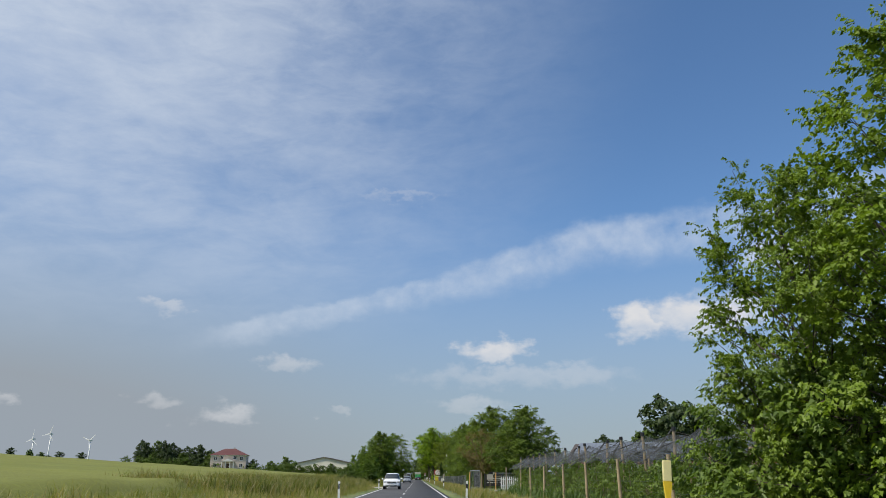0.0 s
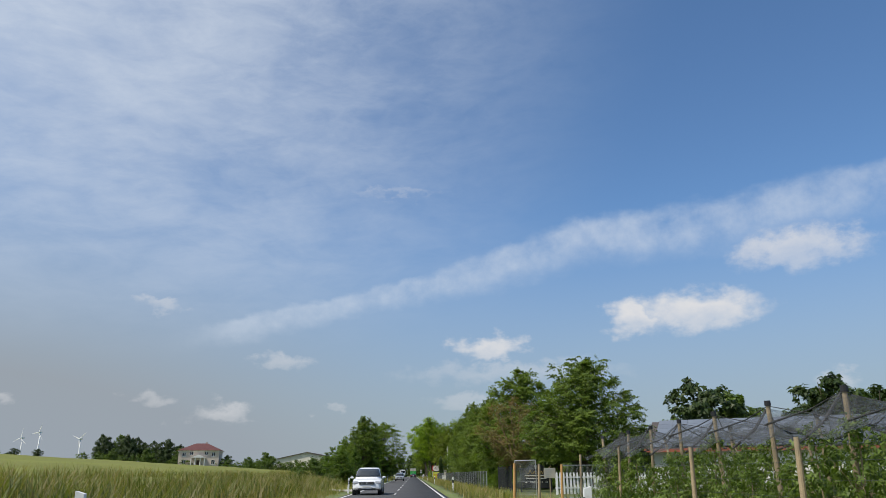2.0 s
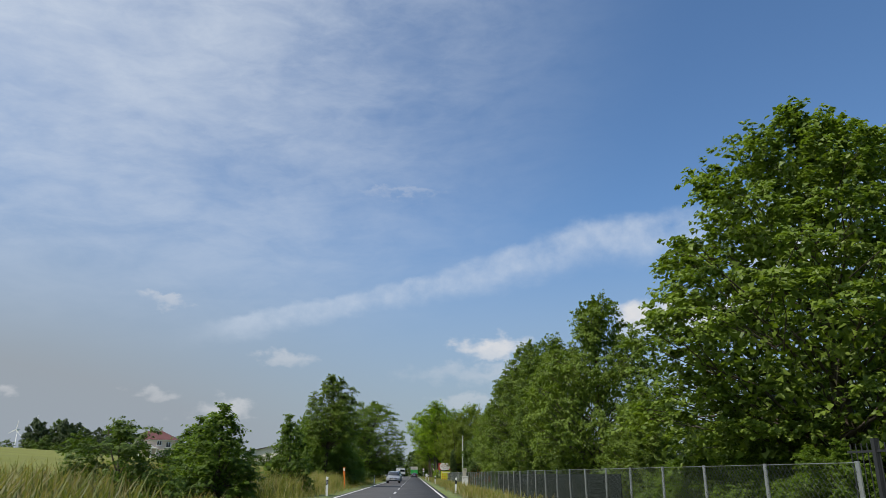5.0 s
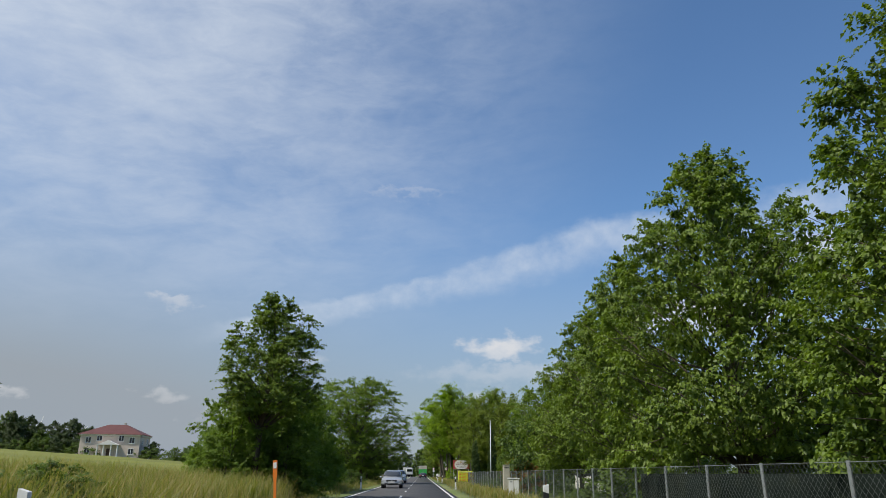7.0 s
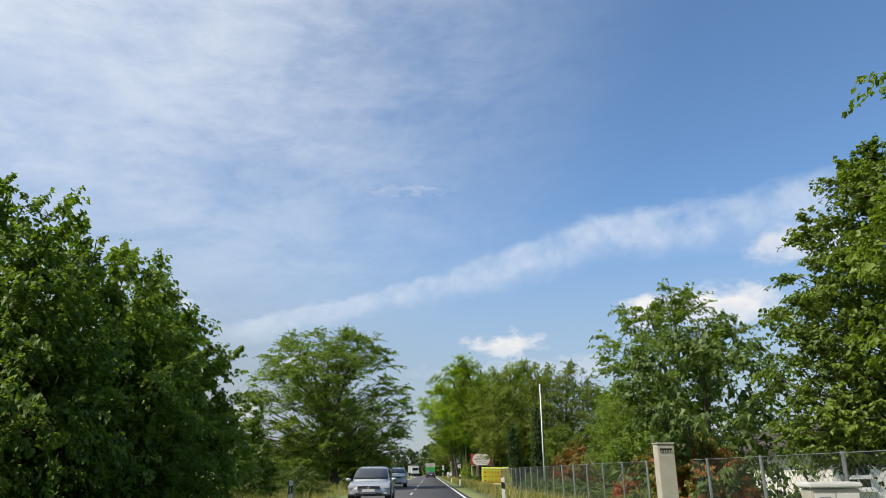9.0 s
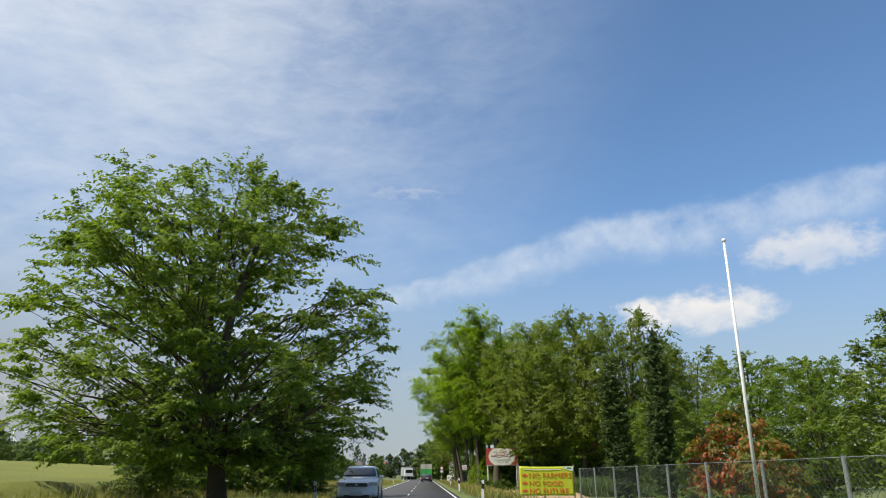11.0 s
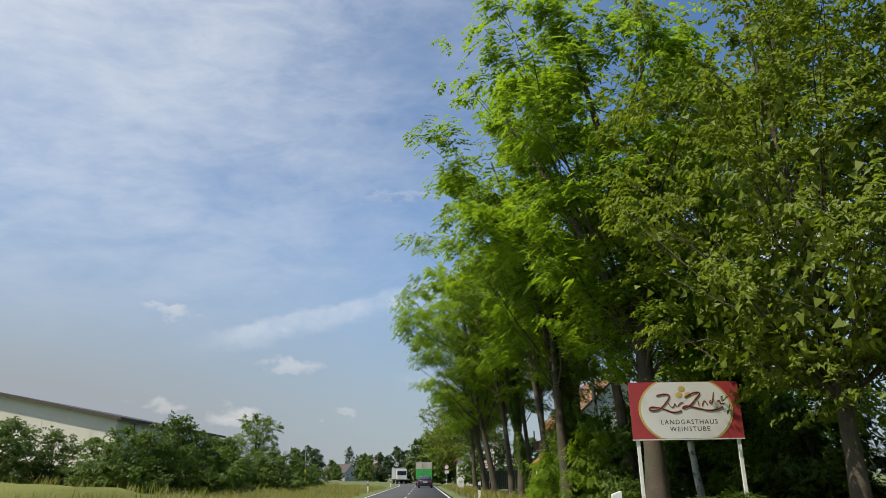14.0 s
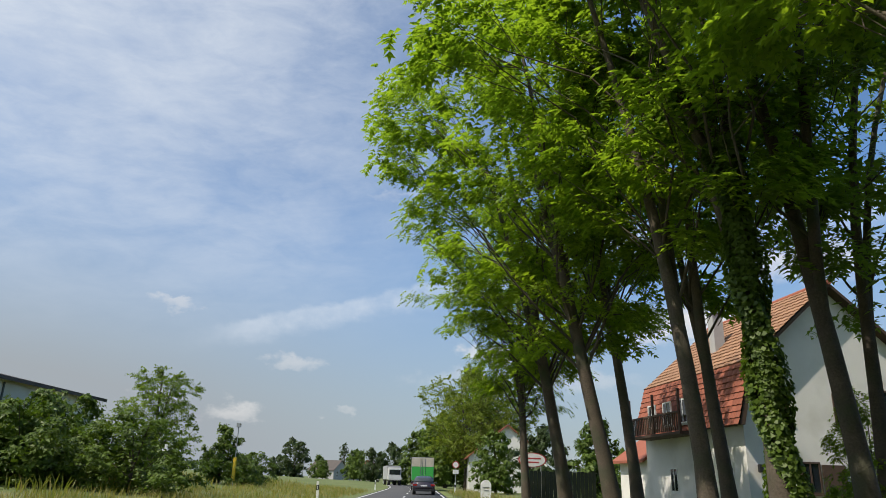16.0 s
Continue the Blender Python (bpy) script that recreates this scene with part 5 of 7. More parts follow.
def winery_sign():
    root = thing("winery_sign", "black arched entrance sign with gold and pale lettering", "sign", pose(8.45, 82.0, 0, 0, 0, -4))
    arch = [(-0.95, 0.25), (0.95, 0.25), (0.95, 1.55), (0.62, 1.58)]
    arch += [(0.62 * math.cos(a), 1.58 + 0.24 * math.sin(a)) for a in np.linspace(0.15, math.pi - 0.15, 9)] + [(-0.62, 1.58), (-0.95, 1.55)]
    board = part("board", prism(bmesh.new(), arch, -0.03, 0.03), SIGNBLACK, root)
    for x in (-1.03, 1.03):
        p = part("post", boxed(x - 0.05, x + 0.05, -0.05, 0.05, 0, 1.62), DARKIRON, root)
        bm = bmesh.new()
        bmesh.ops.create_uvsphere(bm, u_segments=10, v_segments=6, radius=0.055, matrix=Matrix.Translation((x, 0, 1.67)))
        part("ball", bm, GOLD, p, "gold ball", True)
    bm = bmesh.new()
    for i in range(9):
        bmesh.ops.create_icosphere(bm, subdivisions=1, radius=0.045, matrix=Matrix.Translation(((i % 3 - 1) * 0.06 * (1 - i // 3 * 0.3), -0.045, 1.70 - i // 3 * 0.075)) @ Matrix.Diagonal((1, 0.4, 1.2, 1)))
    part("emblem", bm, PALE, board, "pale grape-like emblem")
    s = swirl("gold_stroke", [(-0.85, 1.36), (-0.7, 1.44), (-0.66, 1.22), (-0.56, 1.15), (-0.42, 1.36), (-0.38, 1.48), (-0.34, 1.2), (-0.22, 1.2)], 0.018, GOLD, board)
    s.location = (0, -0.045, 0)
    for i in range(6):
        s = swirl("gold_stroke", [(-0.18 + i * 0.16, 1.20), (-0.14 + i * 0.16, 1.36), (-0.08 + i * 0.16, 1.34), (-0.06 + i * 0.16, 1.20)], 0.014, GOLD, board)
        s.location = (0, -0.045, 0)
    part("text_bar", boxed(-0.78, 0.78, -0.042, -0.034, 1.04, 1.10), PALE, board)
    part("thin_bar", boxed(-0.82, 0.82, -0.042, -0.034, 0.985, 0.995), GOLD, board)
    part("text_bar", boxed(-0.68, 0.70, -0.042, -0.034, 0.86, 0.92), PALE, board)
    text_mesh("EINFAHRT", 0.2, PALE, board, Matrix.Translation((0.02, -0.036, 0.64)) @ UP)
    for x in (-0.68, 0.72):
        bm = bmesh.new()
        prism(bm, [(x - 0.1, 0.62), (x, 0.62), (x, 0.57), (x + 0.09, 0.64), (x, 0.71), (x, 0.66), (x - 0.1, 0.66)], -0.042, -0.034)
        part("arrow", bm, PALE, board)


winery_sign()


def bar_fence(name, label, x, y0, y1, h, gap):
    root = thing(name, label, "fence")
    first = None
    for y in np.arange(y0, y1, gap):
        if first is None:
            first = part("bar", rod(bmesh.new(), (0, 0, 0.06), (0, 0, h), 0.009, 0.009, 6), DARKIRON, root)
            first.matrix_basis = pose(x, y, 0)
        else:
            shared("bar", first, root, pose(x, y, 0))
    for z in (0.18, h - 0.14):
        part("rail", boxed(x - 0.018, x + 0.018, y0, y1, z, z + 0.035), DARKIRON, root)
    for y in np.arange(y0, y1 + 0.1, 2.5):
        part("post", boxed(x - 0.04, x + 0.04, y - 0.04, y + 0.04, 0, h + 0.06), DARKIRON, root)
    return root


bar_fence("iron_fence", "dark iron bar fence of the winery", 6.9, 83.0, 91.2, 1.72, 0.14)


def wire_fence(name, label, x, y0, y1, h, step, screen=False):
    """Chain-link: crossing slanted wires, a top wire and concrete-grey posts."""
    root = thing(name, label, "fence")
    lines = []
    k = 0.13
    for y in np.arange(y0 - h, y1, k):
        for sgn in (1, -1):
            a, b = (y, y + h) if sgn > 0 else (y + h, y)
            za, zb = 0.05, h
            lo, hi = max(min(a, b), y0), min(max(a, b), y1)
            if hi - lo < 0.05:
                continue
            f = lambda yy: za + (zb - za) * (yy - a) / (b - a)
            lines.append([((x, lo, f(lo)), 0.0024), ((x, hi, f(hi)), 0.0024)])
    v, q = tubes(lines, 3)
    tagged(mesh_object("wire_mesh", v, q, GREENWIRE, root), kind="stuff")
    for z in (0.08, h):
        v, q = tubes([[((x, y, z), 0.005) for y in np.linspace(y0, y1, int((y1 - y0) / 4) + 2)]], 4)
        mesh_object("tension_wire", v, q, STEEL, root)
    first = None
    r = random.Random(int(y0))
    for y in np.arange(y0, y1 + 0.1, step):
        m = pose(x + 0.03, y, 0, r.uniform(-1.2, 1.2), r.uniform(-1.2, 1.2), 0)
        if first is None:
            first = part("post", rod(bmesh.new(), (0, 0, -0.1), (0, 0, h + 0.02), 0.032, 0.032, 8), STEEL, root)
            first.matrix_basis = m
        else:
            shared("post", first, root, m)
    return root


wire_fence("chain_link_fence", "chain-link fence with grey posts before the lindens", 5.75, 89.2, 160.0, 1.40, 2.5)
wire_fence("chain_link_fence", "chain-link garden fence with grey posts", 5.75, 163.5, 203.6, 1.42, 2.5, True)
# a thin, flat, nearly black-green sheet just behind the mesh
for y0, y1, h in ((101, 132, 1.25),):
    ob = part("shade_cloth", boxed(6.02, 6.05, y0, y1, 0.05, h), MATTDARK)
    tagged(ob, "dark green sheet behind the wire fence", "screen")
for i in range(16):
    plant(shrub_d, 7.2 + 0.5 * (i % 3), 93 + i * 4.2, 0.34, 0.45, i * 1.1, "low undergrowth shrub behind the wire fence")
for i in range(11):
    plant(shrub_d, 7.3 + 0.4 * (i % 2), 165.5 + i * 3.5, 0.42, 0.48, i * 1.7, "clipped hedge shrub behind the garden fence")

ob = bmesh.new()
box(ob, -0.21, 0.21, -0.16, 0.16, -0.05, 1.80, 0.012)
pil = thing("letterbox_pillar", "tall concrete pillar with a letter slot", "pillar", pose(5.75, 161.9, 0, 0, 0, 4))
part("body", ob, CONCRETE, pil)
part("cap", boxed(-0.225, 0.225, -0.175, 0.175, 1.80, 1.84, 0.008), CONCRETE, pil)
part("slot", boxed(-0.15, 0.15, -0.166, -0.1605, 1.60, 1.70), BLACK, pil, "dark letter slot")
for k in range(7):
    part("bar", boxed(-0.14 + k * 0.044, -0.122 + k * 0.044, -0.170, -0.1665, 1.60, 1.66), CONCRETE, pil)


def cable_cabinet(m):
    root = thing("cable_cabinet", "pale grey roadside cable cabinet with lid", "utility cabinet", m)
    part("body", boxed(-0.31, 0.31, -0.17, 0.17, 0, 0.94, 0.015), CONCRETE, root)
    part("lid", boxed(-0.34, 0.34, -0.2, 0.2, 0.945, 1.02, 0.02), SIGNWHITE, root)
    part("door", boxed(-0.28, -0.02, -0.18, -0.172, 0.1, 0.88, 0.003), SIGNWHITE, root)
    part("door", boxed(0.0, 0.28, -0.18, -0.172, 0.1, 0.88, 0.003), SIGNWHITE, root)
    part("vent", boxed(-0.22, -0.08, -0.186, -0.181, 0.78, 0.84), STEEL, root)


cable_cabinet(pose(5.2, 153.6, 0, 0, 0, -5))
flag = thing("flagpole", "white slender flagpole in the garden", "flagpole", pose(7.6, 192.8, 0))
part("pole", rod(bmesh.new(), (0, 0, 0), (0, 0, 6.9), 0.05, 0.03, 10), WHITE, flag, smooth=True)
bm = bmesh.new()
bmesh.ops.create_uvsphere(bm, u_segments=10, v_segments=6, radius=0.06, matrix=Matrix.Translation((0, 0, 6.93)))
part("knob", bm, WHITE, flag, smooth=True)

# ---- banner ----


def banner():
    root = thing("protest_banner", "yellow-green banner with orange slogan on stakes", "banner", pose(6.62, 216.2, 0, 0, 0, 0))
    n, k = 25, 13
    X, Z = np.meshgrid(np.linspace(-1.5, 1.5, n), np.linspace(0.12, 1.66, k))
    Y = 0.008 * np.sin(X * 2.1 + Z * 1.5) + 0.004 * np.sin(X * 7 + Z * 4)
    Zs = Z - 0.03 * np.cos(X * 1.05) * (Z > 1.6)
    i = (np.arange(k - 1)[:, None] * n + np.arange(n - 1)[None]).ravel()
    q = np.stack([i, i + 1, i + n + 1, i + n], 1)
    cloth = mesh_object("cloth", np.stack([X, Y, Zs], 2).reshape(-1, 3), q, BANNER, root, smooth=True)
    so = cloth.modifiers.new("thickness", "SOLIDIFY")
    so.thickness = 0.006
    for x in (-1.53, 1.53):
        part("stake", boxed(x - 0.03, x + 0.03, 0.03, 0.09, -0.1, 1.72), WOOD, root)
    for row, word in enumerate(("NO FARMERS", "NO FOOD", "NO FUTURE")):
        z = 1.15 - row * 0.40
        t = text_mesh(word, 0.385, LETTER, cloth, Matrix.Translation((0, -0.021, z)) @ UP, 0.004, 1.04)
        w = t.dimensions.x
        t.location.x = -0.96 + w / 2
        bm = bmesh.new()
        for a in range(-2, 3):
            mm = Matrix.Translation((-1.22, -0.020, z - 0.05)) @ Matrix.Rotation(a * 0.5, 4, "Y") @ Matrix.Translation((0, 0, 0.09)) @ Matrix.Diagonal((0.038, 0.005, 0.10, 1))
            bmesh.ops.create_icosphere(bm, subdivisions=1, radius=1.0, matrix=mm)
        part("ear_emblem", bm, LETTER, cloth, "orange grain-ear emblem")
    part("text_bar", boxed(-1.3, 0.82, -0.024, -0.020, 1.46, 1.505), SIGNWHITE, cloth)
    bm = bmesh.new()
    prism(bm, [(0.88, 1.64), (1.49, 1.64), (1.49, 1.40), (1.3, 1.42), (1.02, 1.50)], -0.024, -0.020)
    patch = part("corner_patch", bm, SIGNWHITE, cloth, "white corner patch")
    part("logo_bar", boxed(1.15, 1.38, -0.030, -0.025, 1.51, 1.59), TRUCKGREEN, patch)
    X, Y = np.meshgrid(np.linspace(4.4, 9.6, 27), np.linspace(216.8, 236, 40))
    Z = 0.02 + 0.45 * np.exp(-((X - 7.6) / 1.6) ** 2 - ((Y - 221.5) / 3.2) ** 2) + 0.05 * np.sin(X * 3.1) * np.sin(Y * 2.3)
    e = np.minimum(np.minimum(X - 4.4, 9.6 - X) / 0.6, np.minimum(Y - 216.8, 236 - Y) / 1.0)
    Z = Z * np.clip(e, 0, 1) - 0.15 * (1 - np.clip(e, 0, 1))
    i = (np.arange(39)[:, None] * 27 + np.arange(26)[None]).ravel()
    tagged(mesh_object("bare_soil", np.stack([X, Y, Z], 2).reshape(-1, 3), np.stack([i, i + 1, i + 28, i + 27], 1), SAND, smooth=True), "heap of bare sandy soil beside the reeds", "soil", kind="stuff")


banner()

# ---- inn and its sign ----


def inn_sign():
    root = thing("inn_sign", "white oval inn sign on a red board with white poles", "sign", pose(6.98, 242.7, 0, 0, 0, -2))
    for x in (-1.32, 1.32):
        part("pole", boxed(x - 0.04, x + 0.04, 0.0, 0.07, 0, 3.3), WHITE, root)
    board = part("board", boxed(-1.46, 1.46, -0.04, -0.002, 2.08, 3.55, 0.006), SIGNRED, root)
    part("lower_trim", boxed(-1.46, 1.46, -0.05, 0.0, 2.05, 2.078), SIGNWHITE, root)

    def oval(a, b, cut):
        pts = []
        for t in np.linspace(0, 2 * math.pi, 48, endpoint=False):
            pts.append((max(-1.45, min(1.45, a * math.cos(t))), 2.815 + max(-cut, min(cut, b * math.sin(t)))))
        return pts
    part("ochre_rim", prism(bmesh.new(), oval(1.25, 0.92, 0.73), -0.047, -0.0405), OCHRE, board, "ochre rim")
    part("white_oval", prism(bmesh.new(), oval(1.19, 0.88, 0.728), -0.053, -0.0475), SIGNWHITE, board, "off-white oval")
    for pts, w in (([(-0.75, 3.17), (-0.62, 3.22), (-0.35, 3.20), (-0.55, 2.95), (-0.72, 2.80), (-0.98, 2.78), (-0.95, 2.90), (-0.6, 2.84), (-0.3, 2.70), (-0.12, 2.78)], 0.022),
                   ([(0.0, 3.12), (0.18, 3.24), (0.45, 3.26), (0.3, 3.1), (0.12, 2.9), (-0.12, 2.82), (-0.02, 2.92), (0.3, 2.84), (0.7, 2.74), (0.98, 2.86)], 0.022),
                   ([(-0.45, 2.98), (-0.4, 2.86), (-0.3, 2.88), (-0.28, 3.0), (-0.24, 2.88)], 0.014), ([(-0.2, 2.9), (-0.14, 3.0), (-0.06, 2.98)], 0.014),
                   ([(0.34, 3.02), (0.36, 2.9)], 0.014), ([(0.44, 2.9), (0.48, 3.02), (0.55, 3.02), (0.58, 2.92)], 0.014),
                   ([(0.78, 3.24), (0.72, 2.94), (0.62, 2.96), (0.68, 3.04)], 0.014), ([(0.84, 3.0), (0.94, 3.06), (0.9, 2.92), (1.04, 2.96)], 0.014)):
        s = swirl("stroke", pts, w, RUST, board)
        s.location = (0, -0.055, 0.02)
    bm = bmesh.new()
    for x, z in ((-0.06, 3.36), (-0.14, 3.2), (0.1, 3.2)):
        bmesh.ops.create_icosphere(bm, subdivisions=2, radius=0.1, matrix=Matrix.Translation((x, -0.054, z)) @ Matrix.Diagonal((1, 0.05, 0.85, 1)))
    part("leaf_emblem", bm, OCHRE, board, "ochre leaf emblem")
    text_mesh("LANDGASTHAUS", 0.17, DARKIRON, board, Matrix.Translation((0.05, -0.054, 2.50)) @ UP, 0.002, 1.2)
    text_mesh("WEINSTUBE", 0.17, DARKIRON, board, Matrix.Translation((0.05, -0.054, 2.32)) @ UP, 0.002, 1.2)


inn_sign()


def tiled_slope(parent, a, b, c, d, rows, cols, mat, name="roof_tile"):
    """Overlapping tiles on the slope a, b (eaves) to d, c (ridge): each its own piece on one shared mesh."""
    a, b, c, d = map(Vector, (a, b, c, d))
    u, v = (b - a), (d - a)
    w, h = u.length / cols, v.length / rows
    n = u.cross(v).normalized()
    if n.z < 0:
        n = -n
    bm = bmesh.new()
    lip = [(-0.5 * w, 0.0), (-0.18 * w, 0.022), (0.18 * w, 0.022), (0.5 * w, 0.0)]
    lower = [bm.verts.new((x, 0, z + 0.05)) for x, z in lip]
    upper = [bm.verts.new((x, h * 1.12, z + 0.012)) for x, z in lip]
    foot = [bm.verts.new((x, 0, 0.005)) for x, z in lip]
    for k in range(3):
        bm.faces.new((lower[k], lower[k + 1], upper[k + 1], upper[k]))
        bm.faces.new((foot[k], foot[k + 1], lower[k + 1], lower[k]))
    first = None
    rot = Matrix((u.normalized(), v.normalized(), u.normalized().cross(v.normalized()))).transposed()
    if rot.col[2].z < 0:
        rot = Matrix((-u.normalized(), v.normalized(), (-u.normalized()).cross(v.normalized()))).transposed()
    r = random.Random(rows * 31 + cols)
    for j in range(rows):
        left = a + (d - a) * (j / rows)
        right = b + (c - b) * (j / rows)
        for i in range(cols):
            p = left + (right - left) * ((i + 0.5) / cols)
            m = Matrix.Translation(p + n * 0.01) @ rot.to_4x4() @ Matrix.Rotation(r.uniform(-0.015, 0.015), 4, "X")
            m = m @ Matrix.Diagonal(((right - left).length / u.length, 1, 1, 1))
            if first is None:
                first = part(name, bm, mat, parent)
                first.matrix_basis = m
            else:
                shared(name, first, parent, m)


def window_unit(parent, x, y, z, w, h, yaw, frame_mat=WHITE, shutter=None, cross=True):
    """A window set into a wall: frame, pane, bars and shutters."""
    win = new("window")
    win.parent = parent
    win.matrix_basis = pose(x, y, z, 0, 0, yaw)
    bm = bmesh.new()
    for x0, x1, z0, z1 in ((-w / 2, w / 2, 0, 0.07), (-w / 2, w / 2, h - 0.07, h), (-w / 2, -w / 2 + 0.07, 0.07, h - 0.07), (w / 2 - 0.07, w / 2, 0.07, h - 0.07)):
        box(bm, x0, x1, -0.05, 0.02, z0, z1)
    if cross:
        box(bm, -0.03, 0.03, -0.045, 0.02, 0.07, h - 0.07)
    part("frame", bm, frame_mat, win)
    part("pane", boxed(-w / 2 + 0.06, w / 2 - 0.06, -0.012, 0.0, 0.06, h - 0.06), GLASS, win)
    part("sill", boxed(-w / 2 - 0.08, w / 2 + 0.08, -0.12, 0.0, -0.07, -0.003), frame_mat, win)
    if shutter:
        for s in (-1, 1):
            part("shutter", boxed(s * (w * 0.5 + 0.03) - (w * 0.5 if s < 0 else 0), s * (w * 0.5 + 0.03) + (0 if s < 0 else w * 0.5), -0.05, -0.004, 0, h), shutter, win, "red painted shutter")
    return win


def inn():
    """The country inn: a long side to the road, its gable towards the drive."""
    root = thing("country_inn", "white plastered country inn with red tiled mansard roof", "house", pose(12.6, 283.8, 0, 0, 0, 6))
    L, W, E, B, R = 9.4, 8.5, 3.5, 6.0, 9.3
    part("wall", prism(bmesh.new(), [(0, -0.1), (W, -0.1), (W, E), (W - 0.5, B), (W / 2, R), (0.5, B), (0, E)], 0, L), PLASTER, root)
    slab = bmesh.new()
    for s in (1, -1):
        pts = [(-0.42, E), (0.32, B + 0.02), (W / 2, R + 0.16), (W / 2, R + 0.005), (0.49, B), (-0.2, E)]
        prism(slab, [(x if s > 0 else W - x, z) for x, z in pts], -0.5, L + 0.3)
    roof = part("roof", slab, DARKWOOD, root)
    tiled_slope(roof, (0.24, -0.54, B), (0.24, L + 0.32, B), (W / 2, L + 0.32, R + 0.2), (W / 2, -0.54, R + 0.2), 16, 26, OLDTILE)
    tiled_slope(roof, (-0.46, -0.54, E), (-0.46, L + 0.32, E), (0.28, L + 0.32, B + 0.04), (0.28, -0.54, B + 0.04), 10, 28, TILE, "wall_tile")
    part("ridge", rod(bmesh.new(), (W / 2, -0.54, R + 0.2), (W / 2, L + 0.32, R + 0.2), 0.12, 0.12, 10), TILE, roof, "red ridge tiles")
    ch = part("chimney", boxed(1.55, 2.05, 4.3, 4.8, 6.6, R - 0.25), GREYHOUSE, roof, "grey chimney")
    part("chimney_cap", boxed(1.5, 2.1, 4.25, 4.85, R - 0.248, R - 0.18), ROOFDARK, ch)
    # timber balcony on the road side
    bm = bmesh.new()
    for y in np.arange(3.2, 8.6, 0.2):
        box(bm, -1.12, -1.08, y, y + 0.09, 3.5, 4.25)
    box(bm, -1.15, -1.05, 3.1, 8.7, 4.25, 4.33)
    box(bm, -1.15, -0.004, 3.1, 8.7, 3.34, 3.46)
    for y in (3.1, 5.8, 8.6):
        box(bm, -1.14, -1.04, y, y + 0.1, 3.46, 5.3)
    part("balcony", bm, DARKWOOD, root, "dark timber balcony")
    for y in (4.0, 5.6, 7.3):
        window_unit(root, -0.50, y, 3.85, 0.85, 1.1, 90)
    for y in (1.4, 3.8, 6.4):
        window_unit(root, -0.003, y, 0.9, 0.8, 1.1, 90, shutter=SHUTTER)
    for x, z in ((2.6, 1.0), (6.6, 1.0), (1.5, 3.9), (4.4, 3.7), (6.6, 3.9)):
        window_unit(root, x, -0.003, z, 0.85, 1.2, 0, shutter=None, frame_mat=DARKWOOD)
    door = part("door", boxed(3.1, 4.1, -0.06, -0.004, 0, 2.1, 0.01), DARKWOOD, root, "dark wooden door")
    part("handle", rod(bmesh.new(), (3.22, -0.1, 1.05), (3.34, -0.1, 1.05), 0.015), STEEL, door)
    for x in (0.45, 1.15):
        lamp = part("wall_lantern", boxed(x - 0.08, x + 0.08, -0.22, -0.06, 1.75, 2.05, 0.015), BLACK, root, "black wall lantern")
        part("bracket", boxed(x - 0.02, x + 0.02, -0.06, 0.0, 2.0, 2.06), BLACK, lamp)
    part("name_bar", boxed(0.62, 0.98, -0.02, -0.004, 1.55, 1.62), BLACK, root)
    part("name_bar", boxed(0.66, 0.94, -0.02, -0.004, 1.42, 1.46), BLACK, root)
    # low wing behind
    part("rear_wing", prism(bmesh.new(), [(0.3, -0.1), (6.1, -0.1), (6.1, 2.6), (3.2, 4.6), (0.3, 2.6)], L + 0.303, L + 4.5), PLASTER, root)
    wing = bmesh.new()
    for s in (1, -1):
        prism(wing, [(3.2 + s * -3.3, 2.45), (3.2, 4.75), (3.2, 4.62), (3.2 + s * -3.3, 2.3)], L + 0.33, L + 4.8)
    part("wing_roof", wing, TILE, root, "red tiled lower roof")
    # umbrella closed by the gable
    um = thing("folded_parasol", "folded red parasol beside the inn wall", "parasol", pose(10.6, 277.2, 0))
    part("pole", rod(bmesh.new(), (0, 0, 0), (0, 0, 3.4), 0.025), STEEL, um)
    part("cloth", rod(bmesh.new(), (0, 0, 1.1), (0, 0, 3.3), 0.26, 0.06, 10), SHUTTER, um)
    part("foot", boxed(-0.25, 0.25, -0.25, 0.25, 0, 0.1, 0.02), CONCRETE, um)
    # red annexe beside the gable
    ann = thing("red_annexe", "dark red plastered annexe with white framed windows", "house", pose(21.1, 284.3, 0, 0, 0, 6))
    part("wall", prism(bmesh.new(), [(0, -0.1), (7.5, -0.1), (7.5, 5.9), (0, 5.9)], 0, 6), SHUTTER, ann)
    part("roof", prism(bmesh.new(), [(-0.1, 5.903), (7.8, 5.903), (7.0, 6.7), (0.5, 6.7)], -0.4, 6.4), ROOFDARK, ann)
    for x, z in ((1.2, 3.3), (3.6, 3.3), (6.0, 3.3), (1.2, 0.9), (3.6, 0.9), (6.0, 0.9)):
        window_unit(ann, x, -0.003, z, 0.9, 1.4, 0, frame_mat=DARKWOOD)


inn()


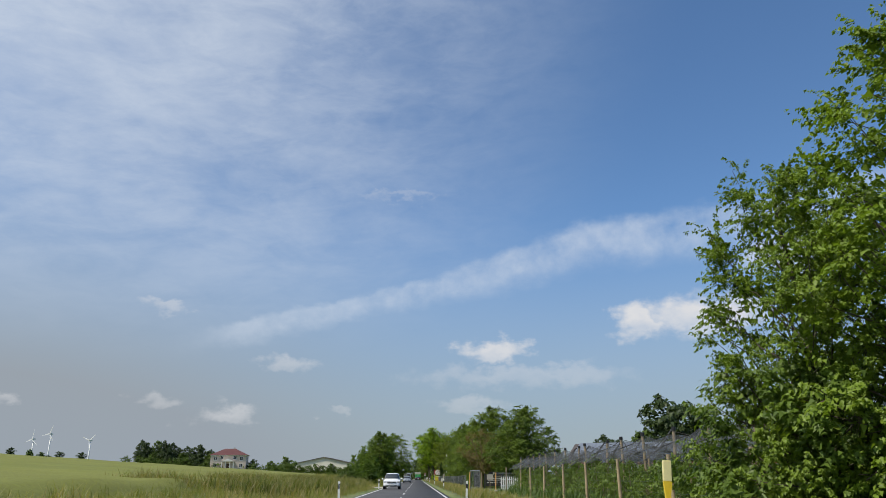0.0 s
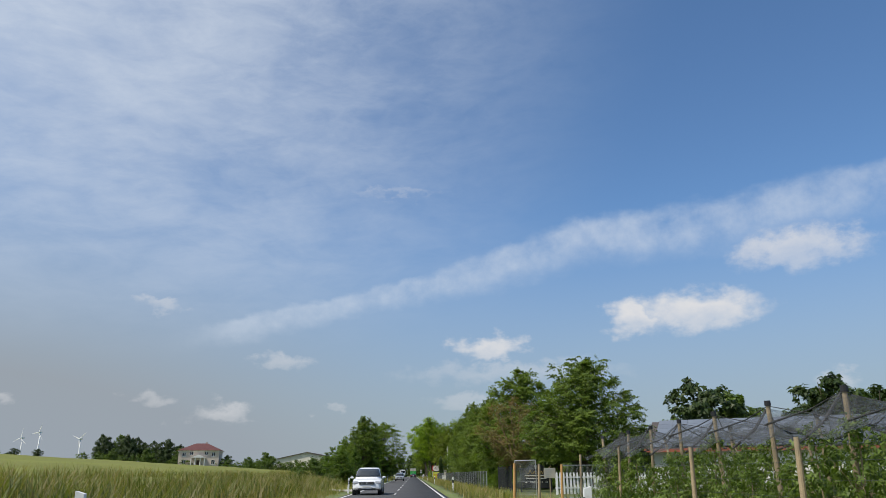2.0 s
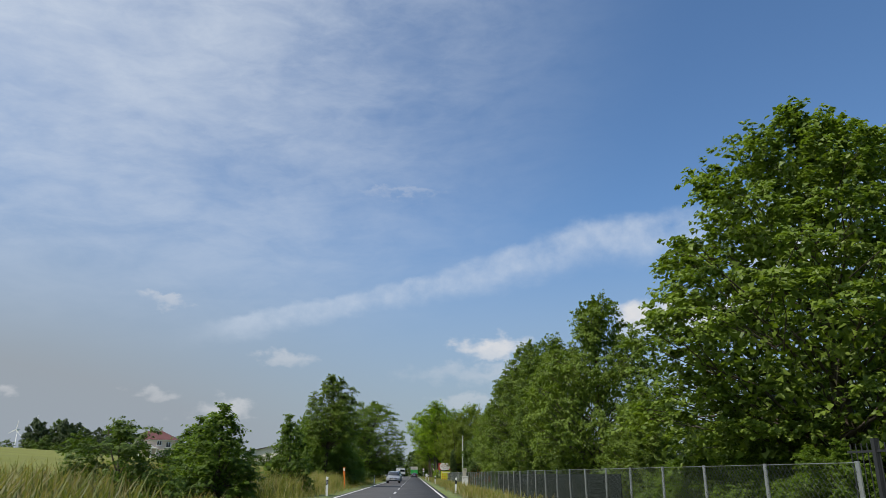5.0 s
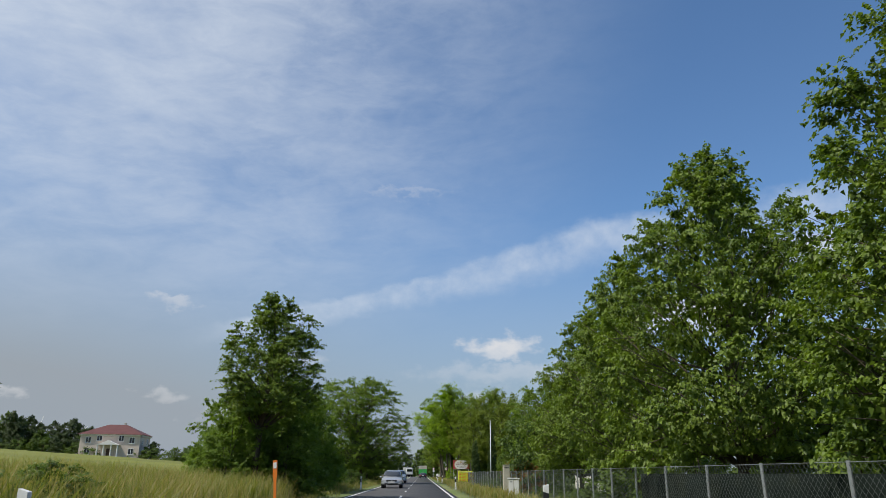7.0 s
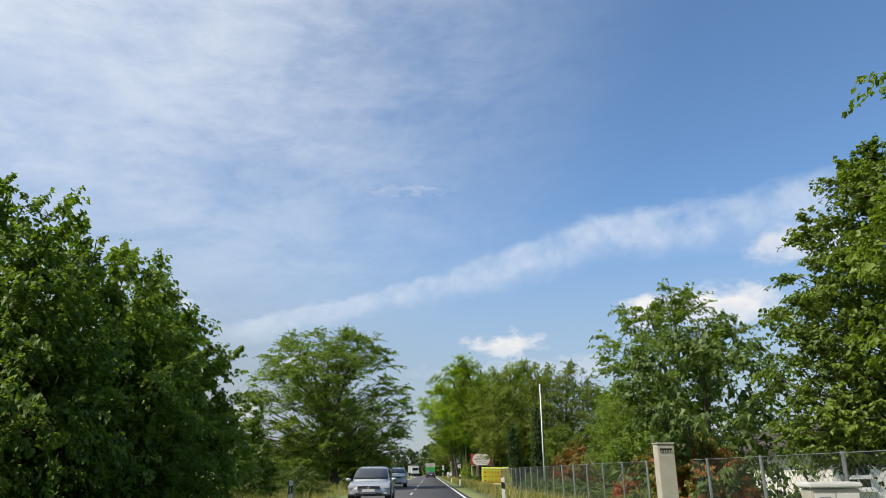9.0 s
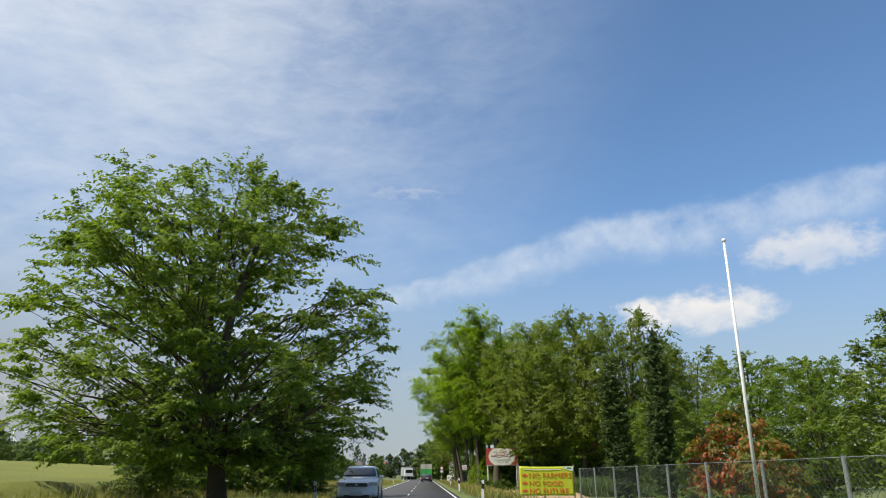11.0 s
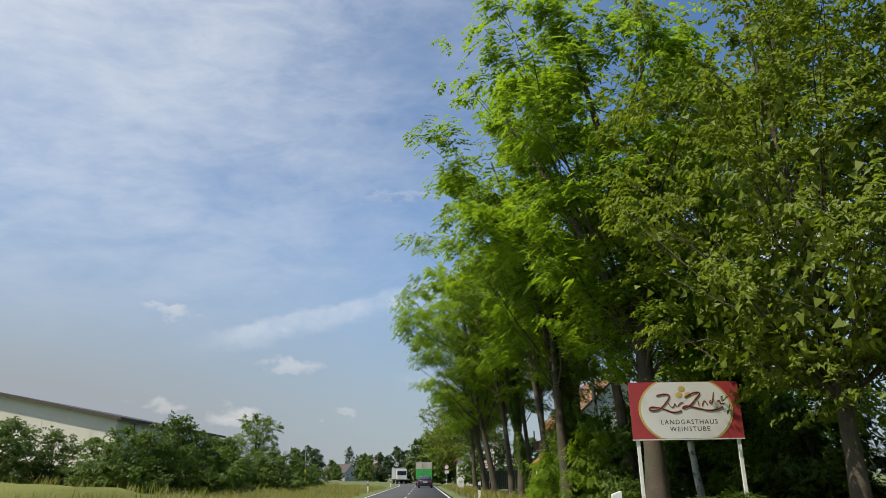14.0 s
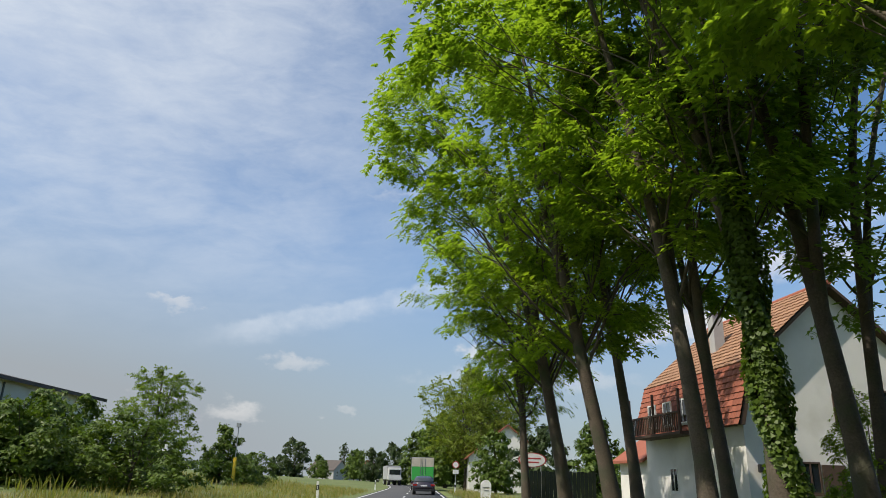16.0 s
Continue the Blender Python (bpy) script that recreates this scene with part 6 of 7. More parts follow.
def ivy(x, y, z0, z1, r0, lean, seed):
    """Ivy wrapped round a trunk."""
    r = np.random.default_rng(seed)
    n = int(1500 * (z1 - z0))
    z, a = r.uniform(z0, z1, n), r.uniform(0, 6.28, n)
    rad = r0 * (1 + 0.35 * np.sin(z * 3 + a * 2)) * r.uniform(0.75, 1.15, n)
    pos = np.stack([x + lean[0] * z / 14 + np.cos(a) * rad, y + lean[1] * z / 14 + np.sin(a) * rad, z], 1)
    nr = np.stack([np.cos(a), np.sin(a), 0.5 + 0 * a], 1) + r.normal(0, 0.3, (n, 3))
    v = leaves(r, pos, nr, 0.1, 0.85)
    return tagged(mesh_object("ivy", v, np.arange(len(v)).reshape(-1, 4), SHRUB), "ivy climbing up a robinia trunk", "climber", kind="stuff")


ivy(6.1, 267.9, 0, 7.5, 0.26, (-1.0, 0), 3)
ivy(5.9, 252.6, 0, 6.5, 0.34, (-0.6, 0.0), 4)
ivy(9.4, 264.3, 0, 4.5, 0.4, (-1.0, 0), 5)

# ---- things by the road further on ----
ms = thing("milestone", "white round-topped roadside stone", "milestone", pose(3.9, 300, 0))
bm = bmesh.new()
prism(bm, [(-0.31, -0.05), (0.31, -0.05), (0.31, 0.95)] + [(0.31 * math.cos(a), 0.95 + 0.3 * math.sin(a)) for a in np.linspace(0.2, math.pi - 0.2, 8)] + [(-0.31, 0.95)], -0.14, 0.14)
bmesh.ops.bevel(bm, geom=list(bm.edges), offset=0.012, segments=1, affect="EDGES")
part("stone", bm, WHITE, ms)
part("inscription_bar", boxed(-0.2, 0.2, -0.157, -0.1535, 0.8, 0.86), STEEL, ms)
part("inscription_bar", boxed(-0.15, 0.15, -0.157, -0.1535, 0.64, 0.69), STEEL, ms)

ov = thing("oval_advert_sign", "white oval advertising sign with red rim on posts", "sign", pose(6.6, 299.2, 0))
for rr, mt, y in ((1.0, SIGNRED, 0.0), (0.9, SIGNWHITE, -0.012)):
    part("plate" if rr == 1.0 else "face", prism(bmesh.new(), [(0.85 * rr * math.cos(a), 2.45 + 0.42 * rr * math.sin(a)) for a in np.linspace(0, 2 * math.pi, 28, endpoint=False)], y - 0.02, y + 0.003), mt, ov)
for k in range(2):
    part("text_bar", boxed(-0.5 + k * 0.1, 0.5 - k * 0.1, -0.04, -0.033, 2.5 - k * 0.22, 2.58 - k * 0.22), SIGNRED, ov)
for x in (-0.5, 0.5):
    part("post", boxed(x - 0.03, x + 0.03, 0.004, 0.06, 0, 2.4), STEEL, ov)
fc = thing("board_fence", "dark board fence beside the inn yard", "fence")
for i in range(18):
    part("board", boxed(5.6 + i * 0.21, 5.79 + i * 0.21, 295.0, 295.03, 0.05, 1.75 + 0.02 * (i % 3)), MATTDARK, fc)
for x in (5.6, 7.4, 9.2):
    part("post", boxed(x, x + 0.1, 295.035, 295.13, 0, 1.8), DARKWOOD, fc)

sg = thing("road_sign", "round traffic sign with white plate on a pole", "road sign", pose(3.3, 326, 0))
part("pole", rod(bmesh.new(), (0, 0, 0), (0, 0, 3.0), 0.035), STEEL, sg)
part("rim", rod(bmesh.new(), (0, -0.05, 2.6), (0, -0.03, 2.6), 0.33, 0.33, 24), SIGNRED, sg)
part("face", rod(bmesh.new(), (0, -0.058, 2.6), (0, -0.051, 2.6), 0.26, 0.26, 24), SIGNWHITE, sg)
part("plate", boxed(-0.28, 0.28, -0.05, -0.03, 1.75, 2.15), SIGNWHITE, sg)

tin = thing("bird_box_post", "white marker box on a thin post in the meadow", "marker", pose(-13.9, 295.7, float(ground_z(-13.9, 295.7)) - 0.05))
part("post", rod(bmesh.new(), (0, 0, 0), (0, 0, 1.9), 0.03), STEEL, tin)
part("box", boxed(-0.16, 0.16, -0.1, 0.1, 1.9, 2.02, 0.01), WHITE, tin)
part("top", boxed(-0.07, 0.07, -0.06, 0.06, 2.022, 2.25, 0.01), WHITE, tin)
mast = thing("service_mast", "thin steel mast with yellow guard at its foot", "mast", pose(-14.0, 311, float(ground_z(-14, 311)) - 0.05))
part("pole", rod(bmesh.new(), (0, 0, 0), (0, 0, 4.2), 0.045, 0.035), STEEL, mast)
part("guard", boxed(-0.1, 0.1, -0.12, 0.12, 0.3, 2.0, 0.01), YELLOW, mast, "yellow guard")
part("lamp_head", boxed(-0.16, 0.16, -0.1, 0.1, 4.2, 4.5, 0.02), STEEL, mast)

# ---- buildings ----


def farm_hall():
    z0 = 0.6
    root = thing("farm_hall", "long cream farm hall with dark low-pitched roof", "hall", pose(-24.1, 281.0, 0, 0, 0, -2))
    W, L, E, R = 24.0, 26.0, 6.15, 8.5
    part("wall", prism(bmesh.new(), [(0, z0), (-W, z0), (-W, E), (-W / 2, R), (0, E)], 0, L), CREAM, root)
    roof = bmesh.new()
    for s in (0, 1):
        pts = [(0.5, E - 0.02), (-W / 2, R + 0.22), (-W / 2, R + 0.02), (0.5, E - 0.24)]
        prism(roof, [(x if s == 0 else -W - x, z) for x, z in pts], -0.5, L + 0.5)
    part("roof", roof, ROOFDARK, root)
    # side away from the sun, its shade painted as a greyer cream
    part("side_wall_cladding", boxed(0.003, 0.06, 0.1, L - 0.1, z0, E - 0.3), SHADEDCREAM, root, "sheet cladding in a shaded cream tone")
    for y in np.arange(3, L, 6):
        part("rib", boxed(0.063, 0.12, y, y + 0.12, z0, E - 0.3), GREENWIRE, root, "dark cladding joint")
    for x in np.arange(-22, 0, 4.0):
        part("wall_joint", boxed(x, x + 0.06, -0.02, -0.003, z0, E - 0.1), CREAM, root)


farm_hall()


def villa():
    z = float(ground_z(-72, 283)) - 0.1
    root = thing("villa", "pale pink villa with red hipped roof and porch", "house", pose(-73.5, 287, z, 0, 0, 8))
    w, d, e = 6.6, 5.0, 5.4
    part("wall", boxed(-w, w, -d, d, 0, e), PINK, root)
    bm = bmesh.new()
    base = [bm.verts.new(p) for p in ((-w - 0.6, -d - 0.6, e), (w + 0.6, -d - 0.6, e), (w + 0.6, d + 0.6, e), (-w - 0.6, d + 0.6, e))]
    top = [bm.verts.new((-2.0, 0, e + 2.5)), bm.verts.new((2.0, 0, e + 2.5))]
    bm.faces.new(base)
    bm.faces.new((base[0], base[1], top[1], top[0]))
    bm.faces.new((base[2], base[3], top[0], top[1]))
    bm.faces.new((base[1], base[2], top[1]))
    bm.faces.new((base[3], base[0], top[0]))
    roof = part("roof", bm, VILLATILE, root, "red hipped roof")
    part("chimney", boxed(1.2, 1.7, 0.4, 0.9, e + 1.6, e + 3.0), CONCRETE, roof)
    part("cornice", boxed(-w - 0.25, w + 0.25, -d - 0.25, d + 0.25, e - 0.35, e - 0.003), PLASTER, root)
    part("porch_roof", prism(bmesh.new(), [(-2.4, 3.0), (2.4, 3.0), (0, 4.0)], -d - 1.8, -d - 0.003), PLASTER, root)
    for x in (-2.2, -0.8, 0.8, 2.2):
        part("column", rod(bmesh.new(), (x, -d - 1.6, 0), (x, -d - 1.6, 3.0), 0.16, 0.14, 10), PLASTER, root)
    for x, zz in ((-4.8, 0.9), (4.8, 0.9), (-4.8, 3.4), (-2.4, 3.9), (2.4, 3.9), (4.8, 3.4)):
        window_unit(root, x, -d - 0.003, zz, 1.2, 1.4, 0)
    part("door", boxed(-0.55, 0.55, -d - 0.05, -d - 0.004, 0, 2.2), DARKWOOD, root)
    for y in (-2.5, 2.2):
        window_unit(root, w + 0.003, y, 3.3, 1.2, 1.4, 90)
        window_unit(root, w + 0.003, y, 0.9, 1.2, 1.4, 90)


villa()


def winery_barn():
    root = thing("winery_barn", "low white barn with blue-grey panelled roof", "barn", pose(17.7, 85.0, 0, 0, 0, -26))
    L, W, E, R = 30.0, 11.0, 2.95, 5.0
    body = bmesh.new()
    prism(body, [(0, -0.05), (W, -0.05), (W, E), (W / 2, R), (0, E)], 0, L)
    bmesh.ops.transform(body, matrix=Matrix.Rotation(-math.pi / 2, 4, "Z"), verts=body.verts)
    bmesh.ops.transform(body, matrix=Matrix.Translation((0, W, 0)), verts=body.verts)
    part("wall", body, PLASTER, root)
    slab = bmesh.new()
    for s in (0, 1):
        pts = [(-0.5, E - 0.12), (W / 2, R + 0.16), (W / 2, R), (-0.5, E - 0.28)]
        prism(slab, [(x if s == 0 else W - x, z) for x, z in pts], -0.5, L + 0.5)
    bmesh.ops.transform(slab, matrix=Matrix.Translation((0, W, 0)) @ Matrix.Rotation(-math.pi / 2, 4, "Z"), verts=slab.verts)
    roof = part("roof", slab, ROOFDARK, root)
    part("fascia", boxed(-0.5, L + 0.5, -0.56, -0.503, E - 0.32, E - 0.08), TILE, root, "red-brown eaves board")
    sl = math.atan2(R + 0.28 - E, W / 2 + 0.5)
    n = 0
    for j in range(6):
        for i in range(27):
            m = Matrix.Translation((0.1 + i * 1.11, -0.4, E - 0.03)) @ Matrix.Rotation(sl, 4, "X") @ Matrix.Translation((0, 0.1 + j * 1.03, 0.05))
            if n == 0:
                first = part("roof_panel", boxed(0.01, 1.10, 0.01, 1.02, 0, 0.03), PANEL, roof, "blue-grey glossy panel")
                first.matrix_basis = m
            else:
                shared("roof_panel", first, roof, m)
            n += 1
    for x in (3, 8, 13, 20):
        window_unit(root, x, -0.003, 1.2, 1.2, 1.0, 0)


winery_barn()


def far_house(x, y, w, d, e, r, wall, roof_mat, yaw, label):
    root = thing("village_house", label, "house", pose(x, y, float(ground_z(x, y)) - 0.1, 0, 0, yaw), "village houses")
    part("wall", prism(bmesh.new(), [(-w / 2, 0), (w / 2, 0), (w / 2, e), (0, r), (-w / 2, e)], -d / 2, d / 2), wall, root)
    bm = bmesh.new()
    for s in (1, -1):
        prism(bm, [(s * (w / 2 + 0.4), e - 0.2), (0, r + 0.15), (0, r), (s * (w / 2 + 0.4), e - 0.35)], -d / 2 - 0.4, d / 2 + 0.4)
    part("roof", bm, roof_mat, root)
    for xx in (-w / 4, w / 4):
        for z in (1.0, e - 1.6):
            window_unit(root, xx, -d / 2 - 0.003, z, 1.0, 1.2, 0)


far_house(-29, 545, 8, 9, 2.8, 6.0, GREYHOUSE, ROOFDARK, 80, "white village house with grey roof far along the road")
far_house(-22, 560, 7, 9, 3.4, 8.0, PINK, TILE, 20, "white village house with red roof far along the road")
far_house(-36, 540, 9, 12, 3.6, 7.0, GREYHOUSE, ROOFDARK, 60, "grey village house far along the road")
far_house(10, 345, 9, 10, 4.0, 7.5, PLASTER, TILE, 0, "white house half hidden behind trees")

far_house(15.0, 171.5, 3.4, 6.0, 2.2, 2.9, PLASTER, ROOFDARK, 4, "low white plastered house behind the garden trees")


def turbine(x, y, hub, turn):
    root = thing("wind_turbine", "white wind turbine far off on the ridge", "wind turbine", pose(x, y, float(ground_z(x, y)), 0, 0, -20), "wind turbines")
    part("tower", rod(bmesh.new(), (0, 0, 0), (0, 0, hub), 2.6, 1.5, 14), WHITE, root, smooth=True)
    nac = part("nacelle", boxed(-2, 2, -5, 6, hub - 1.5, hub + 3, 0.6), WHITE, root)
    part("hub", rod(bmesh.new(), (0, -8, hub + 0.5), (0, -5, hub + 0.5), 0.8, 2.2, 12), WHITE, root)
    for k in range(3):
        bm = bmesh.new()
        prism(bm, [(-0.9, 2), (1.4, 2), (1.9, 8), (0.3, 31), (-0.3, 31)], -0.25, 0.25)
        b = part("blade", bm, WHITE, root)
        b.matrix_basis = Matrix.Translation((0, -6.6, hub + 0.5)) @ Matrix.Rotation(turn + k * 2.0944, 4, "Y")


turbine(-1267, 2424, 119, 0.15)
turbine(-1213, 2424, 136, 0.35)
turbine(-1081, 2424, 115, 0.9)


# ---- vehicles ----


def wheel(parent, x, y, r, w):
    h = new("wheel")
    h.parent = parent
    h.matrix_basis = pose(x, y, r)
    bm = bmesh.new()
    rod(bm, (-w / 2, 0, 0), (w / 2, 0, 0), r, r, 24)
    bmesh.ops.bevel(bm, geom=[e for e in bm.edges if abs(abs(e.verts[0].co.x) - w / 2) < 1e-4 and abs(e.verts[0].co.x - e.verts[1].co.x) < 1e-4], offset=0.03, segments=2, affect="EDGES")
    part("tyre", bm, RUBBER, h)
    bm = bmesh.new()
    s = 1 if x > 0 else -1
    rod(bm, (s * (w / 2 - 0.01), 0, 0), (s * (w / 2 + 0.012), 0, 0), r * 0.64, r * 0.6, 16)
    for k in range(5):
        a = k * 1.2566
        rod(bm, (s * (w / 2 + 0.016), 0, 0), (s * (w / 2 + 0.016), math.cos(a) * r * 0.6, math.sin(a) * r * 0.6), 0.035, 0.03, 6)
    part("rim", bm, STEEL, h)
    return h


def car(name, label, m, paint, L=4.4, W=1.82, H=1.6, nose=0.95, tail=0.6, rails=False, saloon=False, waist=0.60):
    """A car that faces -y, its front at y = 0: body, cabin, glass, lamps, grille, plates, mirrors and wheels."""
    root = thing(name, label, "car", m)
    hw = W / 2
    belt = waist * H
    # lower body: outline in y and z, drawn across and rounded
    side = [(0.03, 0.24), (0.0, 0.42), (0.03, 0.60), (0.12, belt - 0.18), (nose * 0.55, belt - 0.08), (nose, belt), (L - 0.5, belt + 0.03), (L - 0.06, belt - 0.02), (L, 0.55), (L - 0.04, 0.26)]
    xs = [(-hw, 0.06, 0.03), (-hw * 0.96, 0.0, 0.0), (-hw * 0.55, -0.03, 0.02), (0, -0.05, 0.03), (hw * 0.55, -0.03, 0.02), (hw * 0.96, 0.0, 0.0), (hw, 0.06, 0.03)]
    rows = []
    bm = bmesh.new()
    for x, pull, lift in xs:
        edge = abs(x) > hw * 0.98
        row = []
        for y, z in side:
            f = 1 - 2 * y / L
            yy = y + pull * 2.2 * max(0, f) ** 2 * (3 if edge else 1.0) - pull * 1.5 * max(0, -f) ** 2 * (2 if edge else 1)
            zz = z + (lift if z > belt - 0.2 else 0) - (0.05 if edge and z > belt - 0.2 else 0)
            row.append(bm.verts.new((x, yy, zz)))
        rows.append(row)
    n = len(side)
    for a, b in zip(rows, rows[1:]):
        for k in range(n):
            bm.faces.new((a[k], a[(k + 1) % n], b[(k + 1) % n], b[k]))
    bm.faces.new(rows[0])
    bm.faces.new(rows[-1][::-1])
    body = part("body", bm, paint, root, smooth=True)
    body.modifiers.new("rounding", "SUBSURF").levels = 2
    body.modifiers["rounding"].render_levels = 2

    # cabin: a rounded shell that leans in towards the roof, with curved panes let into it
    y0, y1 = nose - 0.02, (L - 0.75 if saloon else L - 0.14)
    t0, t1 = nose + 0.98, (L - 1.6 if saloon else L - tail)
    wb, wt = hw * 0.94, hw * 0.70

    def shell(a, v, grow=0.0):
        """A point of the shell: a goes round it, v from the belt (0) to the roof's edge (1)."""
        lean_v = v ** 1.25
        w = wb + (wt - wb) * lean_v + grow
        ya, yb = y0 + (t0 - y0) * v ** 1.08 - grow, y1 + (t1 - y1) * v ** 1.3 + grow
        ca, sa = math.cos(a), math.sin(a)
        bow = abs(ca) ** 0.4
        x = w * math.copysign(bow, ca)
        y = (ya + yb) / 2 + (yb - ya) / 2 * math.copysign(abs(sa) ** 0.4, sa)
        y -= 0.07 * (1 - bow * bow) * (1 if sa < 0 else -0.5)
        return (x, y, belt - 0.03 + (H - 0.03 - belt) * math.sin(v * 1.45) / math.sin(1.45))
    bm = bmesh.new()
    around = [2 * math.pi * (i + 0.5) / 96 for i in range(96)]
    rings = [[bm.verts.new(shell(a, v)) for a in around] for v in (0, 0.2, 0.4, 0.6, 0.8, 0.92, 1.0)]
    mid = ((t0 + t1) / 2)
    for f, z in ((0.9, H - 0.012), (0.6, H - 0.001), (0.25, H)):
        rings.append([bm.verts.new((p[0] * f, (p[1] - mid) * f + mid, z)) for p in (shell(a, 1.0) for a in around)])
    for p, q in zip(rings, rings[1:]):
        for i in range(96):
            bm.faces.new((p[i], p[(i + 1) % 96], q[(i + 1) % 96], q[i]))
    bm.faces.new(rings[-1])
    part("cabin", bm, paint, root, smooth=True)

    def pane(name, a0, a1, v0=0.1, v1=0.9, mat=GLASS, grow=0.007):
        bm = bmesh.new()
        n, k = 14, 6
        grid = [[bm.verts.new(shell(radians(a0 + (a1 - a0) * i / n), v0 + (v1 - v0) * j / k, grow)) for i in range(n + 1)] for j in range(k + 1)]
        rim = [[bm.verts.new(shell(radians(a0 + (a1 - a0) * i / n), v0 + (v1 - v0) * j / k, -0.004)) for i in range(n + 1)] for j in (0, k)]
        for j in range(k):
            for i in range(n):
                bm.faces.new((grid[j][i], grid[j][i + 1], grid[j + 1][i + 1], grid[j + 1][i]))
        for i in range(n):
            bm.faces.new((grid[0][i], grid[0][i + 1], rim[0][i + 1], rim[0][i]))
            bm.faces.new((grid[k][i], grid[k][i + 1], rim[1][i + 1], rim[1][i]))
        return part(name, bm, mat, root, smooth=True)
    pane("windscreen", -90 - 50, -90 + 50, 0.14, 0.88, CARGLASS, 0.02)
    pane("rear_window", 90 - 52, 90 + 52, 0.2, 0.86, CARGLASS, 0.02)
    for s in (-1, 1):
        for a0, a1 in ((-20, -3), (-2, 12), (13, 27)):
            pane("side_window", a0 if s > 0 else 180 - a0, a1 if s > 0 else 180 - a1, 0.08, 0.86, grow=0.016)
        pane("window_trim", -24 if s > 0 else 204, 31 if s > 0 else 149, 0.03, 0.9, BLACK, 0.009)
        bm = bmesh.new()
        bmesh.ops.create_icosphere(bm, subdivisions=3, radius=1.0, matrix=Matrix.Translation((s * (hw + 0.10), nose + 0.29, belt + 0.05)) @ Matrix.Diagonal((0.115, 0.08, 0.07, 1)))
        mir = part("mirror", bm, paint, root, smooth=True)
        part("mirror_glass", boxed(s * (hw + 0.10) - 0.07, s * (hw + 0.10) + 0.07, nose + 0.37, nose + 0.385, belt + 0.01, belt + 0.09), GLASS, mir)
        part("headlamp", boxed(s * hw * 0.76 - 0.19, s * hw * 0.76 + 0.19, 0.0, 0.30, belt - 0.31, belt - 0.17, 0.03), LAMP, root, "clear headlamp")
        part("tail_lamp", boxed(s * hw * 0.78 - 0.17, s * hw * 0.78 + 0.17, L - 0.12, L + 0.015, belt - 0.20, belt - 0.04, 0.02), REDLAMP, root, "red tail lamp")
        part("fog_lamp", boxed(s * hw * 0.74 - 0.1, s * hw * 0.74 + 0.1, -0.02, 0.12, 0.36, 0.44, 0.015), LAMP, root)
        part("door_handle", boxed(s * (hw + 0.005) - 0.012, s * (hw + 0.005) + 0.012, L * 0.46, L * 0.46 + 0.16, belt - 0.14, belt - 0.11), paint, root)
        if rails:
            part("roof_rail", rod(bmesh.new(), (s * wt * 0.88, t0 + 0.2, H + 0.02), (s * wt * 0.88, t1 - 0.1, H + 0.02), 0.018), BLACK, root)
        part("sill", boxed(s * (hw - 0.04) - 0.03, s * (hw - 0.04) + 0.03, 1.2, L - 1.2, 0.2, 0.34), BLACK, root)
        for y in (0.85, L - 0.85):
            wheel(root, s * (hw - 0.12), y, 0.34, 0.22)
            part("wheel_arch", rod(bmesh.new(), (s * (hw - 0.25), y, 0.36), (s * (hw + 0.004), y, 0.36), 0.40, 0.40, 20), BLACK, root)
    gr = part("grille", boxed(-hw * 0.52, hw * 0.52, -0.09, 0.05, belt - 0.36, belt - 0.20, 0.02), BLACK, root, "black grille")
    for k in range(3):
        part("grille_bar", boxed(-hw * 0.5, hw * 0.5, -0.1, -0.092, belt - 0.34 + k * 0.05, belt - 0.325 + k * 0.05), STEEL, gr)
    part("lower_intake", boxed(-hw * 0.6, hw * 0.6, -0.06, 0.06, 0.28, 0.42, 0.02), BLACK, root)
    part("number_plate", boxed(-0.26, 0.26, -0.115, -0.10, 0.45, 0.56), SIGNWHITE, root)
    part("number_plate", boxed(-0.26, 0.26, L + 0.02, L + 0.035, belt - 0.22, belt - 0.11), SIGNWHITE, root)
    part("rear_bumper", boxed(-hw * 0.9, hw * 0.9, L - 0.1, L + 0.06, 0.27, 0.46, 0.03), BLACK, root)
    part("badge", rod(bmesh.new(), (0, -0.105, belt - 0.27), (0, -0.095, belt - 0.27), 0.055, 0.055, 14), STEEL, gr)
    return root


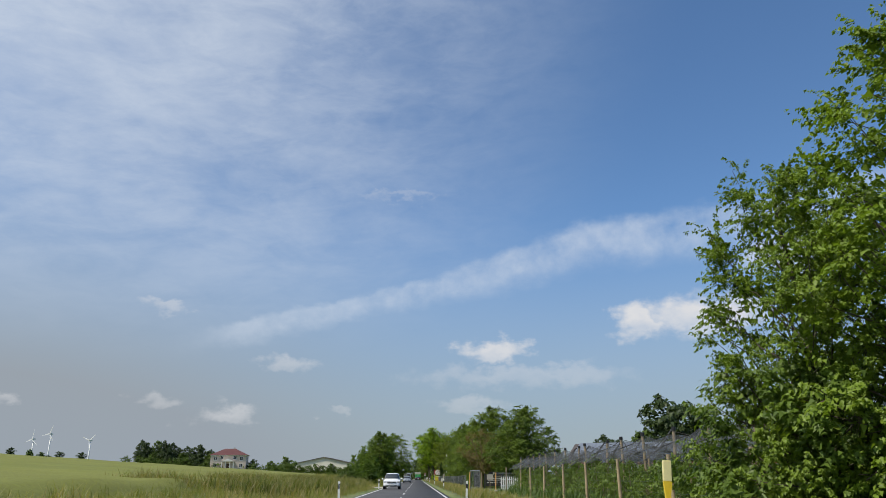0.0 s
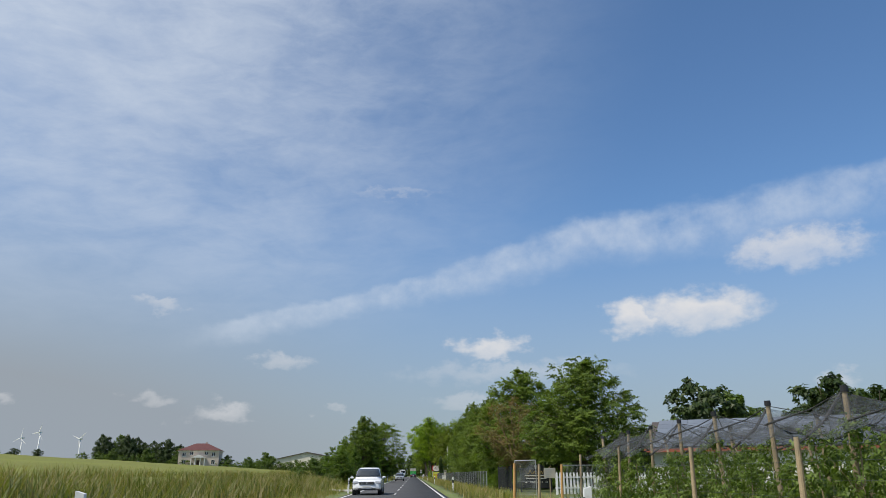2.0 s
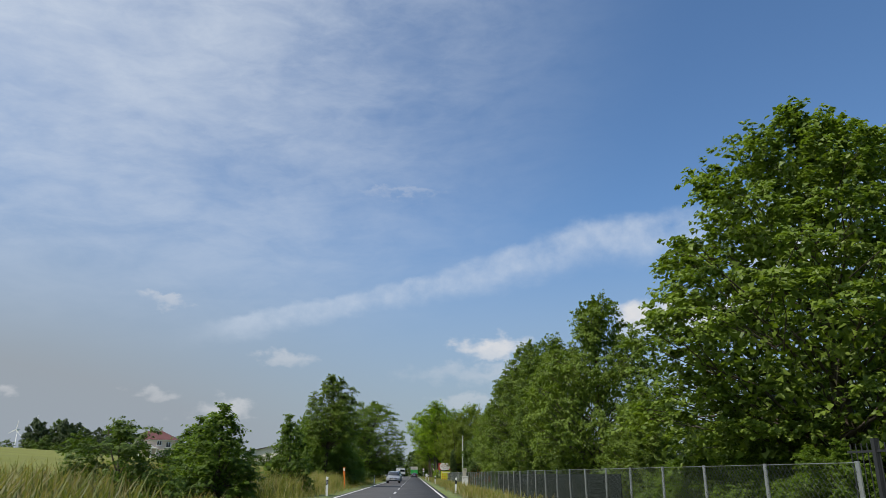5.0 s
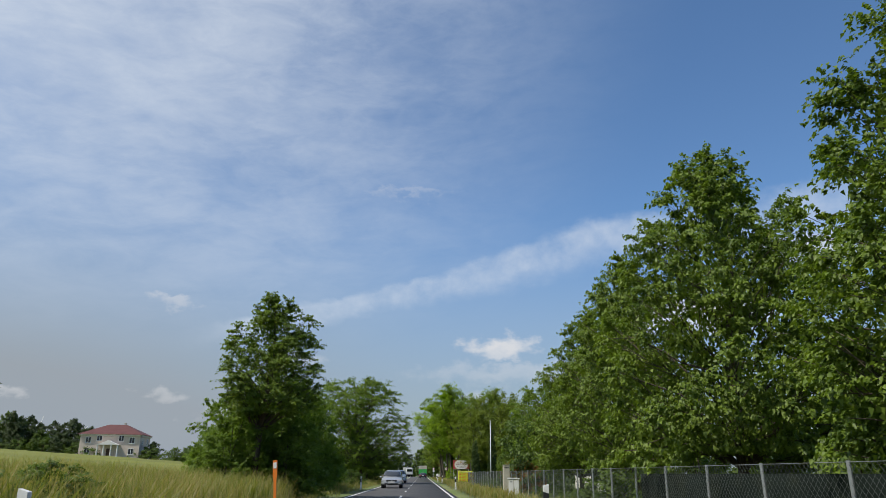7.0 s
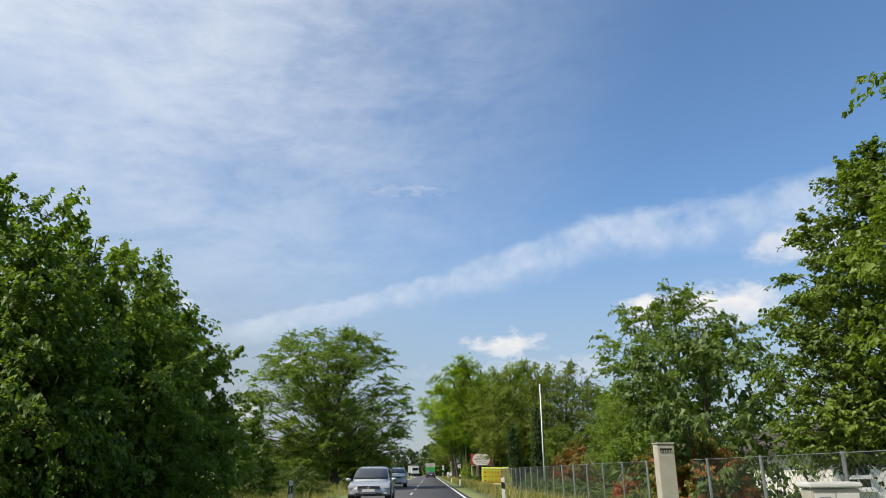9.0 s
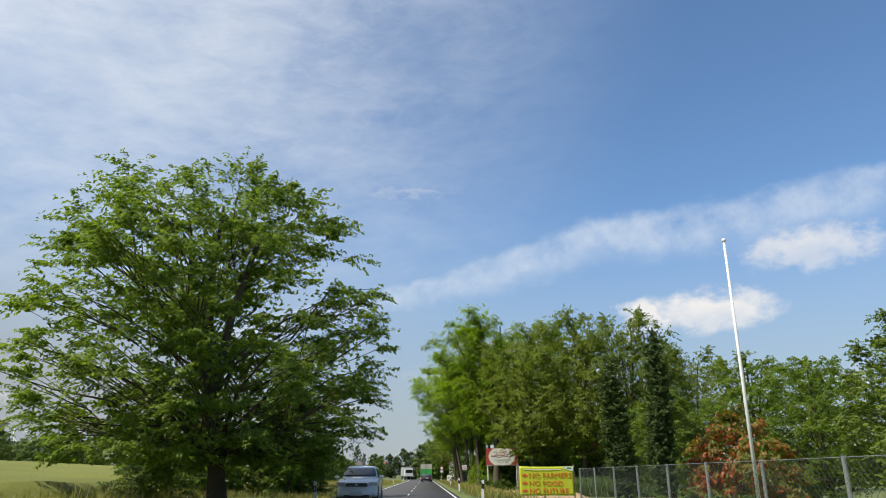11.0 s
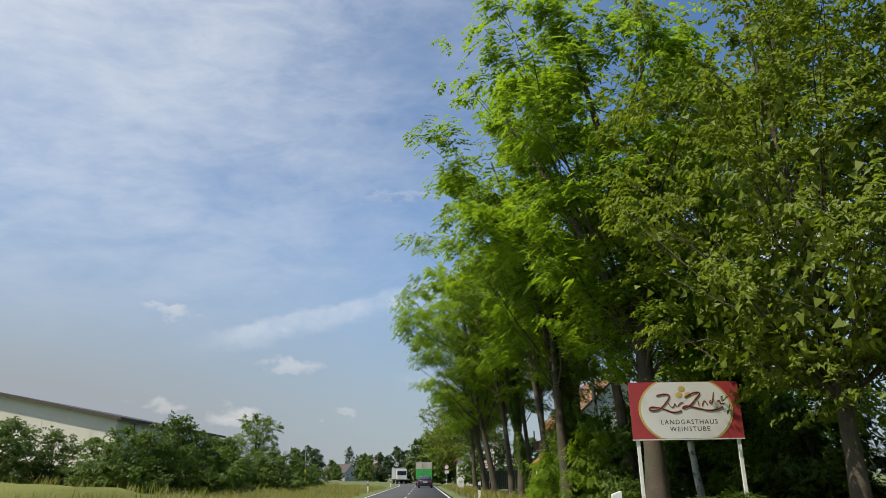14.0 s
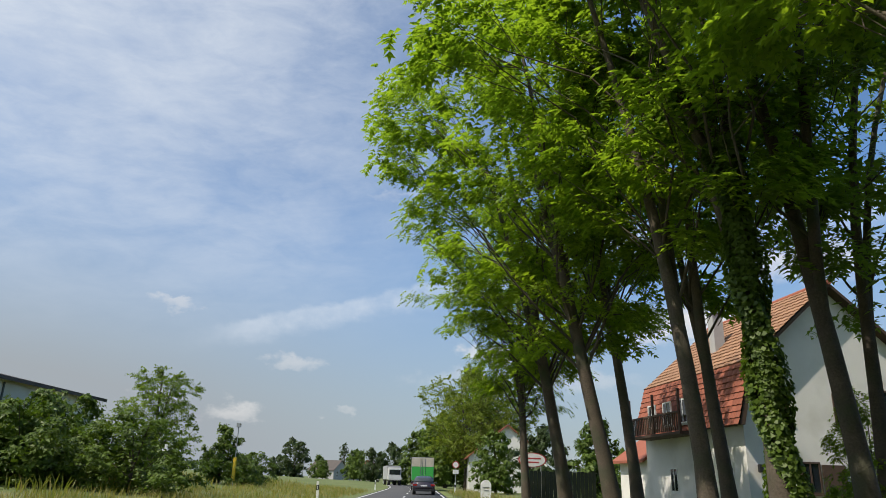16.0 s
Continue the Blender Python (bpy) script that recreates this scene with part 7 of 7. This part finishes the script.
car("white_suv", "white compact SUV with dark glass in the oncoming lane", pose(-2.85, 77.4, 0), CARWHITE, H=1.64)
car("silver_hatchback", "silver hatchback in the oncoming lane", pose(-2.6, 174.5, 0), CARSILVER, L=4.2, W=1.78, H=1.47)
car("white_suv", "pale silver SUV with roof rails in the oncoming lane", pose(-3.05, 208.0, 0), CARWHITE, L=4.2, W=1.82, H=1.64, rails=True, waist=0.67)
car("dark_saloon", "dark plum estate car driving ahead", pose(0.25, 316 + 4.6, 0, 0, 0, 180), CARDARK, L=4.6, W=1.85, H=1.46, saloon=False, tail=1.0)


def lorry(name, label, m, door_low, door_high, L=9.0):
    """A box lorry seen from behind; its rear doors stand at y = 0, the cab at the far end."""
    root = thing(name, label, "lorry", m)
    part("box_body", boxed(-1.27, 1.27, 0.06, L, 1.05, 3.55, 0.04), GREYTARP, root)
    for x in (-0.63, 0.63):
        d = part("rear_door", boxed(x - 0.60, x + 0.60, 0.0, 0.058, 1.1, 2.55, 0.01), door_low, root, "green lower rear door")
        part("upper_panel", boxed(x - 0.60, x + 0.60, 0.0, 0.058, 2.555, 3.5, 0.01), door_high, root, "cream upper panel")
        part("lock_rod", rod(bmesh.new(), (x * 0.4, -0.03, 1.15), (x * 0.4, -0.03, 3.45), 0.02), STEEL, d)
    part("bumper", boxed(-1.2, 1.2, -0.05, 0.05, 0.5, 0.68, 0.01), STEEL, root)
    for s in (-1, 1):
        part("tail_lamp", boxed(s * 1.0 - 0.18, s * 1.0 + 0.18, -0.07, -0.052, 0.72, 0.86), REDLAMP, root, "red tail lamp")
        part("mud_flap", boxed(s * 0.95 - 0.25, s * 0.95 + 0.25, 0.5, 0.52, 0.15, 0.95), BLACK, root)
        for y in (1.1, 2.4, L + 1.2):
            wheel(root, s * 1.0, y, 0.5, 0.5)
    part("chassis", boxed(-0.45, 0.45, 0.1, L + 2.0, 0.75, 1.045), DARKIRON, root)
    part("number_plate", boxed(-0.26, 0.26, -0.062, -0.052, 0.54, 0.65), SIGNWHITE, root)
    cab = part("cab", boxed(-1.22, 1.22, L + 0.35, L + 2.3, 0.9, 3.2, 0.12), SIGNWHITE, root)
    part("windscreen", boxed(-1.05, 1.05, L + 2.29, L + 2.31, 1.9, 2.8), GLASS, cab)


lorry("box_lorry", "box lorry with green and cream rear doors driving ahead", pose(0.15, 338, 0), TRUCKGREEN, TRUCKCREAM)
lorry("tarpaulin_lorry", "grey tarpaulin lorry standing far along the road", pose(-6.5, 405, 0, 0, 0, 188), GREYTARP, GREYTARP)
